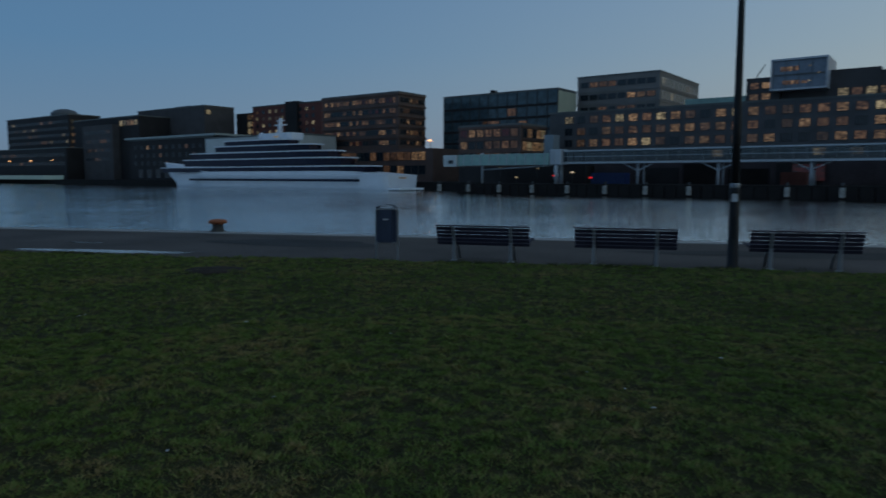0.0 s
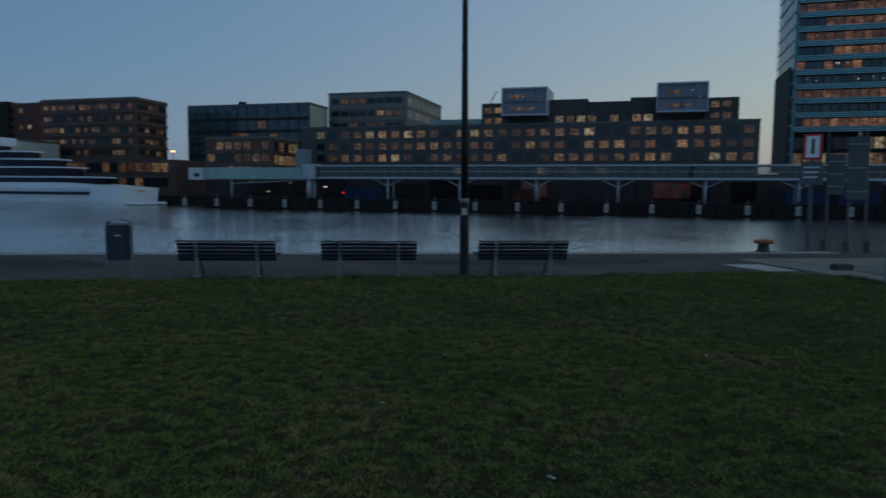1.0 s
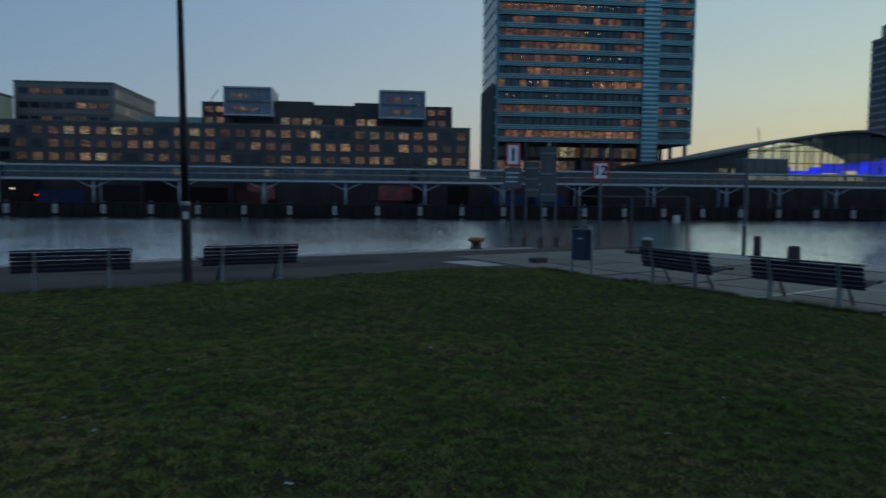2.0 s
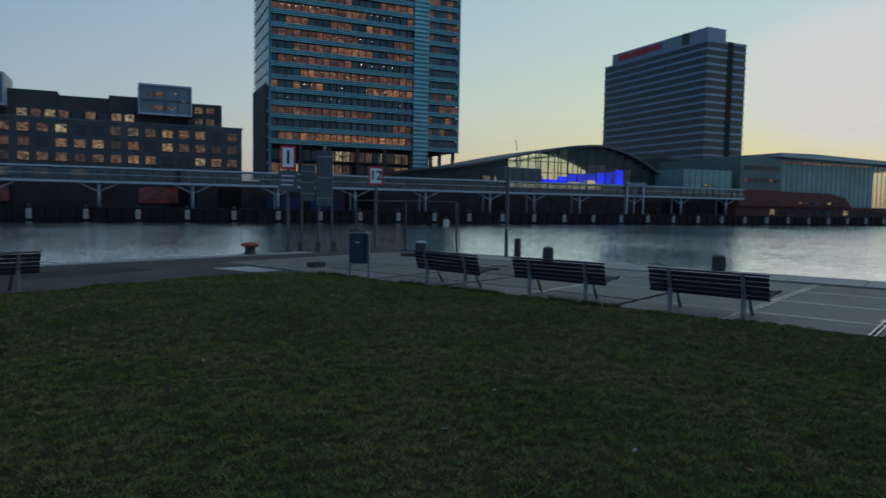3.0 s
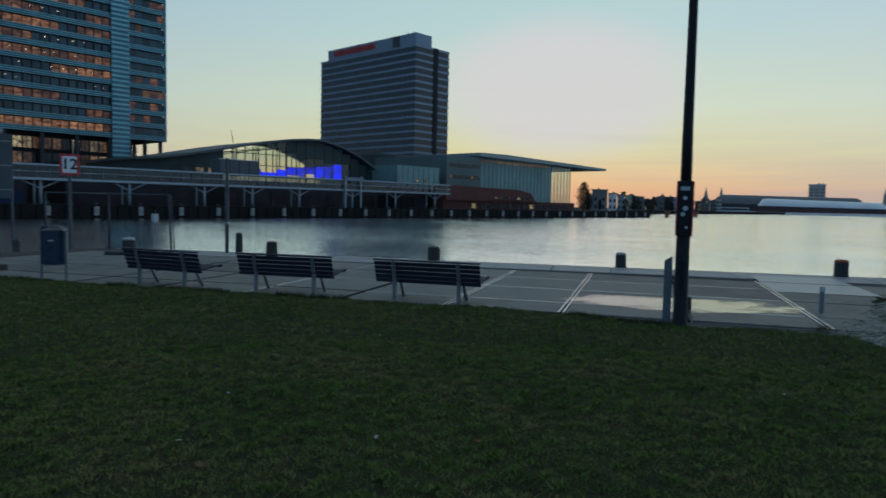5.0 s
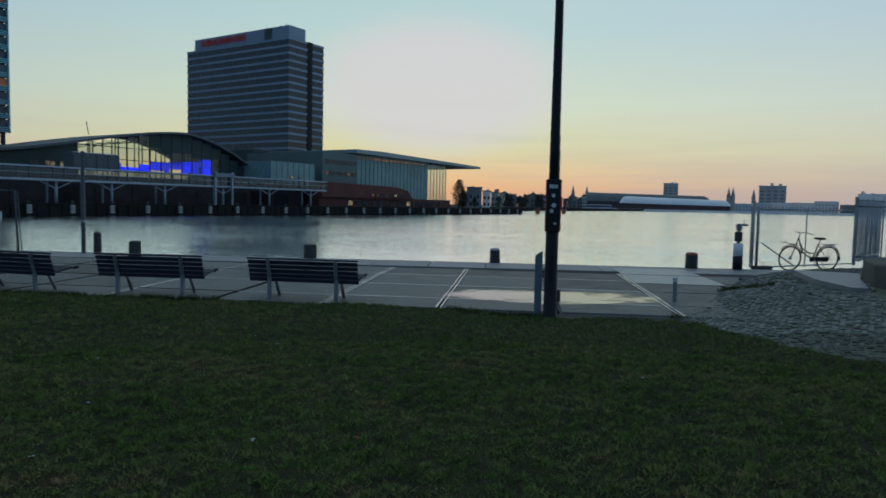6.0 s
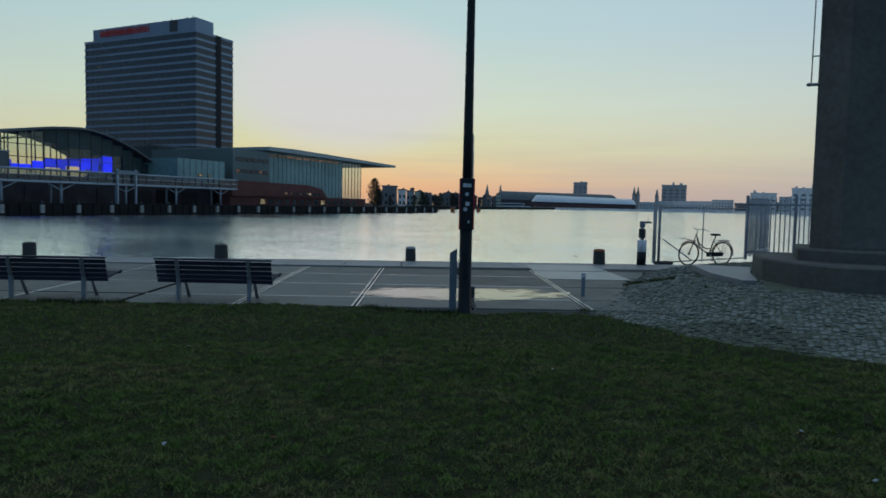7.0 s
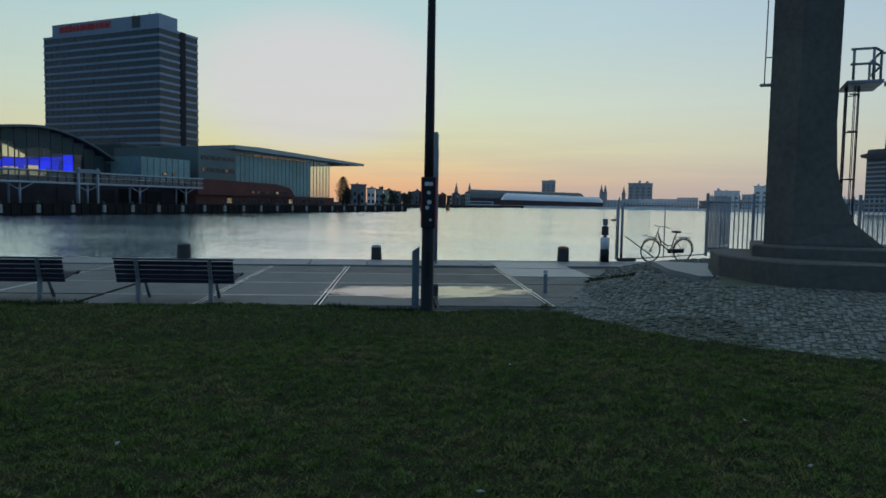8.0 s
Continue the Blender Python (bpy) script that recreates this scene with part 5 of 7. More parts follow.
# dark winter trees at the quay's far end
def tree(x, y, z0, height, seed):
    r = random.Random(seed)
    t = thing("tree", "dark bushy tree on the far shore", "tree", "far trees", at=pose(x, y, z0))
    bm = rod(bm_new(), (0, 0, 0), (0, 0, height * 0.55), 0.3, 0.15, 7)
    for _ in range(6):
        a = r.uniform(0, math.tau)
        rod(bm, (0, 0, height * r.uniform(0.3, 0.5)), (math.cos(a) * height * 0.25, math.sin(a) * height * 0.25, height * r.uniform(0.6, 0.85)), 0.1, 0.04, 5)
    part("trunk", bm, M_BOLLARD, t)
    vs, fs = [], []
    for _ in range(2600):
        a, q = r.uniform(0, math.tau), r.uniform(-1, 1)
        rad = height * 0.30 * (r.random() ** 0.4) * (0.75 + 0.3 * math.sin(a * 3 + q * 4)) * (1 - 0.35 * q)
        c = Vector((math.cos(a) * math.sqrt(1 - q * q) * rad, math.sin(a) * math.sqrt(1 - q * q) * rad, height * 0.52 + q * height * 0.44))
        s = 0.028 * height
        k = len(vs)
        for _ in range(3):
            vs.append(c + Vector((r.uniform(-s, s), r.uniform(-s, s), r.uniform(-s, s))))
        fs.append((k, k + 1, k + 2))
    me = bpy.data.meshes.new("crown")
    me.from_pydata(vs, [], fs)
    me.materials.append(M_LEAF)
    o = new("crown", me)
    o.parent = t
    tagged(o, kind="stuff")


for i, (az, d, hh) in enumerate(((59.05, 262, 11), (59.35, 275, 7.5), (60.35, 300, 5.0), (62.35, 345, 6), (63.0, 440, 9.5), (63.35, 455, 8), (64.1, 440, 8), (64.5, 470, 9.5), (65.6, 520, 9.5), (65.9, 500, 7), (66.9, 560, 9))):
    x, y = polar(az, d)
    tree(x, y, 0.4, hh, 20 + i)


# ---- the yacht ----
ya = thing("motor_yacht", "large white motor yacht with dark window bands, moored", "yacht")
YX0, YX1, YC, BEAM = -209.5, -107.6, 128.5, 6.5
bm = bm_new()
NSEC = 40
rows = []
for i in range(NSEC + 1):
    k = i / NSEC
    x = YX0 + (YX1 - YX0) * k
    half = BEAM * min(1.0, (k * 3.2) ** 0.6) * (1 - 0.12 * max(0, k - 0.8) / 0.2)
    half = max(half, 0.08)
    deck = 6.4 - 3.2 * min(1, k * 3.2) - (1.0 * max(0, (k - 0.86) / 0.14) if k > 0.86 else 0)
    rake = 9.0 * max(0, 1 - k * 9)
    row = []
    for s in (-1, 1):
        side = [(x + rake * 0.0, half * s, deck), (x + rake * 0.35, half * 0.96 * s, 2.0), (x + rake * 0.8, half * 0.9 * s, -0.2), (x + rake, half * 0.8 * s, WATER_Z - 0.8)]
        row += side if s < 0 else side[::-1]
    rows.append([bm.verts.new((a, YC + b, c)) for a, b, c in row])
for r, s in zip(rows, rows[1:]):
    for j in range(7):
        f = bm.faces.new((r[j], s[j], s[j + 1], r[j + 1]))
        f.smooth = j != 3
    bm.faces.new((r[7], s[7], s[0], r[0]))
bm.faces.new(rows[0][::-1])
bm.faces.new(rows[-1])
bmesh.ops.recalc_face_normals(bm, faces=bm.faces[:])
part("hull", bm, M_YACHT, ya, "glossy white hull")


def deck_plan(x0, x1, half, nose):
    pts = []
    for i in range(9):
        a = math.pi / 2 * i / 8
        pts.append((x0 + nose * (1 - math.sin(a)), YC - half * (1 - 0.75 * math.cos(a) ** 2)))
    front = pts
    lower = [(x, y) for x, y in front]
    upper = [(x, 2 * YC - y) for x, y in front]
    return lower + [(x1 - 10, YC - half), (x1 - 5, YC - half * 0.8), (x1 - 1, YC - half * 0.45), (x1, YC), (x1 - 1, YC + half * 0.45), (x1 - 5, YC + half * 0.8), (x1 - 10, YC + half)] + upper[::-1]


DECKS = [(-202, -117, 6.2, 3.05, 4.3), (-190, -125, 5.9, 4.75, 6.5), (-187, -129.5, 5.5, 6.95, 8.35), (-175.5, -137, 5.0, 8.85, 10.2), (-172, -145.5, 4.2, 10.6, 11.75)]
for x0, x1, half, z, zt in DECKS:
    part("window_band", prism(bm_new(), deck_plan(x0 + 0.4, x1, half - 0.12, 12), z, zt), M_YGLASS, ya, "dark wrap-around glass band")
    part("deck", prism(bm_new(), deck_plan(x0, x1 + 1.5, half, 12), zt, zt + 0.27), M_YACHT, ya, "white deck edge")
bm = box(bm_new(), -186, -116.6, YC - BEAM - 0.16, YC - BEAM * 0.8, 0.55, 1.15)
part("hull_stripe", bm, M_YGLASS, ya, "dark hull window stripe")
bm = bm_new()
prism(bm, [(-158, YC - 1.6), (-154, YC - 2.4), (-146, YC - 2.6), (-144.8, YC - 2), (-144.8, YC + 2), (-146, YC + 2.6), (-154, YC + 2.4), (-158, YC + 1.6)], 12.03, 13.7)
part("funnel", bm, M_YACHT, ya)
bm = rod(bm_new(), (-152.2, YC, 13.0), (-151.6, YC, 18.0), 0.9, 0.35, 8)
rod(bm, (-154.2, YC, 16.0), (-149.2, YC, 16.0), 0.2, seg=6)
rod(bm, (-153.5, YC, 17.2), (-150.2, YC, 17.2), 0.15, seg=6)
part("mast", bm, M_YACHT, ya)
part("radar_dome", lathe(bm_new(), [(0.3, 0), (0.9, 0.3), (1.15, 1.0), (0.9, 1.7), (0.3, 2.1)], 12), M_YACHT, ya).matrix_basis = pose(-159.8, YC, 12.05)
part("deck_lamp", soft(box(bm_new(), -151.5, -149.6, YC - 2.9, YC - 2.65, 12.5, 12.8), 0.05), M_LITPALE, ya)
part("stern_lamp", soft(box(bm_new(), -107.58, -107.4, YC - 1.5, YC + 1.2, 1.35, 1.65), 0.05), M_LITPALE, ya)
part("swim_platform", prism(bm_new(), [(-107.7, YC - 5.2), (-104.8, YC - 4.6), (-104.8, YC + 4.6), (-107.7, YC + 5.2)], -1.4, -0.9), M_YACHT, ya)


# ---- near quay: paving ----
SLAB_V0, STEP = 1.22, 1.86
H_LINES = [10.62, 11.72, 13.6, 15.48, 17.12]
QM = pose(0, 0, 0, 0, 0, 26.3)


def slab_mesh(name, lu, lv, t, mat, bev=0.012):
    bm = box(bm_new(), -lu / 2, lu / 2, -lv / 2, lv / 2, 0, t)
    top = [e for e in bm.edges if all(v.co.z > t / 2 for v in e.verts)]
    bmesh.ops.bevel(bm, geom=top, offset=bev, segments=1, affect="EDGES")
    me = bpy.data.meshes.new(name)
    bm.to_mesh(me)
    bm.free()
    me.materials.append(mat)
    return me


# joint bed under the slabs
bm = box(bm_new(), 10.55, 17.2, -9.7, 16.1, 0.002, 0.006, 0, QM)
bed = part("joint_bed", bm, M_BED)
tagged(bed, "dark gritty bed in the joints of the slabs", "paving bed", kind="structure")

# double strips that cross the promenade, painted pale for wet shine, in a dark groove
for v in (SLAB_V0 + STEP, SLAB_V0, SLAB_V0 - 2 * STEP):
    part("groove", box(bm_new(), 10.6, 17.1, v - 0.06, v + 0.06, 0.006, 0.0345, 0, QM), M_QUAYWALL, bed)
    for d in (-0.036, 0.036):
        part("joint_strip", box(bm_new(), 10.6, 17.1, v + d - 0.014, v + d + 0.014, 0.0346, 0.039, 0, QM), M_JOINT, bed)
# single joints with the same painted wet shine
part("joint_strip", box(bm_new(), 10.6, 17.1, SLAB_V0 + 3 * STEP - 0.02, SLAB_V0 + 3 * STEP + 0.02, 0.006, 0.037, 0, QM), M_JOINT, bed)
for u, v0, v1 in ((13.6, -2.4, 6.6), (11.72, -2.4, 4.9), (15.48, -2.4, 4.9)):
    part("joint_strip", box(bm_new(), u - 0.02, u + 0.02, v0, v1, 0.006, 0.037, 0, QM), M_JOINT, bed)
for u, v0, v1 in ((13.6, 6.65, 13), (11.72, 4.95, 13), (15.48, 4.95, 13), (17.1, -4.5, 14), (13.6, -9, -2.6), (15.48, -9, -2.6)):
    part("groove", box(bm_new(), u - 0.018, u + 0.018, v0, v1, 0.006, 0.0375, 0, QM), M_QUAYWALL, bed)
for k in (-1, 2, 4, 5, -3, -4):
    v = SLAB_V0 + k * STEP
    part("groove", box(bm_new(), 10.6, 17.1, v - 0.016, v + 0.016, 0.006, 0.0378, 0, QM), M_QUAYWALL, bed)

# ---- benches ----
def build_bench(at):
    b = thing("park_bench", "dark slatted park bench on grey steel legs", "bench", "benches on the quay", at=at)
    L = 1.86
    for i in range(5):
        z = 0.345 + 0.073 * i
        y = 0.045 - 0.022 * i
        bm = soft(box(bm_new(), -L / 2, L / 2, -0.014, 0.014, -0.0325, 0.0325), 0.006, 1)
        part("back_slat", bm, M_SLAT, b).matrix_basis = pose(0, y, z, 16, 0, 0)
    part("top_slat", soft(box(bm_new(), -L / 2 - 0.01, L / 2 + 0.01, -0.05, 0.02, 0.695, 0.722), 0.008, 1), M_SLAT, b).matrix_basis = pose(0, -0.045, -0.01)
    for i in range(5):
        bm = soft(box(bm_new(), -L / 2, L / 2, -0.036, 0.036, -0.014, 0.014), 0.006, 1)
        part("seat_slat", bm, M_SLAT, b).matrix_basis = pose(0, 0.10 + 0.085 * i, 0.375 + 0.012 * i, 6, 0, 0)
    for x in (-0.57, 0.57):
        bm = box(bm_new(), x - 0.032, x + 0.032, -0.03, 0.03, 0, 0.38)
        soft(bm, 0.008, 1)
        box(bm, x - 0.028, x + 0.028, -0.025, 0.005, 0.36, 0.69, 0, pose(0, 0.095, 0.02, 15, 0, 0))
        part("rear_leg", bm, M_STEEL, b)
        part("front_leg", rod(bm_new(), (x, 0.46, 0), (x, 0.24, 0.36), 0.028, 0.026, 8), M_STEEL, b)
        part("seat_bearer", soft(box(bm_new(), x - 0.022, x + 0.022, -0.01, 0.50, 0.325, 0.358), 0.005, 1), M_STEEL, b)
        part("foot", soft(box(bm_new(), x - 0.06, x + 0.06, -0.06, 0.06, 0, 0.018), 0.004, 1), M_STEEL, b)
    for x in (-L / 2 + 0.03, L / 2 - 0.03):
        part("seat_end", rod(bm_new(), (x, 0.50, 0.41), (x + math.copysign(0.02, x), 0.58, 0.43), 0.028, 0.022, 8), M_SLAT, b)
    return b


BENCH_LEGS = [((-8.09, 11.17), (-7.0, 11.57)), ((-5.56, 12.23), (-4.54, 12.64)), ((-2.71, 13.53), (-1.74, 13.96)),
              ((5.68, 13.12), (6.07, 11.90)), ((6.84, 10.81), (7.32, 9.86)), ((8.02, 8.46), (8.46, 7.47))]
first = None
for (ax, ay), (bx, by) in BENCH_LEGS:
    turn = math.degrees(math.atan2(by - ay, bx - ax))
    m = pose((ax + bx) / 2, (ay + by) / 2, 0.004, 0, 0, turn)
    if first is None:
        first = build_bench(m)
    else:
        copy_thing(first, m)


# ---- litter bins ----
def build_bin(at):
    b = thing("litter_bin", "navy enamel litter bin on two steel legs", "litter bin", "litter bins", at=at)
    bm = box(bm_new(), -0.20, 0.20, -0.15, 0.15, 0.36, 1.02)
    up = [e for e in bm.edges if abs(e.verts[0].co.z - e.verts[1].co.z) > 0.1]
    bmesh.ops.bevel(bm, geom=up, offset=0.07, segments=4, affect="EDGES")
    part("body", bm, M_BIN, b)
    bm = bm_new()
    for i in range(7):
        a0 = math.pi * i / 7
        a1 = math.pi * (i + 1) / 7
        q = [(0.20 * math.cos(a), 1.02 + 0.085 * math.sin(a)) for a in (a0, a1)]
        vs = [bm.verts.new((x, y, z)) for y in (-0.15, 0.15) for x, z in q]
        bm.faces.new((vs[0], vs[1], vs[3], vs[2]))
    bmesh.ops.solidify(bm, geom=bm.faces[:], thickness=0.012)
    bmesh.ops.recalc_face_normals(bm, faces=bm.faces[:])
    part("hood", bm, M_BIN, b)
    part("rim", soft(box(bm_new(), -0.205, 0.205, -0.155, 0.155, 1.0, 1.03), 0.01, 1), M_STEEL, b)
    for x in (-0.215, 0.215):
        part("leg", soft(box(bm_new(), x - 0.02, x + 0.02, -0.03, 0.03, 0, 0.98), 0.006, 1), M_STEEL, b)
    part("base_tray", soft(box(bm_new(), -0.19, 0.19, -0.14, 0.14, 0.345, 0.362), 0.006, 1), M_STEEL, b)
    part("label_plate", box(bm_new(), -0.05, 0.05, -0.158, -0.151, 0.80, 0.83), M_STICKER, b)
    return b


bin_a = build_bin(pose(-9.24, 10.48, 0.004, 0, 0, 30))
copy_thing(bin_a, pose(4.67, 14.43, 0.004, 0, 0, -35))


# ---- lamp posts ----
def lamp_post(at, label, plate):
    p = thing("lamp_post", label, "lamp post", "lamp posts", at=at)
    part("base", lathe(bm_new(), [(0.12, 0), (0.115, 0.03), (0.095, 0.06), (0.09, 1.40), (0.08, 1.46)], 18), M_BLACK, p)
    part("shaft", lathe(bm_new(), [(0.074, 1.455), (0.07, 2.6), (0.058, 4.5), (0.048, 7.9)], 18), M_BLACK, p)
    part("collar", lathe(bm_new(), [(0.084, 1.46), (0.088, 1.48), (0.088, 1.53), (0.08, 1.55)], 18), M_STEEL, p)
    part("hatch", soft(box(bm_new(), -0.035, 0.035, -0.099, -0.085, 0.55, 0.95), 0.004, 1), M_BLACK, p)
    part("lamp_head", lathe(bm_new(), [(0.05, 7.88), (0.20, 7.95), (0.24, 8.1), (0.1, 8.3)], 16), M_BLACK, p)
    if plate:
        pl = part("sign_board", soft(box(bm_new(), -0.108, 0.108, -0.13, -0.09, 1.28, 2.03), 0.008, 1), M_BLACK, p, "narrow black board with stickers")
        for x in (-0.104, 0.104):
            part("edge_strip", box(bm_new(), x - 0.008, x + 0.008, -0.136, -0.131, 1.29, 2.02), M_RED, pl)
        for x, z, r in ((0.0, 1.80, 0.028), (0.01, 1.66, 0.035), (-0.02, 1.58, 0.03), (0.03, 1.40, 0.02)):
            part("sticker", rod(bm_new(), (x, -0.131, z), (x, -0.134, z), r, seg=10), M_STICKER, pl)
        part("sticker", box(bm_new(), -0.06, 0.06, -0.134, -0.131, 1.90, 1.955), M_STICKER, pl)
        for z in (1.34, 1.97):
            part("clamp", lathe(bm_new(), [(0.078, z), (0.092, z + 0.005), (0.092, z + 0.03), (0.078, z + 0.035)], 14), M_STEEL, p)
    else:
        part("sticker", box(bm_new(), -0.05, 0.05, -0.094, -0.0915, 1.22, 1.36), M_STICKER, p)
    return p


lamp_post(pose(-3.34, 13.29, 0.004, 0, -0.5, 14), "tall black steel lamp post beside the benches", False)
lamp_post(pose(9.23, 4.03, 0.004, 0, 0.1, -66), "tall black lamp post with a stickered board", True)

fp = thing("marker_post", "short flat grey marker post beside the lamp post", "post", at=pose(9.31, 4.26, 0.004, 0, 0, -66))
bm = prism(bm_new(), [(-0.055, -0.03), (0.055, -0.03), (0.055, 0.03), (-0.055, 0.03)], 0, 0.92)
for v in bm.verts:
    if v.co.z > 0.5 and v.co.x > 0:
        v.co.z += 0.07
part("post", soft(bm, 0.008, 1), M_TEAL_PANEL, fp)
part("bolt", rod(bm_new(), (0, -0.034, 0.8), (0, -0.045, 0.8), 0.018, seg=8), M_STEEL, fp)
jb = thing("ground_box", "small dark junction box on the paving", "junction box", at=pose(10.92, 4.62, 0.03, 0, 0, -66))
part("box", soft(box(bm_new(), -0.05, 0.05, -0.05, 0.05, 0, 0.2), 0.01), M_BOLLARD, jb)

tp = thing("tide_post", "tall slim grey post at the quay edge", "post", at=pose(17.03, 7.29, 0.004))
part("post", lathe(bm_new(), [(0.085, 0), (0.085, 3.1), (0.075, 3.12), (0.075, 3.5), (0.05, 3.56)], 14), M_TEAL_PANEL, tp)
part("collar", lathe(bm_new(), [(0.1, 0), (0.1, 0.06), (0.086, 0.08)], 14), M_STEEL, tp)

sp = thing("small_post", "short post with a pale blue top on the paving", "post", at=pose(12.23, 2.98, 0.02))
part("post", soft(box(bm_new(), -0.03, 0.03, -0.03, 0.03, 0, 0.36), 0.006, 1), M_TEAL_PANEL, sp)
part("cap", soft(box(bm_new(), -0.035, 0.035, -0.035, 0.035, 0.36, 0.44), 0.008, 1), M_STICKER, sp)


# ---- bollards ----
def bollard(x, y, h, r, cap_mat, label):
    b = thing("bollard", label, "bollard", "bollards on the quay", at=pose(x, y, 0.004, 0, 0, rng.uniform(0, 90)))
    part("shaft", lathe(bm_new(), [(r * 1.08, 0), (r * 1.02, h * 0.2), (r * 0.97, h * 0.88), (r * 0.96, h * 0.9)], 14), M_BOLLARD, b)
    part("cap", lathe(bm_new(), [(r * 1.0, h * 0.9), (r * 1.0, h * 0.97), (r * 0.7, h * 1.05), (0.02, h * 1.08)], 14), cap_mat, b)


bollard(8.63, 20.43, 0.47, 0.185, M_CAP, "dark timber bollard with a pale weathered cap")
bollard(11.53, 17.44, 0.43, 0.165, M_BOLLARD, "dark timber bollard with a flat top")
bollard(14.54, 13.71, 0.40, 0.18, M_BOLLARD, "dark timber bollard with a flat top")
bollard(17.16, 9.14, 0.41, 0.145, M_CAP, "dark timber bollard with a rounded pale cap")
bollard(19.60, 4.32, 0.43, 0.165, M_RUST, "dark bollard with a rusty top")
bollard(11.66, 19.45, 0.58, 0.11, M_BOLLARD, "slim dark bollard beside the sign pole")


def mooring(x, y):
    b = thing("mooring_bollard", "orange-rust cast iron mooring bollard on the quay edge", "mooring bollard", "mooring bollards", at=pose(x, y, 0.004))
    part("stem", lathe(bm_new(), [(0.24, 0), (0.23, 0.04), (0.17, 0.08), (0.15, 0.2), (0.17, 0.25)], 18), M_BOLLARD, b)
    part("head", lathe(bm_new(), [(0.17, 0.25), (0.27, 0.28), (0.285, 0.33), (0.22, 0.38), (0.05, 0.40)], 18), M_RUST, b, "rusty orange flared head")


mooring(-17.75, 12.55)
mooring(3.51, 22.0)

# sign pole at the quay corner
gp = thing("sign_pole", "slim grey pole at the quay corner", "pole", at=pose(11.15, 19.3, 0.004))
part("pole", lathe(bm_new(), [(0.09, 0), (0.06, 0.05), (0.055, 2.9), (0.03, 2.94)], 12), M_PILE, gp)
part("clamp", lathe(bm_new(), [(0.07, 0.9), (0.07, 0.98)], 12), M_STEEL, gp)
rf = thing("rail_frame", "thin weathered steel rail frame at the quay corner", "railing")
for p, q in (((10.3, 21.2, 0), (10.24, 21.22, 1.8)), ((9.1, 23.0, 0), (9.1, 23.0, 1.8)), ((7.2, 22.85, 0), (7.2, 22.85, 1.8))):
    part("post", rod(bm_new(), p, q, 0.035, 0.028, 8), M_PILE, rf)
    part("foot", soft(box(bm_new(), p[0] - 0.1, p[0] + 0.1, p[1] - 0.1, p[1] + 0.1, 0, 0.03), 0.004, 1), M_PILE, rf)
part("top_rail", path_rod(bm_new(), [(10.24, 21.22, 1.78), (9.1, 23.0, 1.78), (7.2, 22.85, 1.78)], 0.022, 7), M_PILE, rf)
part("stay", rod(bm_new(), (10.35, 21.1, 0), (10.3, 21.2, 1.75), 0.016, seg=6), M_PILE, rf)
bxw = thing("timber_beam", "low dark timber beam lying at the quay edge", "beam", at=pose(8.6, 19.7, 0.004, 0, 0, -40))
part("beam", soft(box(bm_new(), -0.9, 0.9, -0.12, 0.12, 0, 0.13), 0.02, 1), M_BOLLARD, bxw)
plank = thing("timber_beam", "low dark timber beam lying at the quay edge", "beam", at=pose(4.4, 17.2, 0.004, 0, 0, 24))
part("beam", soft(box(bm_new(), -0.22, 0.22, -0.12, 0.12, 0, 0.16), 0.02, 1), M_BOLLARD, plank)


# ---- shipping signs on piles in the water ----
def at_az(az, d):
    return d * math.sin(radians(az)), d * math.cos(radians(az))


def bordered(parent, w, z0, z1, border):
    fr = part("border", soft(box(bm_new(), -w / 2, w / 2, -0.02, 0.02, z0, z1), 0.008, 1), border, parent, "red sign border")
    part("face", box(bm_new(), -w / 2 + 0.085, w / 2 - 0.085, -0.028, -0.021, z0 + 0.085, z1 - 0.085), M_WHITE, fr, "white sign face")
    return fr


x, y = at_az(11.95, 30)
s = thing("channel_sign", "red-bordered white shipping sign with a black bar", "sign", at=pose(x, y, 0, 0, 0, -12))
part("mast", lathe(bm_new(), [(0.07, -3.0), (0.07, 4.0)], 10), M_PILE, s).matrix_basis = pose(0, 0.12, 0)
fr = bordered(s, 0.62, 3.08, 4.06, M_RED)
part("mark", box(bm_new(), -0.055, 0.055, -0.035, -0.029, 3.3, 3.86), M_BLACK, fr)
lo = part("lower_plate", soft(box(bm_new(), -0.40, 0.40, -0.02, 0.02, 2.12, 3.0), 0.01, 1), M_GREYSIGN, s, "grey plate with unreadable lines")
for k in range(3):
    part("text_bar", box(bm_new(), -0.28, 0.2 + 0.04 * k, -0.026, -0.021, 2.38 + 0.19 * k, 2.44 + 0.19 * k), M_STICKER, lo)

x, y = at_az(19.05, 30)
s = thing("number_sign", "red-bordered white shipping sign reading 12", "sign", at=pose(x, y, 0, 0, 0, -19))
part("mast", lathe(bm_new(), [(0.06, -3.0), (0.06, 3.2)], 10), M_PILE, s).matrix_basis = pose(0, 0.1, 0)
fr = bordered(s, 0.66, 2.48, 3.28, M_RED)
cu = bpy.data.curves.new("digits", "FONT")
cu.body, cu.size, cu.align_x, cu.align_y, cu.extrude, cu.offset = "12", 0.56, "CENTER", "CENTER", 0.004, 0.012
cu.materials.append(M_BLACK)
dg = new("digits", cu)
dg.parent, dg.matrix_basis = fr, pose(0, -0.034, 2.88, 90, 0, 0)
part("lamp_stub", rod(bm_new(), (0.12, 0, 3.28), (0.12, 0, 3.75), 0.02, seg=6), M_STEEL, s)

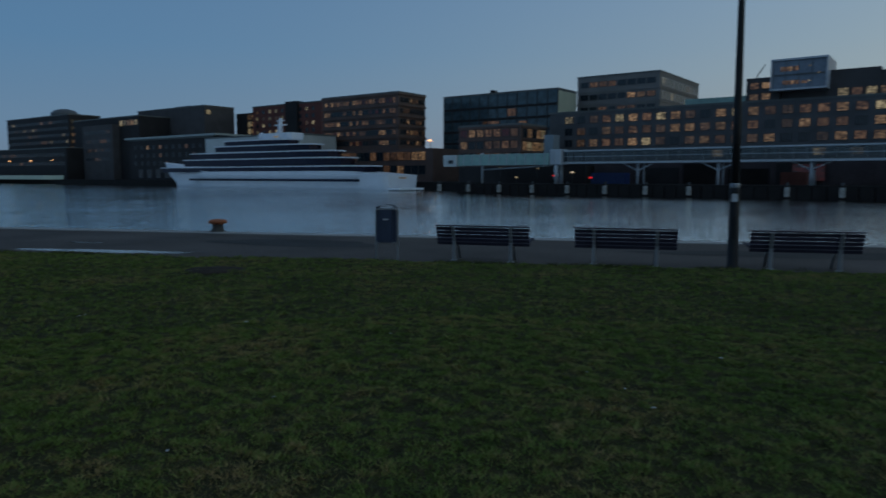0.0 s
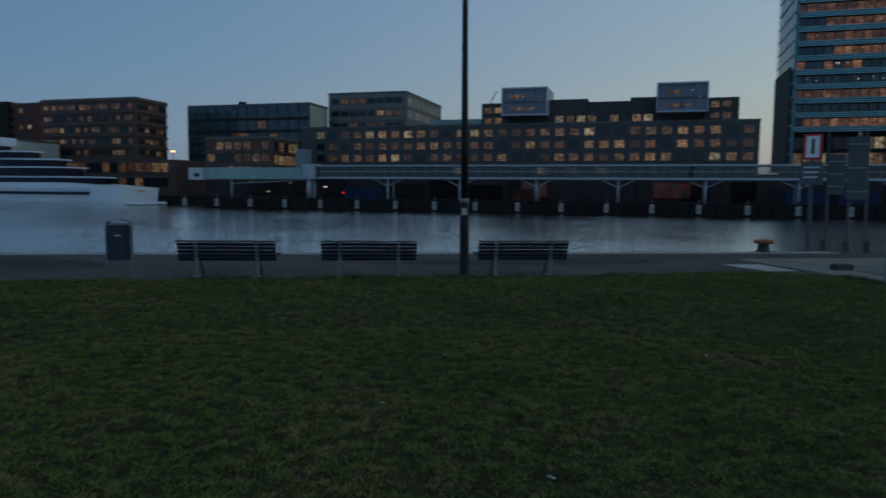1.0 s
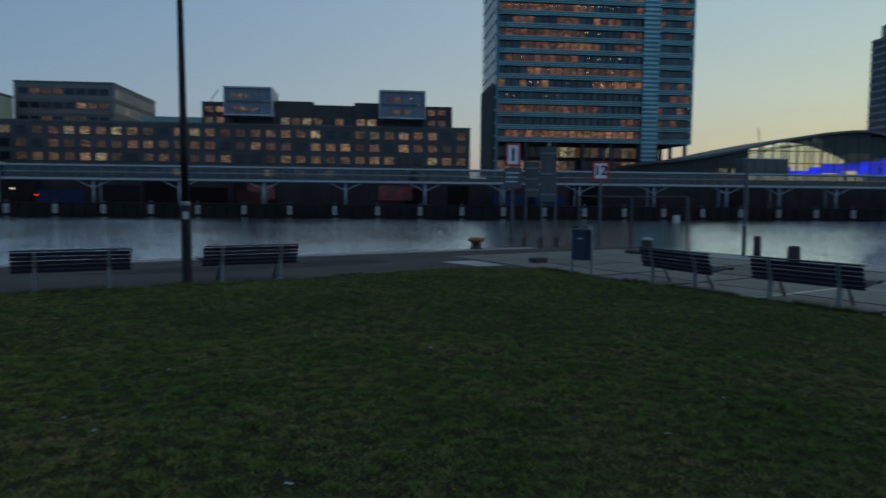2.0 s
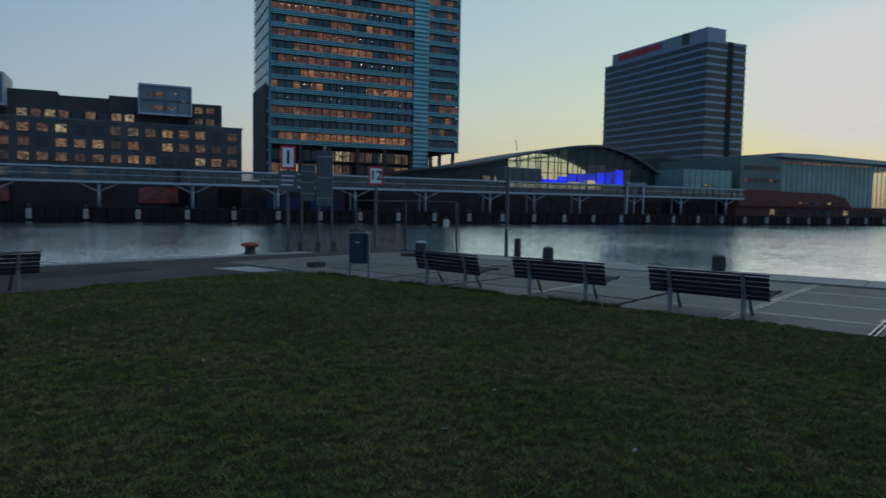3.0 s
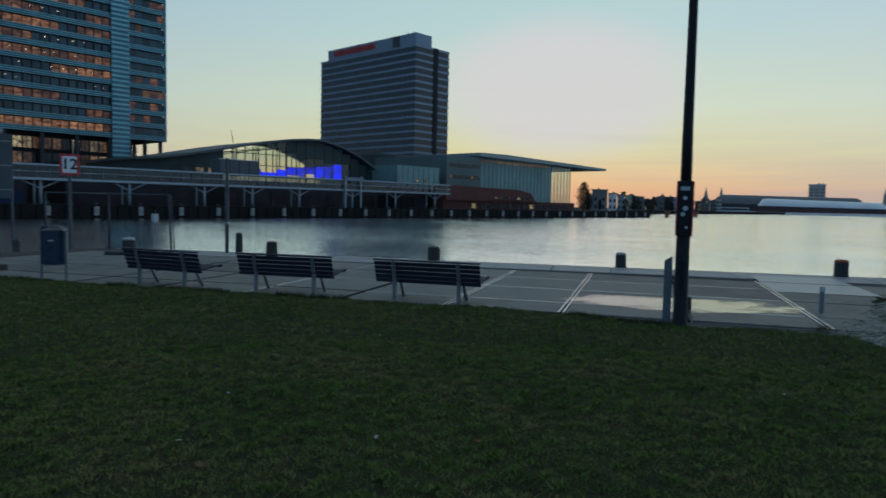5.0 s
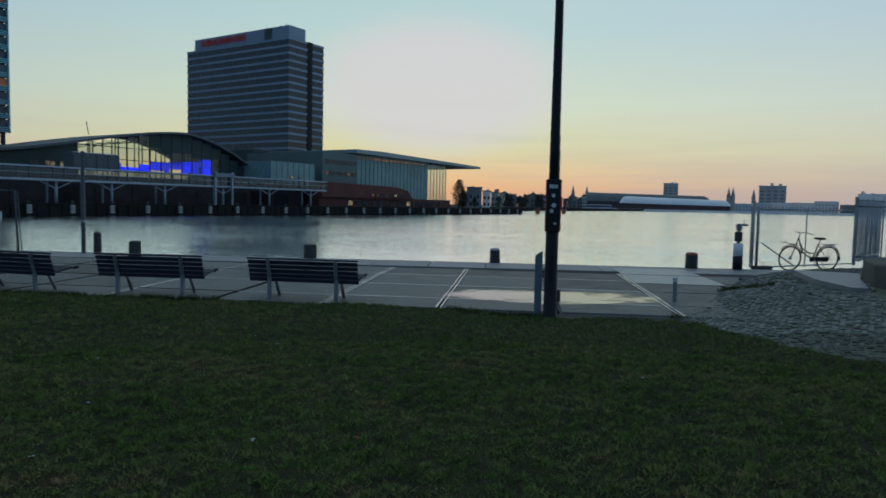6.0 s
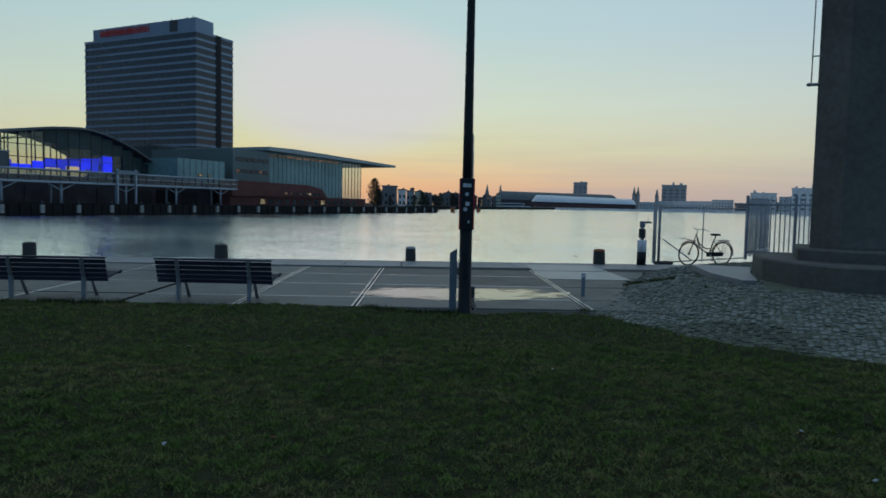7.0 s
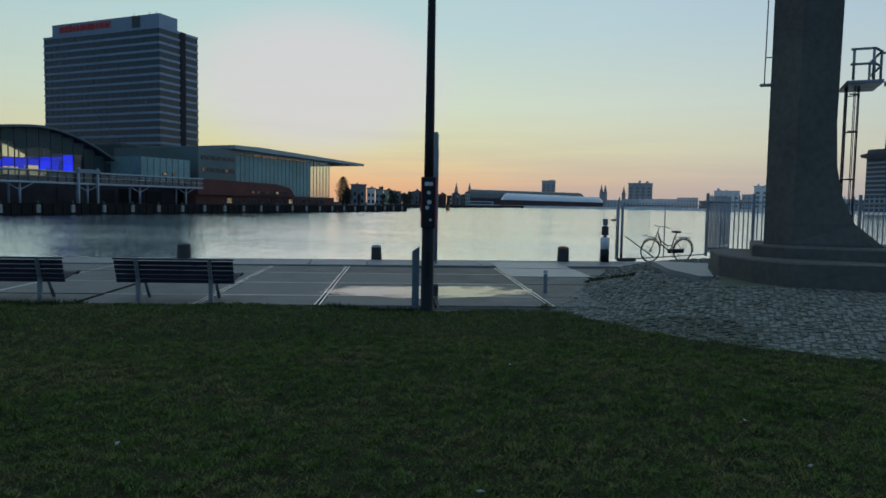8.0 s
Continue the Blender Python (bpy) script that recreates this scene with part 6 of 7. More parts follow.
x, y = at_az(14.2, 30.6)
s = thing("sign_group", "backs of grey shipping sign panels on three piles", "sign", at=pose(x, y, 0, 0, 0, -14))
for px_, z0, z1, w in ((-0.36, 1.75, 3.3, 0.62), (0.35, 1.55, 3.95, 0.72)):
    pn = part("panel", soft(box(bm_new(), px_ - w / 2, px_ + w / 2, -0.02, 0.02, z0, z1), 0.01, 1), M_GREYSIGN, s)
    for z in (z0 + 0.3, (z0 + z1) / 2, z1 - 0.3):
        part("stiffener", box(bm_new(), px_ - w / 2 + 0.02, px_ + w / 2 - 0.02, -0.05, -0.021, z, z + 0.05), M_STEEL, pn)
for px_ in (-0.62, 0.1, 0.68):
    part("mast", lathe(bm_new(), [(0.045, -3.0), (0.045, 3.3 if px_ < 0.6 else 2.6)], 10), M_PILE, s).matrix_basis = pose(px_, 0.1, 0)
part("cap_lamp", lathe(bm_new(), [(0.05, 0), (0.07, 0.1), (0.03, 0.2)], 8), M_STEEL, s).matrix_basis = pose(0.35, 0, 3.95)
for az in (13.0, 14.4, 15.7):
    x, y = at_az(az, 25.5)
    st = thing("mooring_stub", "short dark timber pile at the quay foot", "pile", "timber piles", at=pose(x, y, 0))
    part("stub", lathe(bm_new(), [(0.1, -3), (0.1, 0.24), (0.07, 0.28)], 9), M_BOLLARD, st)
x, y = at_az(24.8, 112)
bu = thing("white_buoy", "small white box-shaped buoy on the water", "buoy", at=pose(x, y, WATER_Z))
part("float", soft(box(bm_new(), -0.38, 0.38, -0.4, 0.4, -0.2, 1.0), 0.08), M_CAP, bu)
part("post", rod(bm_new(), (0, 0, 1.1), (0, 0, 1.5), 0.05, seg=6), M_STEEL, bu)
x, y = at_az(81.4, 160)
bu = thing("dark_buoy", "small dark float on the water", "buoy", at=pose(x, y, WATER_Z))
part("float", lathe(bm_new(), [(0.7, -0.2), (0.9, 0), (0.9, 0.2), (0.5, 0.35)], 12), M_BOLLARD, bu)
part("post", rod(bm_new(), (0, 0, 0.3), (0, 0, 1.2), 0.06, seg=6), M_BOLLARD, bu)

# ---- bridge pier ----
pier = thing("concrete_pier", "dark weathered concrete pier with a flared foot", "pier")
PX = 13.6
FOOT = [(0.55, -3.5), (0.8, -2.95), (1.05, -2.62), (1.4, -2.2), (1.9, -1.98), (2.4, -1.88), (3.2, -1.84), (5.5, -1.86), (12.0, -2.02)]
bm = bm_new()
rows = []
for z, right in FOOT:
    left = -0.70 if z < 8 else -0.66
    plan = [(PX + 0.42, left), (PX - 0.05, left - 0.45), (PX + 0.22, right + 0.06), (PX + 0.9, right + 0.04), (PX + 1.5, right + 0.06), (PX + 1.8, left - 0.5), (PX + 1.5, left - 0.2)]
    rows.append([bm.verts.new((a, b, z)) for a, b in plan])
for r, s in zip(rows, rows[1:]):
    for j in range(7):
        bm.faces.new((r[j], r[(j + 1) % 7], s[(j + 1) % 7], s[j]))
bm.faces.new(rows[0][::-1])
bm.faces.new(rows[-1])
bmesh.ops.recalc_face_normals(bm, faces=bm.faces[:])
part("shaft", bm, M_CONCRETE, pier)
bm = bm_new()
box(bm, PX - 0.025, PX - 0.005, -1.3, -1.0, 3.15, 3.18)
plinth = prism(bm_new(), [(15.2, 0.25), (13.7, 0.06), (12.75, -0.5), (12.25, -1.1), (12.3, -2.4), (12.4, -4.6), (15.5, -5), (16.2, -1)], 0.0, 0.79)
bm.free()
part("plinth", soft(plinth, 0.03, 1), M_CONCRETE, pier, "low concrete plinth")
part("step", prism(bm_new(), [(16.0, 1.5), (14.0, 0.95), (12.9, 0.35), (13.0, 0.12), (14.6, 0.26), (16.0, 0.3)], 0.2, 0.435), M_KERB, pier, "pale concrete pad")

part("collar", soft(prism(bm_new(), [(15.4, -0.5), (13.6, -0.5), (13.2, -1.0), (13.15, -3.2), (13.5, -3.9), (15.4, -3.9)], 0.76, 1.0), 0.03, 1), M_CONCRETE, pier, "low concrete collar")

# ladder cage, platform and bracket on the pier
lad = thing("pier_ladder", "steel ladder with safety hoops on the pier", "ladder")
YL, XL = -1.97, 14.15
for dx in (-0.06, 0.16):
    part("stringer", rod(bm_new(), (XL + dx, YL + 0.03, 1.6), (XL + dx, YL + 0.03, 3.9), 0.014, seg=7), M_PILE, lad)
for k in range(9):
    part("rung", rod(bm_new(), (XL - 0.06, YL + 0.03, 1.6 + 0.27 * k), (XL + 0.16, YL + 0.03, 1.6 + 0.27 * k), 0.009, seg=6), M_PILE, lad)
for z in (2.2, 3.05, 3.7):
    pts = [(XL - 0.13 * math.cos(a), YL - 0.17 * math.sin(a), z) for a in [math.pi * i / 8 for i in range(9)]]
    part("hoop", path_rod(bm_new(), pts, 0.011, 6), M_PILE, lad)
for a in (0.6, 1.1, 1.57, 2.04, 2.5):
    xx, yy = XL - 0.13 * math.cos(a), YL - 0.17 * math.sin(a)
    part("cage_bar", rod(bm_new(), (xx, yy, 1.45), (xx, yy, 3.85), 0.008, seg=6), M_PILE, lad)
plat = thing("pier_platform", "small steel platform with handrails fixed to the pier", "platform")
part("floor_plate", soft(box(bm_new(), 13.9, 14.9, -2.47, -1.9, 3.86, 3.92), 0.01, 1), M_STEEL, plat)
part("toe_beam", box(bm_new(), 13.9, 13.98, -4.6, -2.48, 3.80, 3.88), M_STEEL, plat)
for z in (4.2, 4.46):
    part("handrail", path_rod(bm_new(), [(13.92, -1.95, z), (13.92, -2.32, z), (14.15, -2.45, z - 0.02), (15.3, -2.45, z)], 0.022, 7), M_STEEL, plat)
for p in ((13.92, -2.0), (13.92, -2.3), (14.15, -2.45), (14.8, -2.45), (15.3, -2.45)):
    part("post", rod(bm_new(), (*p, 3.93), (*p, 4.46), 0.022, seg=7), M_STEEL, plat)
part("rail_far", rod(bm_new(), (14.2, -2.47, 4.42), (14.2, -4.6, 4.4), 0.02, seg=6), M_STEEL, plat)
br = thing("pier_bracket", "steel bracket with a thin rod fixed to the pier", "bracket")
part("arm", rod(bm_new(), (14.0, -0.77, 3.92), (14.0, -0.56, 3.92), 0.03, seg=8), M_STEEL, br)
part("arm", rod(bm_new(), (14.0, -0.77, 4.42), (14.0, -0.60, 4.42), 0.012, seg=6), M_STEEL, br)
part("knob", lathe(bm_new(), [(0.02, -0.03), (0.045, 0), (0.02, 0.03)], 8), M_STEEL, br).matrix_basis = pose(14.0, -0.55, 3.92)
part("rod", rod(bm_new(), (14.0, -0.59, 3.92), (14.0, -0.61, 8.0), 0.011, seg=6), M_STEEL, br)

# ---- fence, gate and bicycle at the water's edge ----
fence = thing("palisade_fence", "grey steel bar fence at the quay edge", "fence")
FA, FB = Vector((25.2, 0.62, 0)), Vector((26.2, -6.0, 0))
n = 46
bar = None
for i in range(n + 1):
    p = FA.lerp(FB, i / n)
    if bar is None:
        bm = rod(bm_new(), (0, 0, 0.1), (0, 0, 2.02), 0.022, seg=6)
        rod(bm, (0, 0, 2.02), (0, 0, 2.12), 0.022, 0.003, 6)
        bar = part("bar", bm, M_STEEL, fence)
        bar.matrix_basis = Matrix.Translation(p)
    else:
        share(bar, fence, Matrix.Translation(p))
for z in (0.25, 1.85):
    part("rail", rod(bm_new(), FA + Vector((0, 0, z)), FB + Vector((0, 0, z)), 0.032, seg=6), M_STEEL, fence)
for k in (0, 0.22, 0.45, 0.7, 1.0):
    p = FA.lerp(FB, k)
    part("post", soft(box(bm_new(), p.x - 0.05, p.x + 0.05, p.y - 0.05, p.y + 0.05, 0, 2.15), 0.01, 1), M_STEEL, fence)
RA, RB = Vector((25.2, 0.62, 0)), Vector((28.0, -0.05, 0))
for i in range(1, 16):
    share(bar, fence, Matrix.Translation(RA.lerp(RB, i / 15)))
for z in (0.25, 1.85):
    part("rail", rod(bm_new(), RA + Vector((0, 0, z)), RB + Vector((0, 0, z)), 0.032, seg=6), M_STEEL, fence)

gate = thing("mesh_gate", "thin steel gate frame at the quay edge", "gate")
GA, GB = Vector((20.9, 2.86, 0)), Vector((25.0, 0.62, 0))
for k, r in ((0, 0.04), (0.47, 0.018), (1.0, 0.03)):
    p = GA.lerp(GB, k)
    part("post", rod(bm_new(), p, p + Vector((0, 0, 1.74)), r, seg=8), M_STEEL, gate)
for z in (0.06, 1.70):
    part("rail", rod(bm_new(), GA + Vector((0, 0, z)), GB + Vector((0, 0, z)), 0.02, seg=7), M_STEEL, gate)
part("stay", rod(bm_new(), GA + Vector((0.1, -0.1, 0.75)), (21.4, 1.95, 0.12), 0.02, seg=7), M_STEEL, gate)
leaf = thing("gate_leaf", "narrow steel gate leaf seen edge-on", "gate", at=pose(20.85, 2.95, 0))
for z in (0.1, 1.05, 1.9):
    part("rail", rod(bm_new(), (0, 0, z), (0.9, 0.2, z - 0.15 * (z > 1.5)), 0.02, seg=7), M_STEEL, leaf)
for q in (0, 0.33, 0.66, 1):
    part("bar", rod(bm_new(), (0.9 * q, 0.2 * q, 0), (0.9 * q, 0.2 * q, 1.92 - 0.15 * q), 0.018, seg=7), M_STEEL, leaf)
gpst = thing("gate_post", "black and white gate post with small metal boxes", "post", at=pose(20.1, 3.22, 0.004))
part("lower", lathe(bm_new(), [(0.13, 0), (0.13, 0.40)], 14), M_BLACK, gpst)
part("upper", lathe(bm_new(), [(0.13, 0.40), (0.13, 0.72), (0.1, 0.74)], 14), M_WHITE, gpst)
part("meter_box", soft(box(bm_new(), -0.10, 0.08, -0.09, 0.09, 0.80, 1.06), 0.02, 1), M_BOLLARD, gpst)
part("stem", rod(bm_new(), (0, 0, 0.7), (0, 0, 1.2), 0.05, seg=8), M_STEEL, gpst)
part("cap_box", soft(box(bm_new(), -0.07, 0.07, -0.07, 0.07, 1.10, 1.28), 0.02, 1), M_TEAL_PANEL, gpst)
part("base_block", soft(box(bm_new(), -0.25, 0.3, -0.15, 0.15, 0, 0.1), 0.02, 1), M_BOLLARD, gate).matrix_basis = pose(20.95, 2.72, 0.004, 0, 0, -28)


def ring(bm, c, R, r, seg=28, tube=8):
    rows = []
    for i in range(seg):
        a = math.tau * i / seg
        rows.append([bm.verts.new((c[0] + (R + r * math.cos(q)) * math.cos(a), c[1] + r * math.sin(q), c[2] + (R + r * math.cos(q)) * math.sin(a)))
                     for q in [math.tau * j / tube for j in range(tube)]])
    for i in range(seg):
        for j in range(tube):
            bm.faces.new((rows[i][j], rows[(i + 1) % seg][j], rows[(i + 1) % seg][(j + 1) % tube], rows[i][(j + 1) % tube])).smooth = True
    return bm


bk = thing("bicycle", "black upright city bicycle leaning at the gate", "bicycle", at=pose(21.45, 1.62, 0.005, 4, 0, -48))
WB, WR = 0.58, 0.335
for sx in (-1, 1):
    w = part("wheel", ring(bm_new(), (sx * WB, 0, WR + 0.015), WR - 0.015, 0.012), M_BLACK, bk)
    part("tyre", ring(bm_new(), (sx * WB, 0, WR + 0.015), WR, 0.019), M_RUBBER, w)
    bm = bm_new()
    for i in range(18):
        a = math.tau * i / 18
        rod(bm, (sx * WB, 0.02 * (-1) ** i, WR + 0.015), (sx * WB + math.cos(a) * (WR - 0.02), 0, WR + 0.015 + math.sin(a) * (WR - 0.02)), 0.0022, seg=4)
    tagged(part("spokes", bm, M_STEEL, w), kind="stuff")
    part("hub", rod(bm_new(), (sx * WB, -0.05, WR + 0.015), (sx * WB, 0.05, WR + 0.015), 0.025, seg=10), M_STEEL, w)
    pts = [(sx * WB + math.cos(a) * (WR + 0.045), 0, WR + 0.015 + math.sin(a) * (WR + 0.045)) for a in [math.radians(d) for d in range(20 if sx < 0 else -10, 200 if sx > 0 else 150, 15)]]
    part("mudguard", path_rod(bm_new(), pts, 0.014, 6), M_BLACK, bk)
HEAD, BB, SEAT = (-0.36, 0, 0.86), (0.12, 0, 0.33), (0.27, 0, 0.80)
bm = bm_new()
path_rod(bm, [(-0.34, 0, 0.80), (-0.20, 0, 0.52), (-0.02, 0, 0.40), BB], 0.018, 8)
path_rod(bm, [(-0.36, 0, 0.88), (-0.24, 0, 0.64), (0.0, 0, 0.50), (0.19, 0, 0.50)], 0.015, 8)
path_rod(bm, [BB, SEAT], 0.018, 8)
path_rod(bm, [BB, (WB, 0.03, WR)], 0.012, 6)
path_rod(bm, [(0.25, 0, 0.74), (WB, 0.03, WR)], 0.010, 6)
part("frame", bm, M_BLACK, bk)
bm = path_rod(bm_new(), [(-0.37, 0, 0.94), (-0.45, 0, 0.66), (-WB, 0, WR + 0.015)], 0.014, 8)
part("fork", bm, M_BLACK, bk)
bm = path_rod(bm_new(), [(-0.36, 0, 0.9), (-0.34, 0, 1.06)], 0.013, 8)
for s_ in (-1, 1):
    path_rod(bm, [(-0.34, 0, 1.06), (-0.38, s_ * 0.14, 1.09), (-0.30, s_ * 0.27, 1.09), (-0.17, s_ * 0.29, 1.04)], 0.011, 8)
part("handlebar", bm, M_STEEL, bk)
bm = soft(box(bm_new(), 0.17, 0.42, -0.08, 0.08, 0.88, 0.94), 0.025, 2)
rod(bm, (0.29, 0, 0.8), (0.30, 0, 0.89), 0.014, seg=8)
part("saddle", bm, M_RUBBER, bk)
bm = bm_new()
for yy in (-0.06, 0.0, 0.06):
    rod(bm, (0.36, yy, 0.745), (0.80, yy, 0.745), 0.008, seg=6)
for s_ in (-1, 1):
    rod(bm, (0.72, s_ * 0.06, 0.745), (WB, s_ * 0.06, WR + 0.02), 0.008, seg=6)
rod(bm, (0.80, -0.06, 0.745), (0.80, 0.06, 0.745), 0.008, seg=6)
part("rear_rack", bm, M_STEEL, bk)
bm = bm_new()
for yy in (-0.12, -0.04, 0.04, 0.12):
    rod(bm, (-0.84, yy, 0.80), (-0.44, yy, 0.74), 0.008, seg=6)
rod(bm, (-0.84, -0.12, 0.80), (-0.84, 0.12, 0.80), 0.008, seg=6)
rod(bm, (-0.84, -0.12, 0.80), (-0.84, -0.12, 0.88), 0.008, seg=6)
part("front_rack", bm, M_BLACK, bk)
part("chain_case", soft(box(bm_new(), 0.0, 0.58, -0.05, -0.02, 0.27, 0.40), 0.012, 1), M_BLACK, bk)
bm = rod(bm_new(), (0.12, -0.09, 0.33), (0.12, 0.09, 0.33), 0.014, seg=8)
rod(bm, (0.12, -0.09, 0.33), (0.16, -0.09, 0.17), 0.01, seg=6)
rod(bm, (0.12, 0.09, 0.33), (0.08, 0.09, 0.49), 0.01, seg=6)
box(bm, 0.12, 0.21, -0.18, -0.09, 0.155, 0.175)
box(bm, 0.03, 0.12, 0.09, 0.18, 0.485, 0.505)
part("crank", bm, M_STEEL, bk)
part("kickstand", rod(bm_new(), (0.35, -0.05, 0.3), (0.42, -0.18, 0.0), 0.009, seg=6), M_STEEL, bk)


# ---- patches and puddles ----
def puddle(name, cu, cv, ru, rv, z, seed, mat, label, turn=0.0):
    r = random.Random(seed)
    ph = [r.uniform(0, math.tau) for _ in range(4)]
    bm = bm_new()
    vs = []
    for i in range(44):
        a = math.tau * i / 44
        k = 1 + 0.1 * math.sin(2 * a + ph[0]) + 0.08 * math.sin(3 * a + ph[1]) + 0.05 * math.sin(5 * a + ph[2]) + 0.04 * math.sin(9 * a + ph[3])
        vs.append(bm.verts.new((math.cos(a) * ru * k, math.sin(a) * rv * k, 0)))
    bm.faces.new(vs)
    o = tagged(part(name, bm, mat), label, "puddle", kind="structure")
    o.matrix_basis = pose(*uv(cu, cv), z, 0, 0, 26.3 + turn)
    return o


puddle("puddle", 12.36, -0.6, 0.95, 1.85, 0.0385, 5, M_PUDDLE, "shallow rain puddle mirroring the sky")
puddle("puddle", 12.3, 0.25, 0.62, 1.2, 0.0395, 8, M_PUDDLE, "shallow rain puddle mirroring the sky")
puddle("damp_patch", *to_uv(-13.4, 11.7), 2.2, 0.9, 0.0045, 12, M_DAMP, "dark damp patch on the asphalt")
puddle("damp_patch", *to_uv(-2.5, 16.6), 3.2, 0.8, 0.0045, 13, M_DAMP, "dark damp patch on the asphalt")
puddle("puddle", *to_uv(-15.2, 7.9), 2.7, 0.26, 0.006, 6, M_PUDDLE, "thin wet strip along the lawn's edge")
puddle("puddle", *to_uv(-17.7, 8.6), 0.5, 0.2, 0.006, 7, M_PUDDLE, "small wet spot on the asphalt")
bm = bm_new()
bm.faces.new([bm.verts.new((x, y, 0.006)) for x, y in ((1.92, 17.7), (2.77, 16.5), (4.47, 17.07), (3.54, 18.36))])
tagged(part("pale_quad", bm, M_PALEPATCH), "pale four-sided patch on the asphalt", "patch", kind="structure")

# a bare hump of dug soil in the lawn
x, y = -10.15, 7.1
bm = lathe(bm_new(), [(0.62, 0.0), (0.5, 0.035), (0.3, 0.055), (0.05, 0.06)], 22)
for v in bm.verts:
    v.co.x *= 1.0 + 0.25 * noise.noise(v.co * 4)
    v.co.y *= 0.8 + 0.3 * noise.noise(v.co * 5)
    v.co.z += 0.025 * noise.noise(v.co * 9)
heap = part("soil_heap", bm, M_SOIL)
heap.matrix_basis = pose(x, y, lawn_height(x, y) - 0.005, 0, 0, 36)
tagged(heap, "low hump of bare dark soil in the lawn", "soil")

# fallen leaves and litter on the lawn
for i in range(46):
    a, r_ = radians(rng.uniform(-70, 100)), rng.uniform(3.0, 10.5)
    x, y = r_ * math.sin(a), r_ * math.cos(a)
    if not in_lawn(x, y):
        continue
    pale = rng.random() < 0.7
    lf = bm_new()
    k = rng.uniform(0.012, 0.03)
    pts = [(-k, 0, 0), (-k * 0.3, -k * 0.5, k * 0.2), (k * 0.6, -k * 0.4, 0), (k, 0, k * 0.3), (k * 0.5, k * 0.45, 0), (-k * 0.4, k * 0.5, k * 0.25)]
    lf.faces.new([lf.verts.new(p) for p in pts])
    bmesh.ops.solidify(lf, geom=lf.faces[:], thickness=0.002)
    o = part("scrap" if pale else "dead_leaf", lf, M_STICKER if pale else M_RUST)
    o.matrix_basis = pose(x, y, lawn_height(x, y) + 0.03, rng.uniform(-15, 15), rng.uniform(-15, 15), rng.uniform(0, 360))
    tagged(o, "tiny pale scrap lying in the grass" if pale else "small brown dead leaf in the grass", "litter" if pale else "leaf", "bits in the grass")

# tufts along the cobbles' crest and the lawn's rim
rim = np.random.default_rng(31)
vs, fs = [], []
for _ in range(9000):
    if rim.random() < 0.55:
        x, y = rim.uniform(10.4, 16.5), rim.uniform(0.9, 2.6)
        z = mound(x, y) + 0.02
        if noise.noise(Vector((x * 1.3, y * 1.3, 5))) < 0.46 or (14.0 < x < 16 and y < 1.5):
            continue
    else:
        if rim.random() < 0.5:
            v = rim.uniform(-2.5, 12.5)
            x, y = uv(10.48 - 0.45 * min(1.0, max(0.0, 1.2 - v)) + rim.normal(0, 0.07), v)
        else:
            x, y = uv(rim.uniform(-22, 9.5), 12.88 + rim.normal(0, 0.07))
        z = 0.03
        if noise.noise(Vector((x * 0.9, y * 0.9, 3))) < 0.0:
            continue
    for _ in range(4):
        h, b = rim.uniform(0.03, 0.10), rim.uniform(0, math.tau)
        ox, oy = x + rim.normal(0, 0.03), y + rim.normal(0, 0.03)
        dx, dy = math.cos(b) * 0.007, math.sin(b) * 0.007
        k = len(vs)
        vs += [(ox - dx, oy - dy, z), (ox + dx, oy + dy, z), (ox + rim.normal(0, 0.4 * h), oy + rim.normal(0, 0.4 * h), z + h)]
        fs.append((k, k + 1, k + 2))
me = bpy.data.meshes.new("grass_tufts")
me.from_pydata(vs, [], fs)
me.materials.append(M_TUFT)
tagged(new("grass_tufts", me), "loose grass tufts on the cobbles and the lawn's rim", "grass", kind="stuff")

# ---- pieces of the paving, last ----
meshes = {}
for k in range(-6, 8):
    va, vb = SLAB_V0 + k * STEP, SLAB_V0 + (k + 1) * STEP
    wide = 0.11 if k in (0, 1, -1, -2, -3) else 0.05
    for a, b in zip(H_LINES, H_LINES[1:]):
        u, v = (a + b) / 2, (va + vb) / 2
        key = (round(b - a, 3), wide)
        if key not in meshes:
            meshes[key] = slab_mesh("slab", b - a - 0.035, STEP - wide - 0.01 if wide < 0.1 else STEP - 0.11, 0.026, M_SLAB)
        o = new("slab", meshes[key])
        o.parent = ground
        o.matrix_basis = pose(*uv(u, v), 0.006 + 0.002 * rng.random(), 0.12 * rng.uniform(-1, 1), 0.12 * rng.uniform(-1, 1), 26.3)
# edge stones of both quay sides
for (ax, ay), (bx, by), step in (((10.5, 21.3), (20.6, 2.7), 1.5), ((-33.0, 5.8), (5.4, 22.9), 1.6), ((20.6, 2.7), (27, -9), 1.5)):
    A, B = Vector((ax, ay, 0)), Vector((bx, by, 0))
    d = (B - A)
    cnt = int(d.length / step)
    turn = math.degrees(math.atan2(d.y, d.x))
    east = abs(turn + 61.5) < 4
    inward = -1.7 if east else -0.55
    me = slab_mesh("edge_stone", d.length / cnt - 0.02, abs(inward), 0.03, M_KERB)
    for i in range(cnt):
        p = A + d * ((i + 0.5) / cnt)
        o = new("edge_stone", me)
        o.parent = ground
        o.matrix_basis = pose(p.x, p.y, 0.002, 0, 0, turn) @ pose(0, inward / 2, 0)
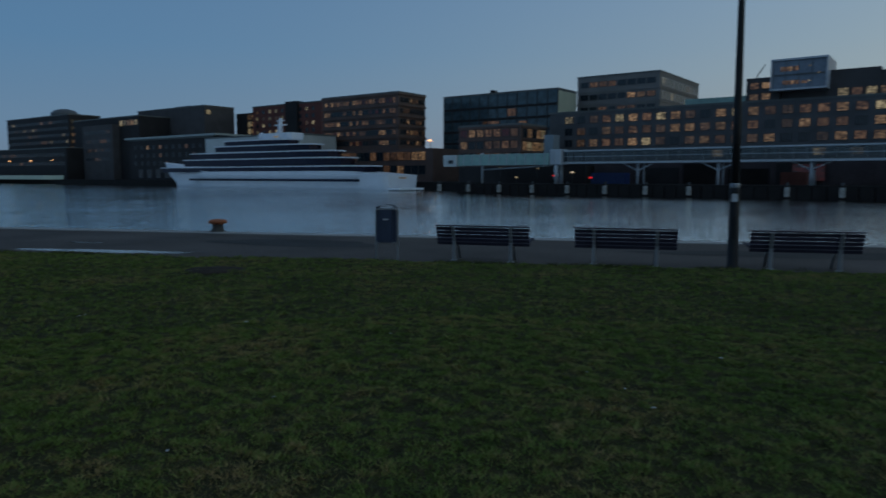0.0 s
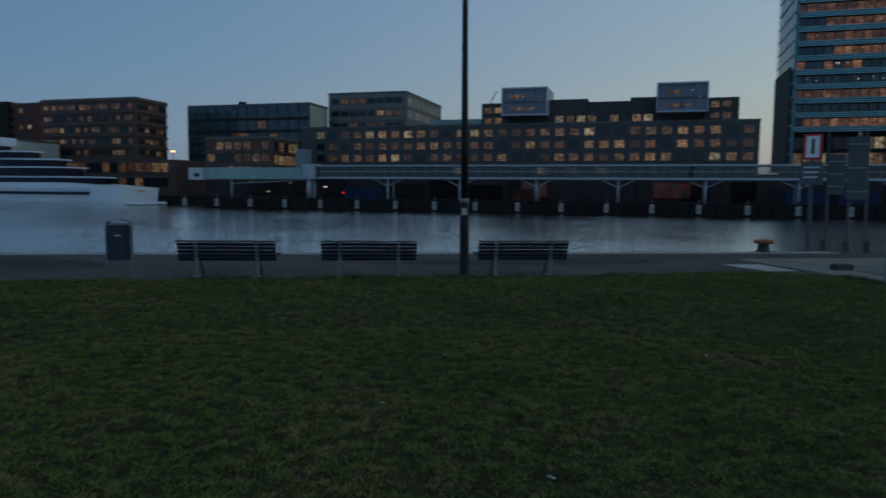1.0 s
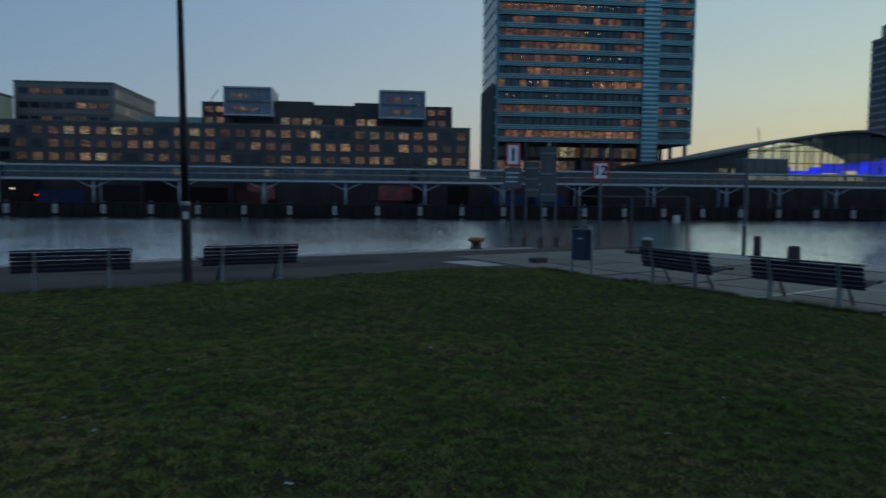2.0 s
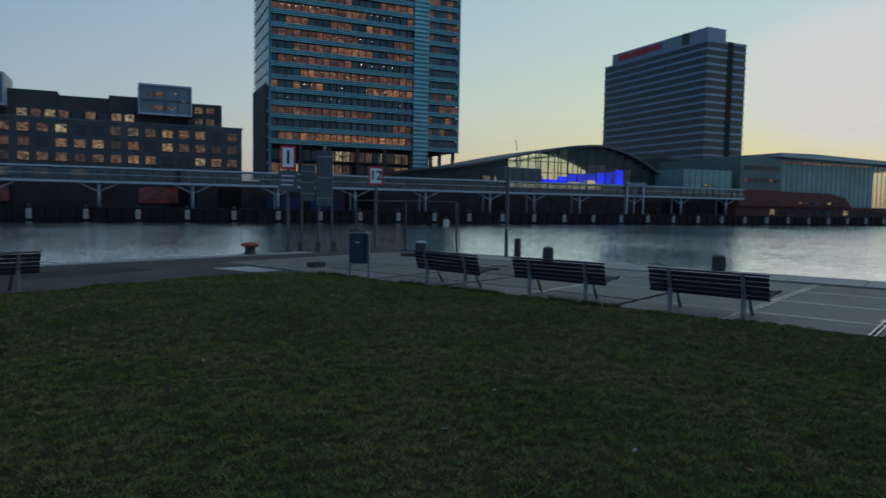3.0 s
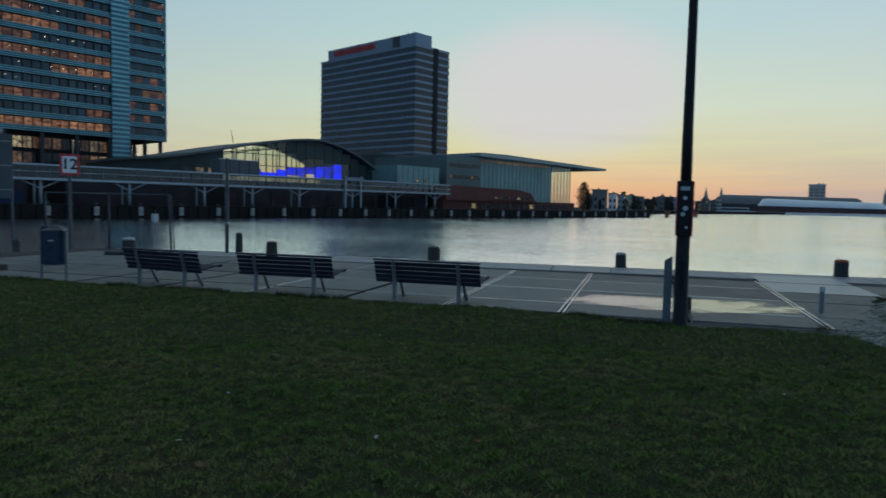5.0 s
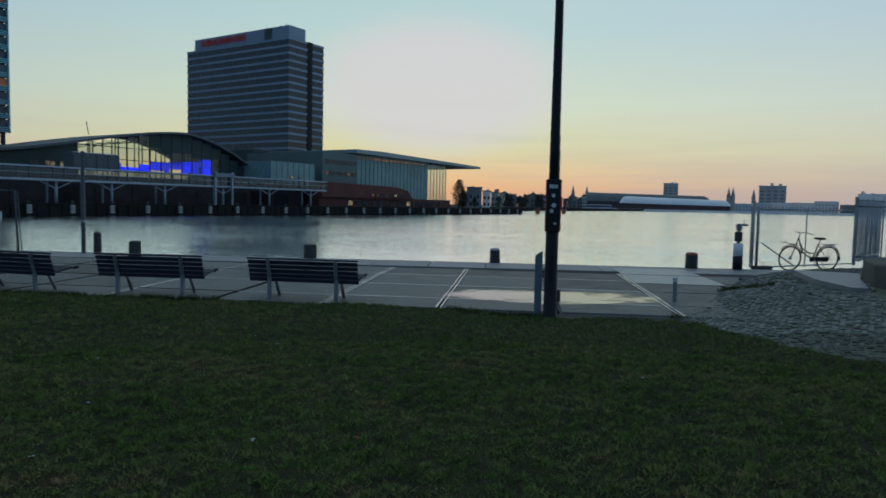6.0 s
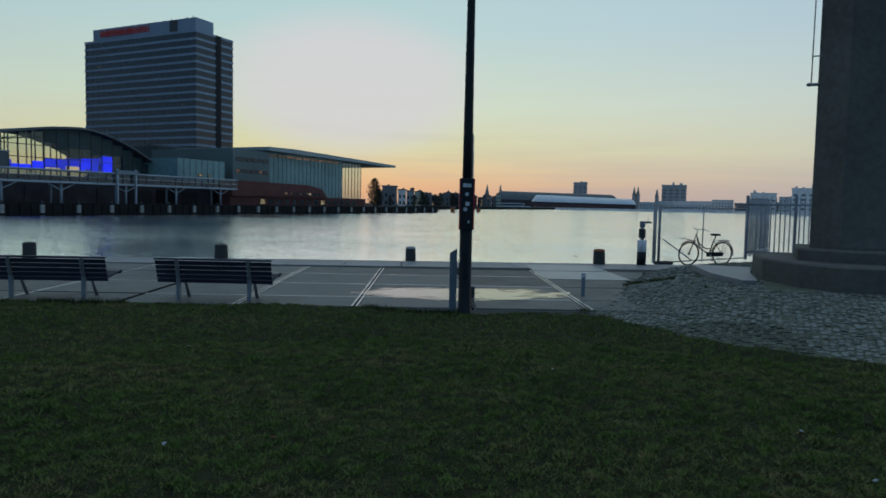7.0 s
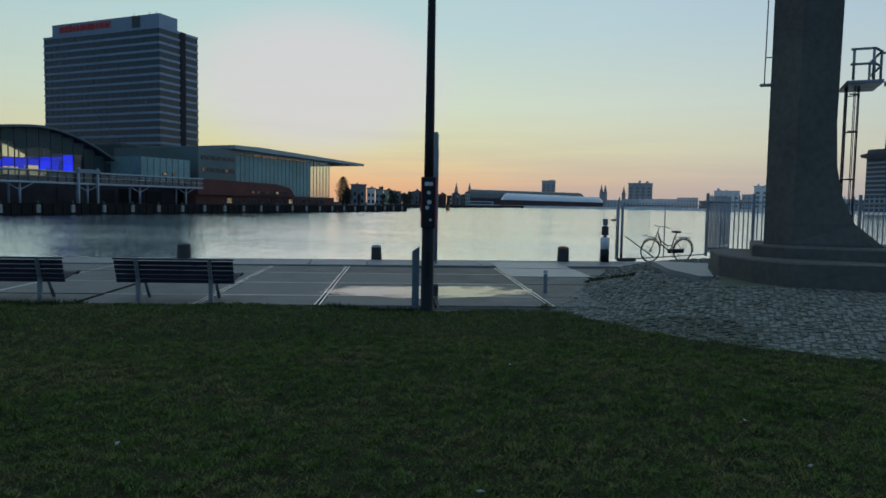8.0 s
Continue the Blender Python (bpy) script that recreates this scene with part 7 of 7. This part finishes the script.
# two paler slabs: their wet sheen is put into the colour
for u0, u1 in ((15.08, 16.96), (17.06, 18.7)):
    part("pale_slab", box(bm_new(), u0, u1, -4.45, -2.56, 0.036, 0.042, 0, QM), M_PALEPATCH, ground)

# cobbles: rows across the hump, the nearest as pieces
cob = []
for i in range(5):
    bm = bm_new()
    sx, sy, sz = 0.084 + 0.010 * (i % 3), 0.068 + 0.007 * (i % 2), 0.055
    box(bm, -sx / 2, sx / 2, -sy / 2, sy / 2, 0, sz)
    for v in bm.verts:
        v.co += Vector((random.uniform(-1, 1), random.uniform(-1, 1), random.uniform(-1, 1))) * 0.007
        if v.co.z > 0.03:
            v.co.x *= 0.86
            v.co.y *= 0.84
    me = bpy.data.meshes.new("cobble")
    bm.to_mesh(me)
    bm.free()
    me.materials.append(M_COBBLE)
    cob.append(me)
crng = random.Random(7)
spots = []
row = 0
y = -7.0
while y < 2.75:
    x = 8.2 + (0.08 if row % 2 else 0)
    while x < 18.5:
        if in_mound(x, y) and (y < 2.6 - 0.02 * (x - 10)) and not (12.3 < x and -4.6 < y < 0.0):
            spots.append((x + crng.uniform(-0.02, 0.02), y + crng.uniform(-0.016, 0.016)))
        x += 0.099 + crng.uniform(-0.006, 0.006)
    y += 0.081
    row += 1
spots.sort(key=lambda s: math.hypot(s[0] - 9.0, s[1] - 0.6))
vs, fs = [], []
for i, (x, y) in enumerate(spots):
    e = 0.1
    nx, ny = (mound(x + e, y) - mound(x - e, y)) / (2 * e), (mound(x, y + e) - mound(x, y - e)) / (2 * e)
    m = pose(x, y, mound(x, y) - 0.026 + crng.uniform(-0.010, 0.008), math.degrees(math.atan(ny)) + crng.uniform(-4, 4), -math.degrees(math.atan(nx)) + crng.uniform(-4, 4), crng.uniform(-13, 13))
    me = cob[i % 5]
    if i < 300:
        o = new("cobble", me)
        o.parent, o.matrix_basis = hump, m
    else:
        k = len(vs)
        vs += [m @ v.co for v in me.vertices]
        fs += [tuple(k + j for j in p.vertices) for p in me.polygons]
me = bpy.data.meshes.new("cobbles")
me.from_pydata(vs, [], fs)
me.materials.append(M_COBBLE)
o = new("cobbles", me)
o.parent = hump
tagged(o, kind="stuff")
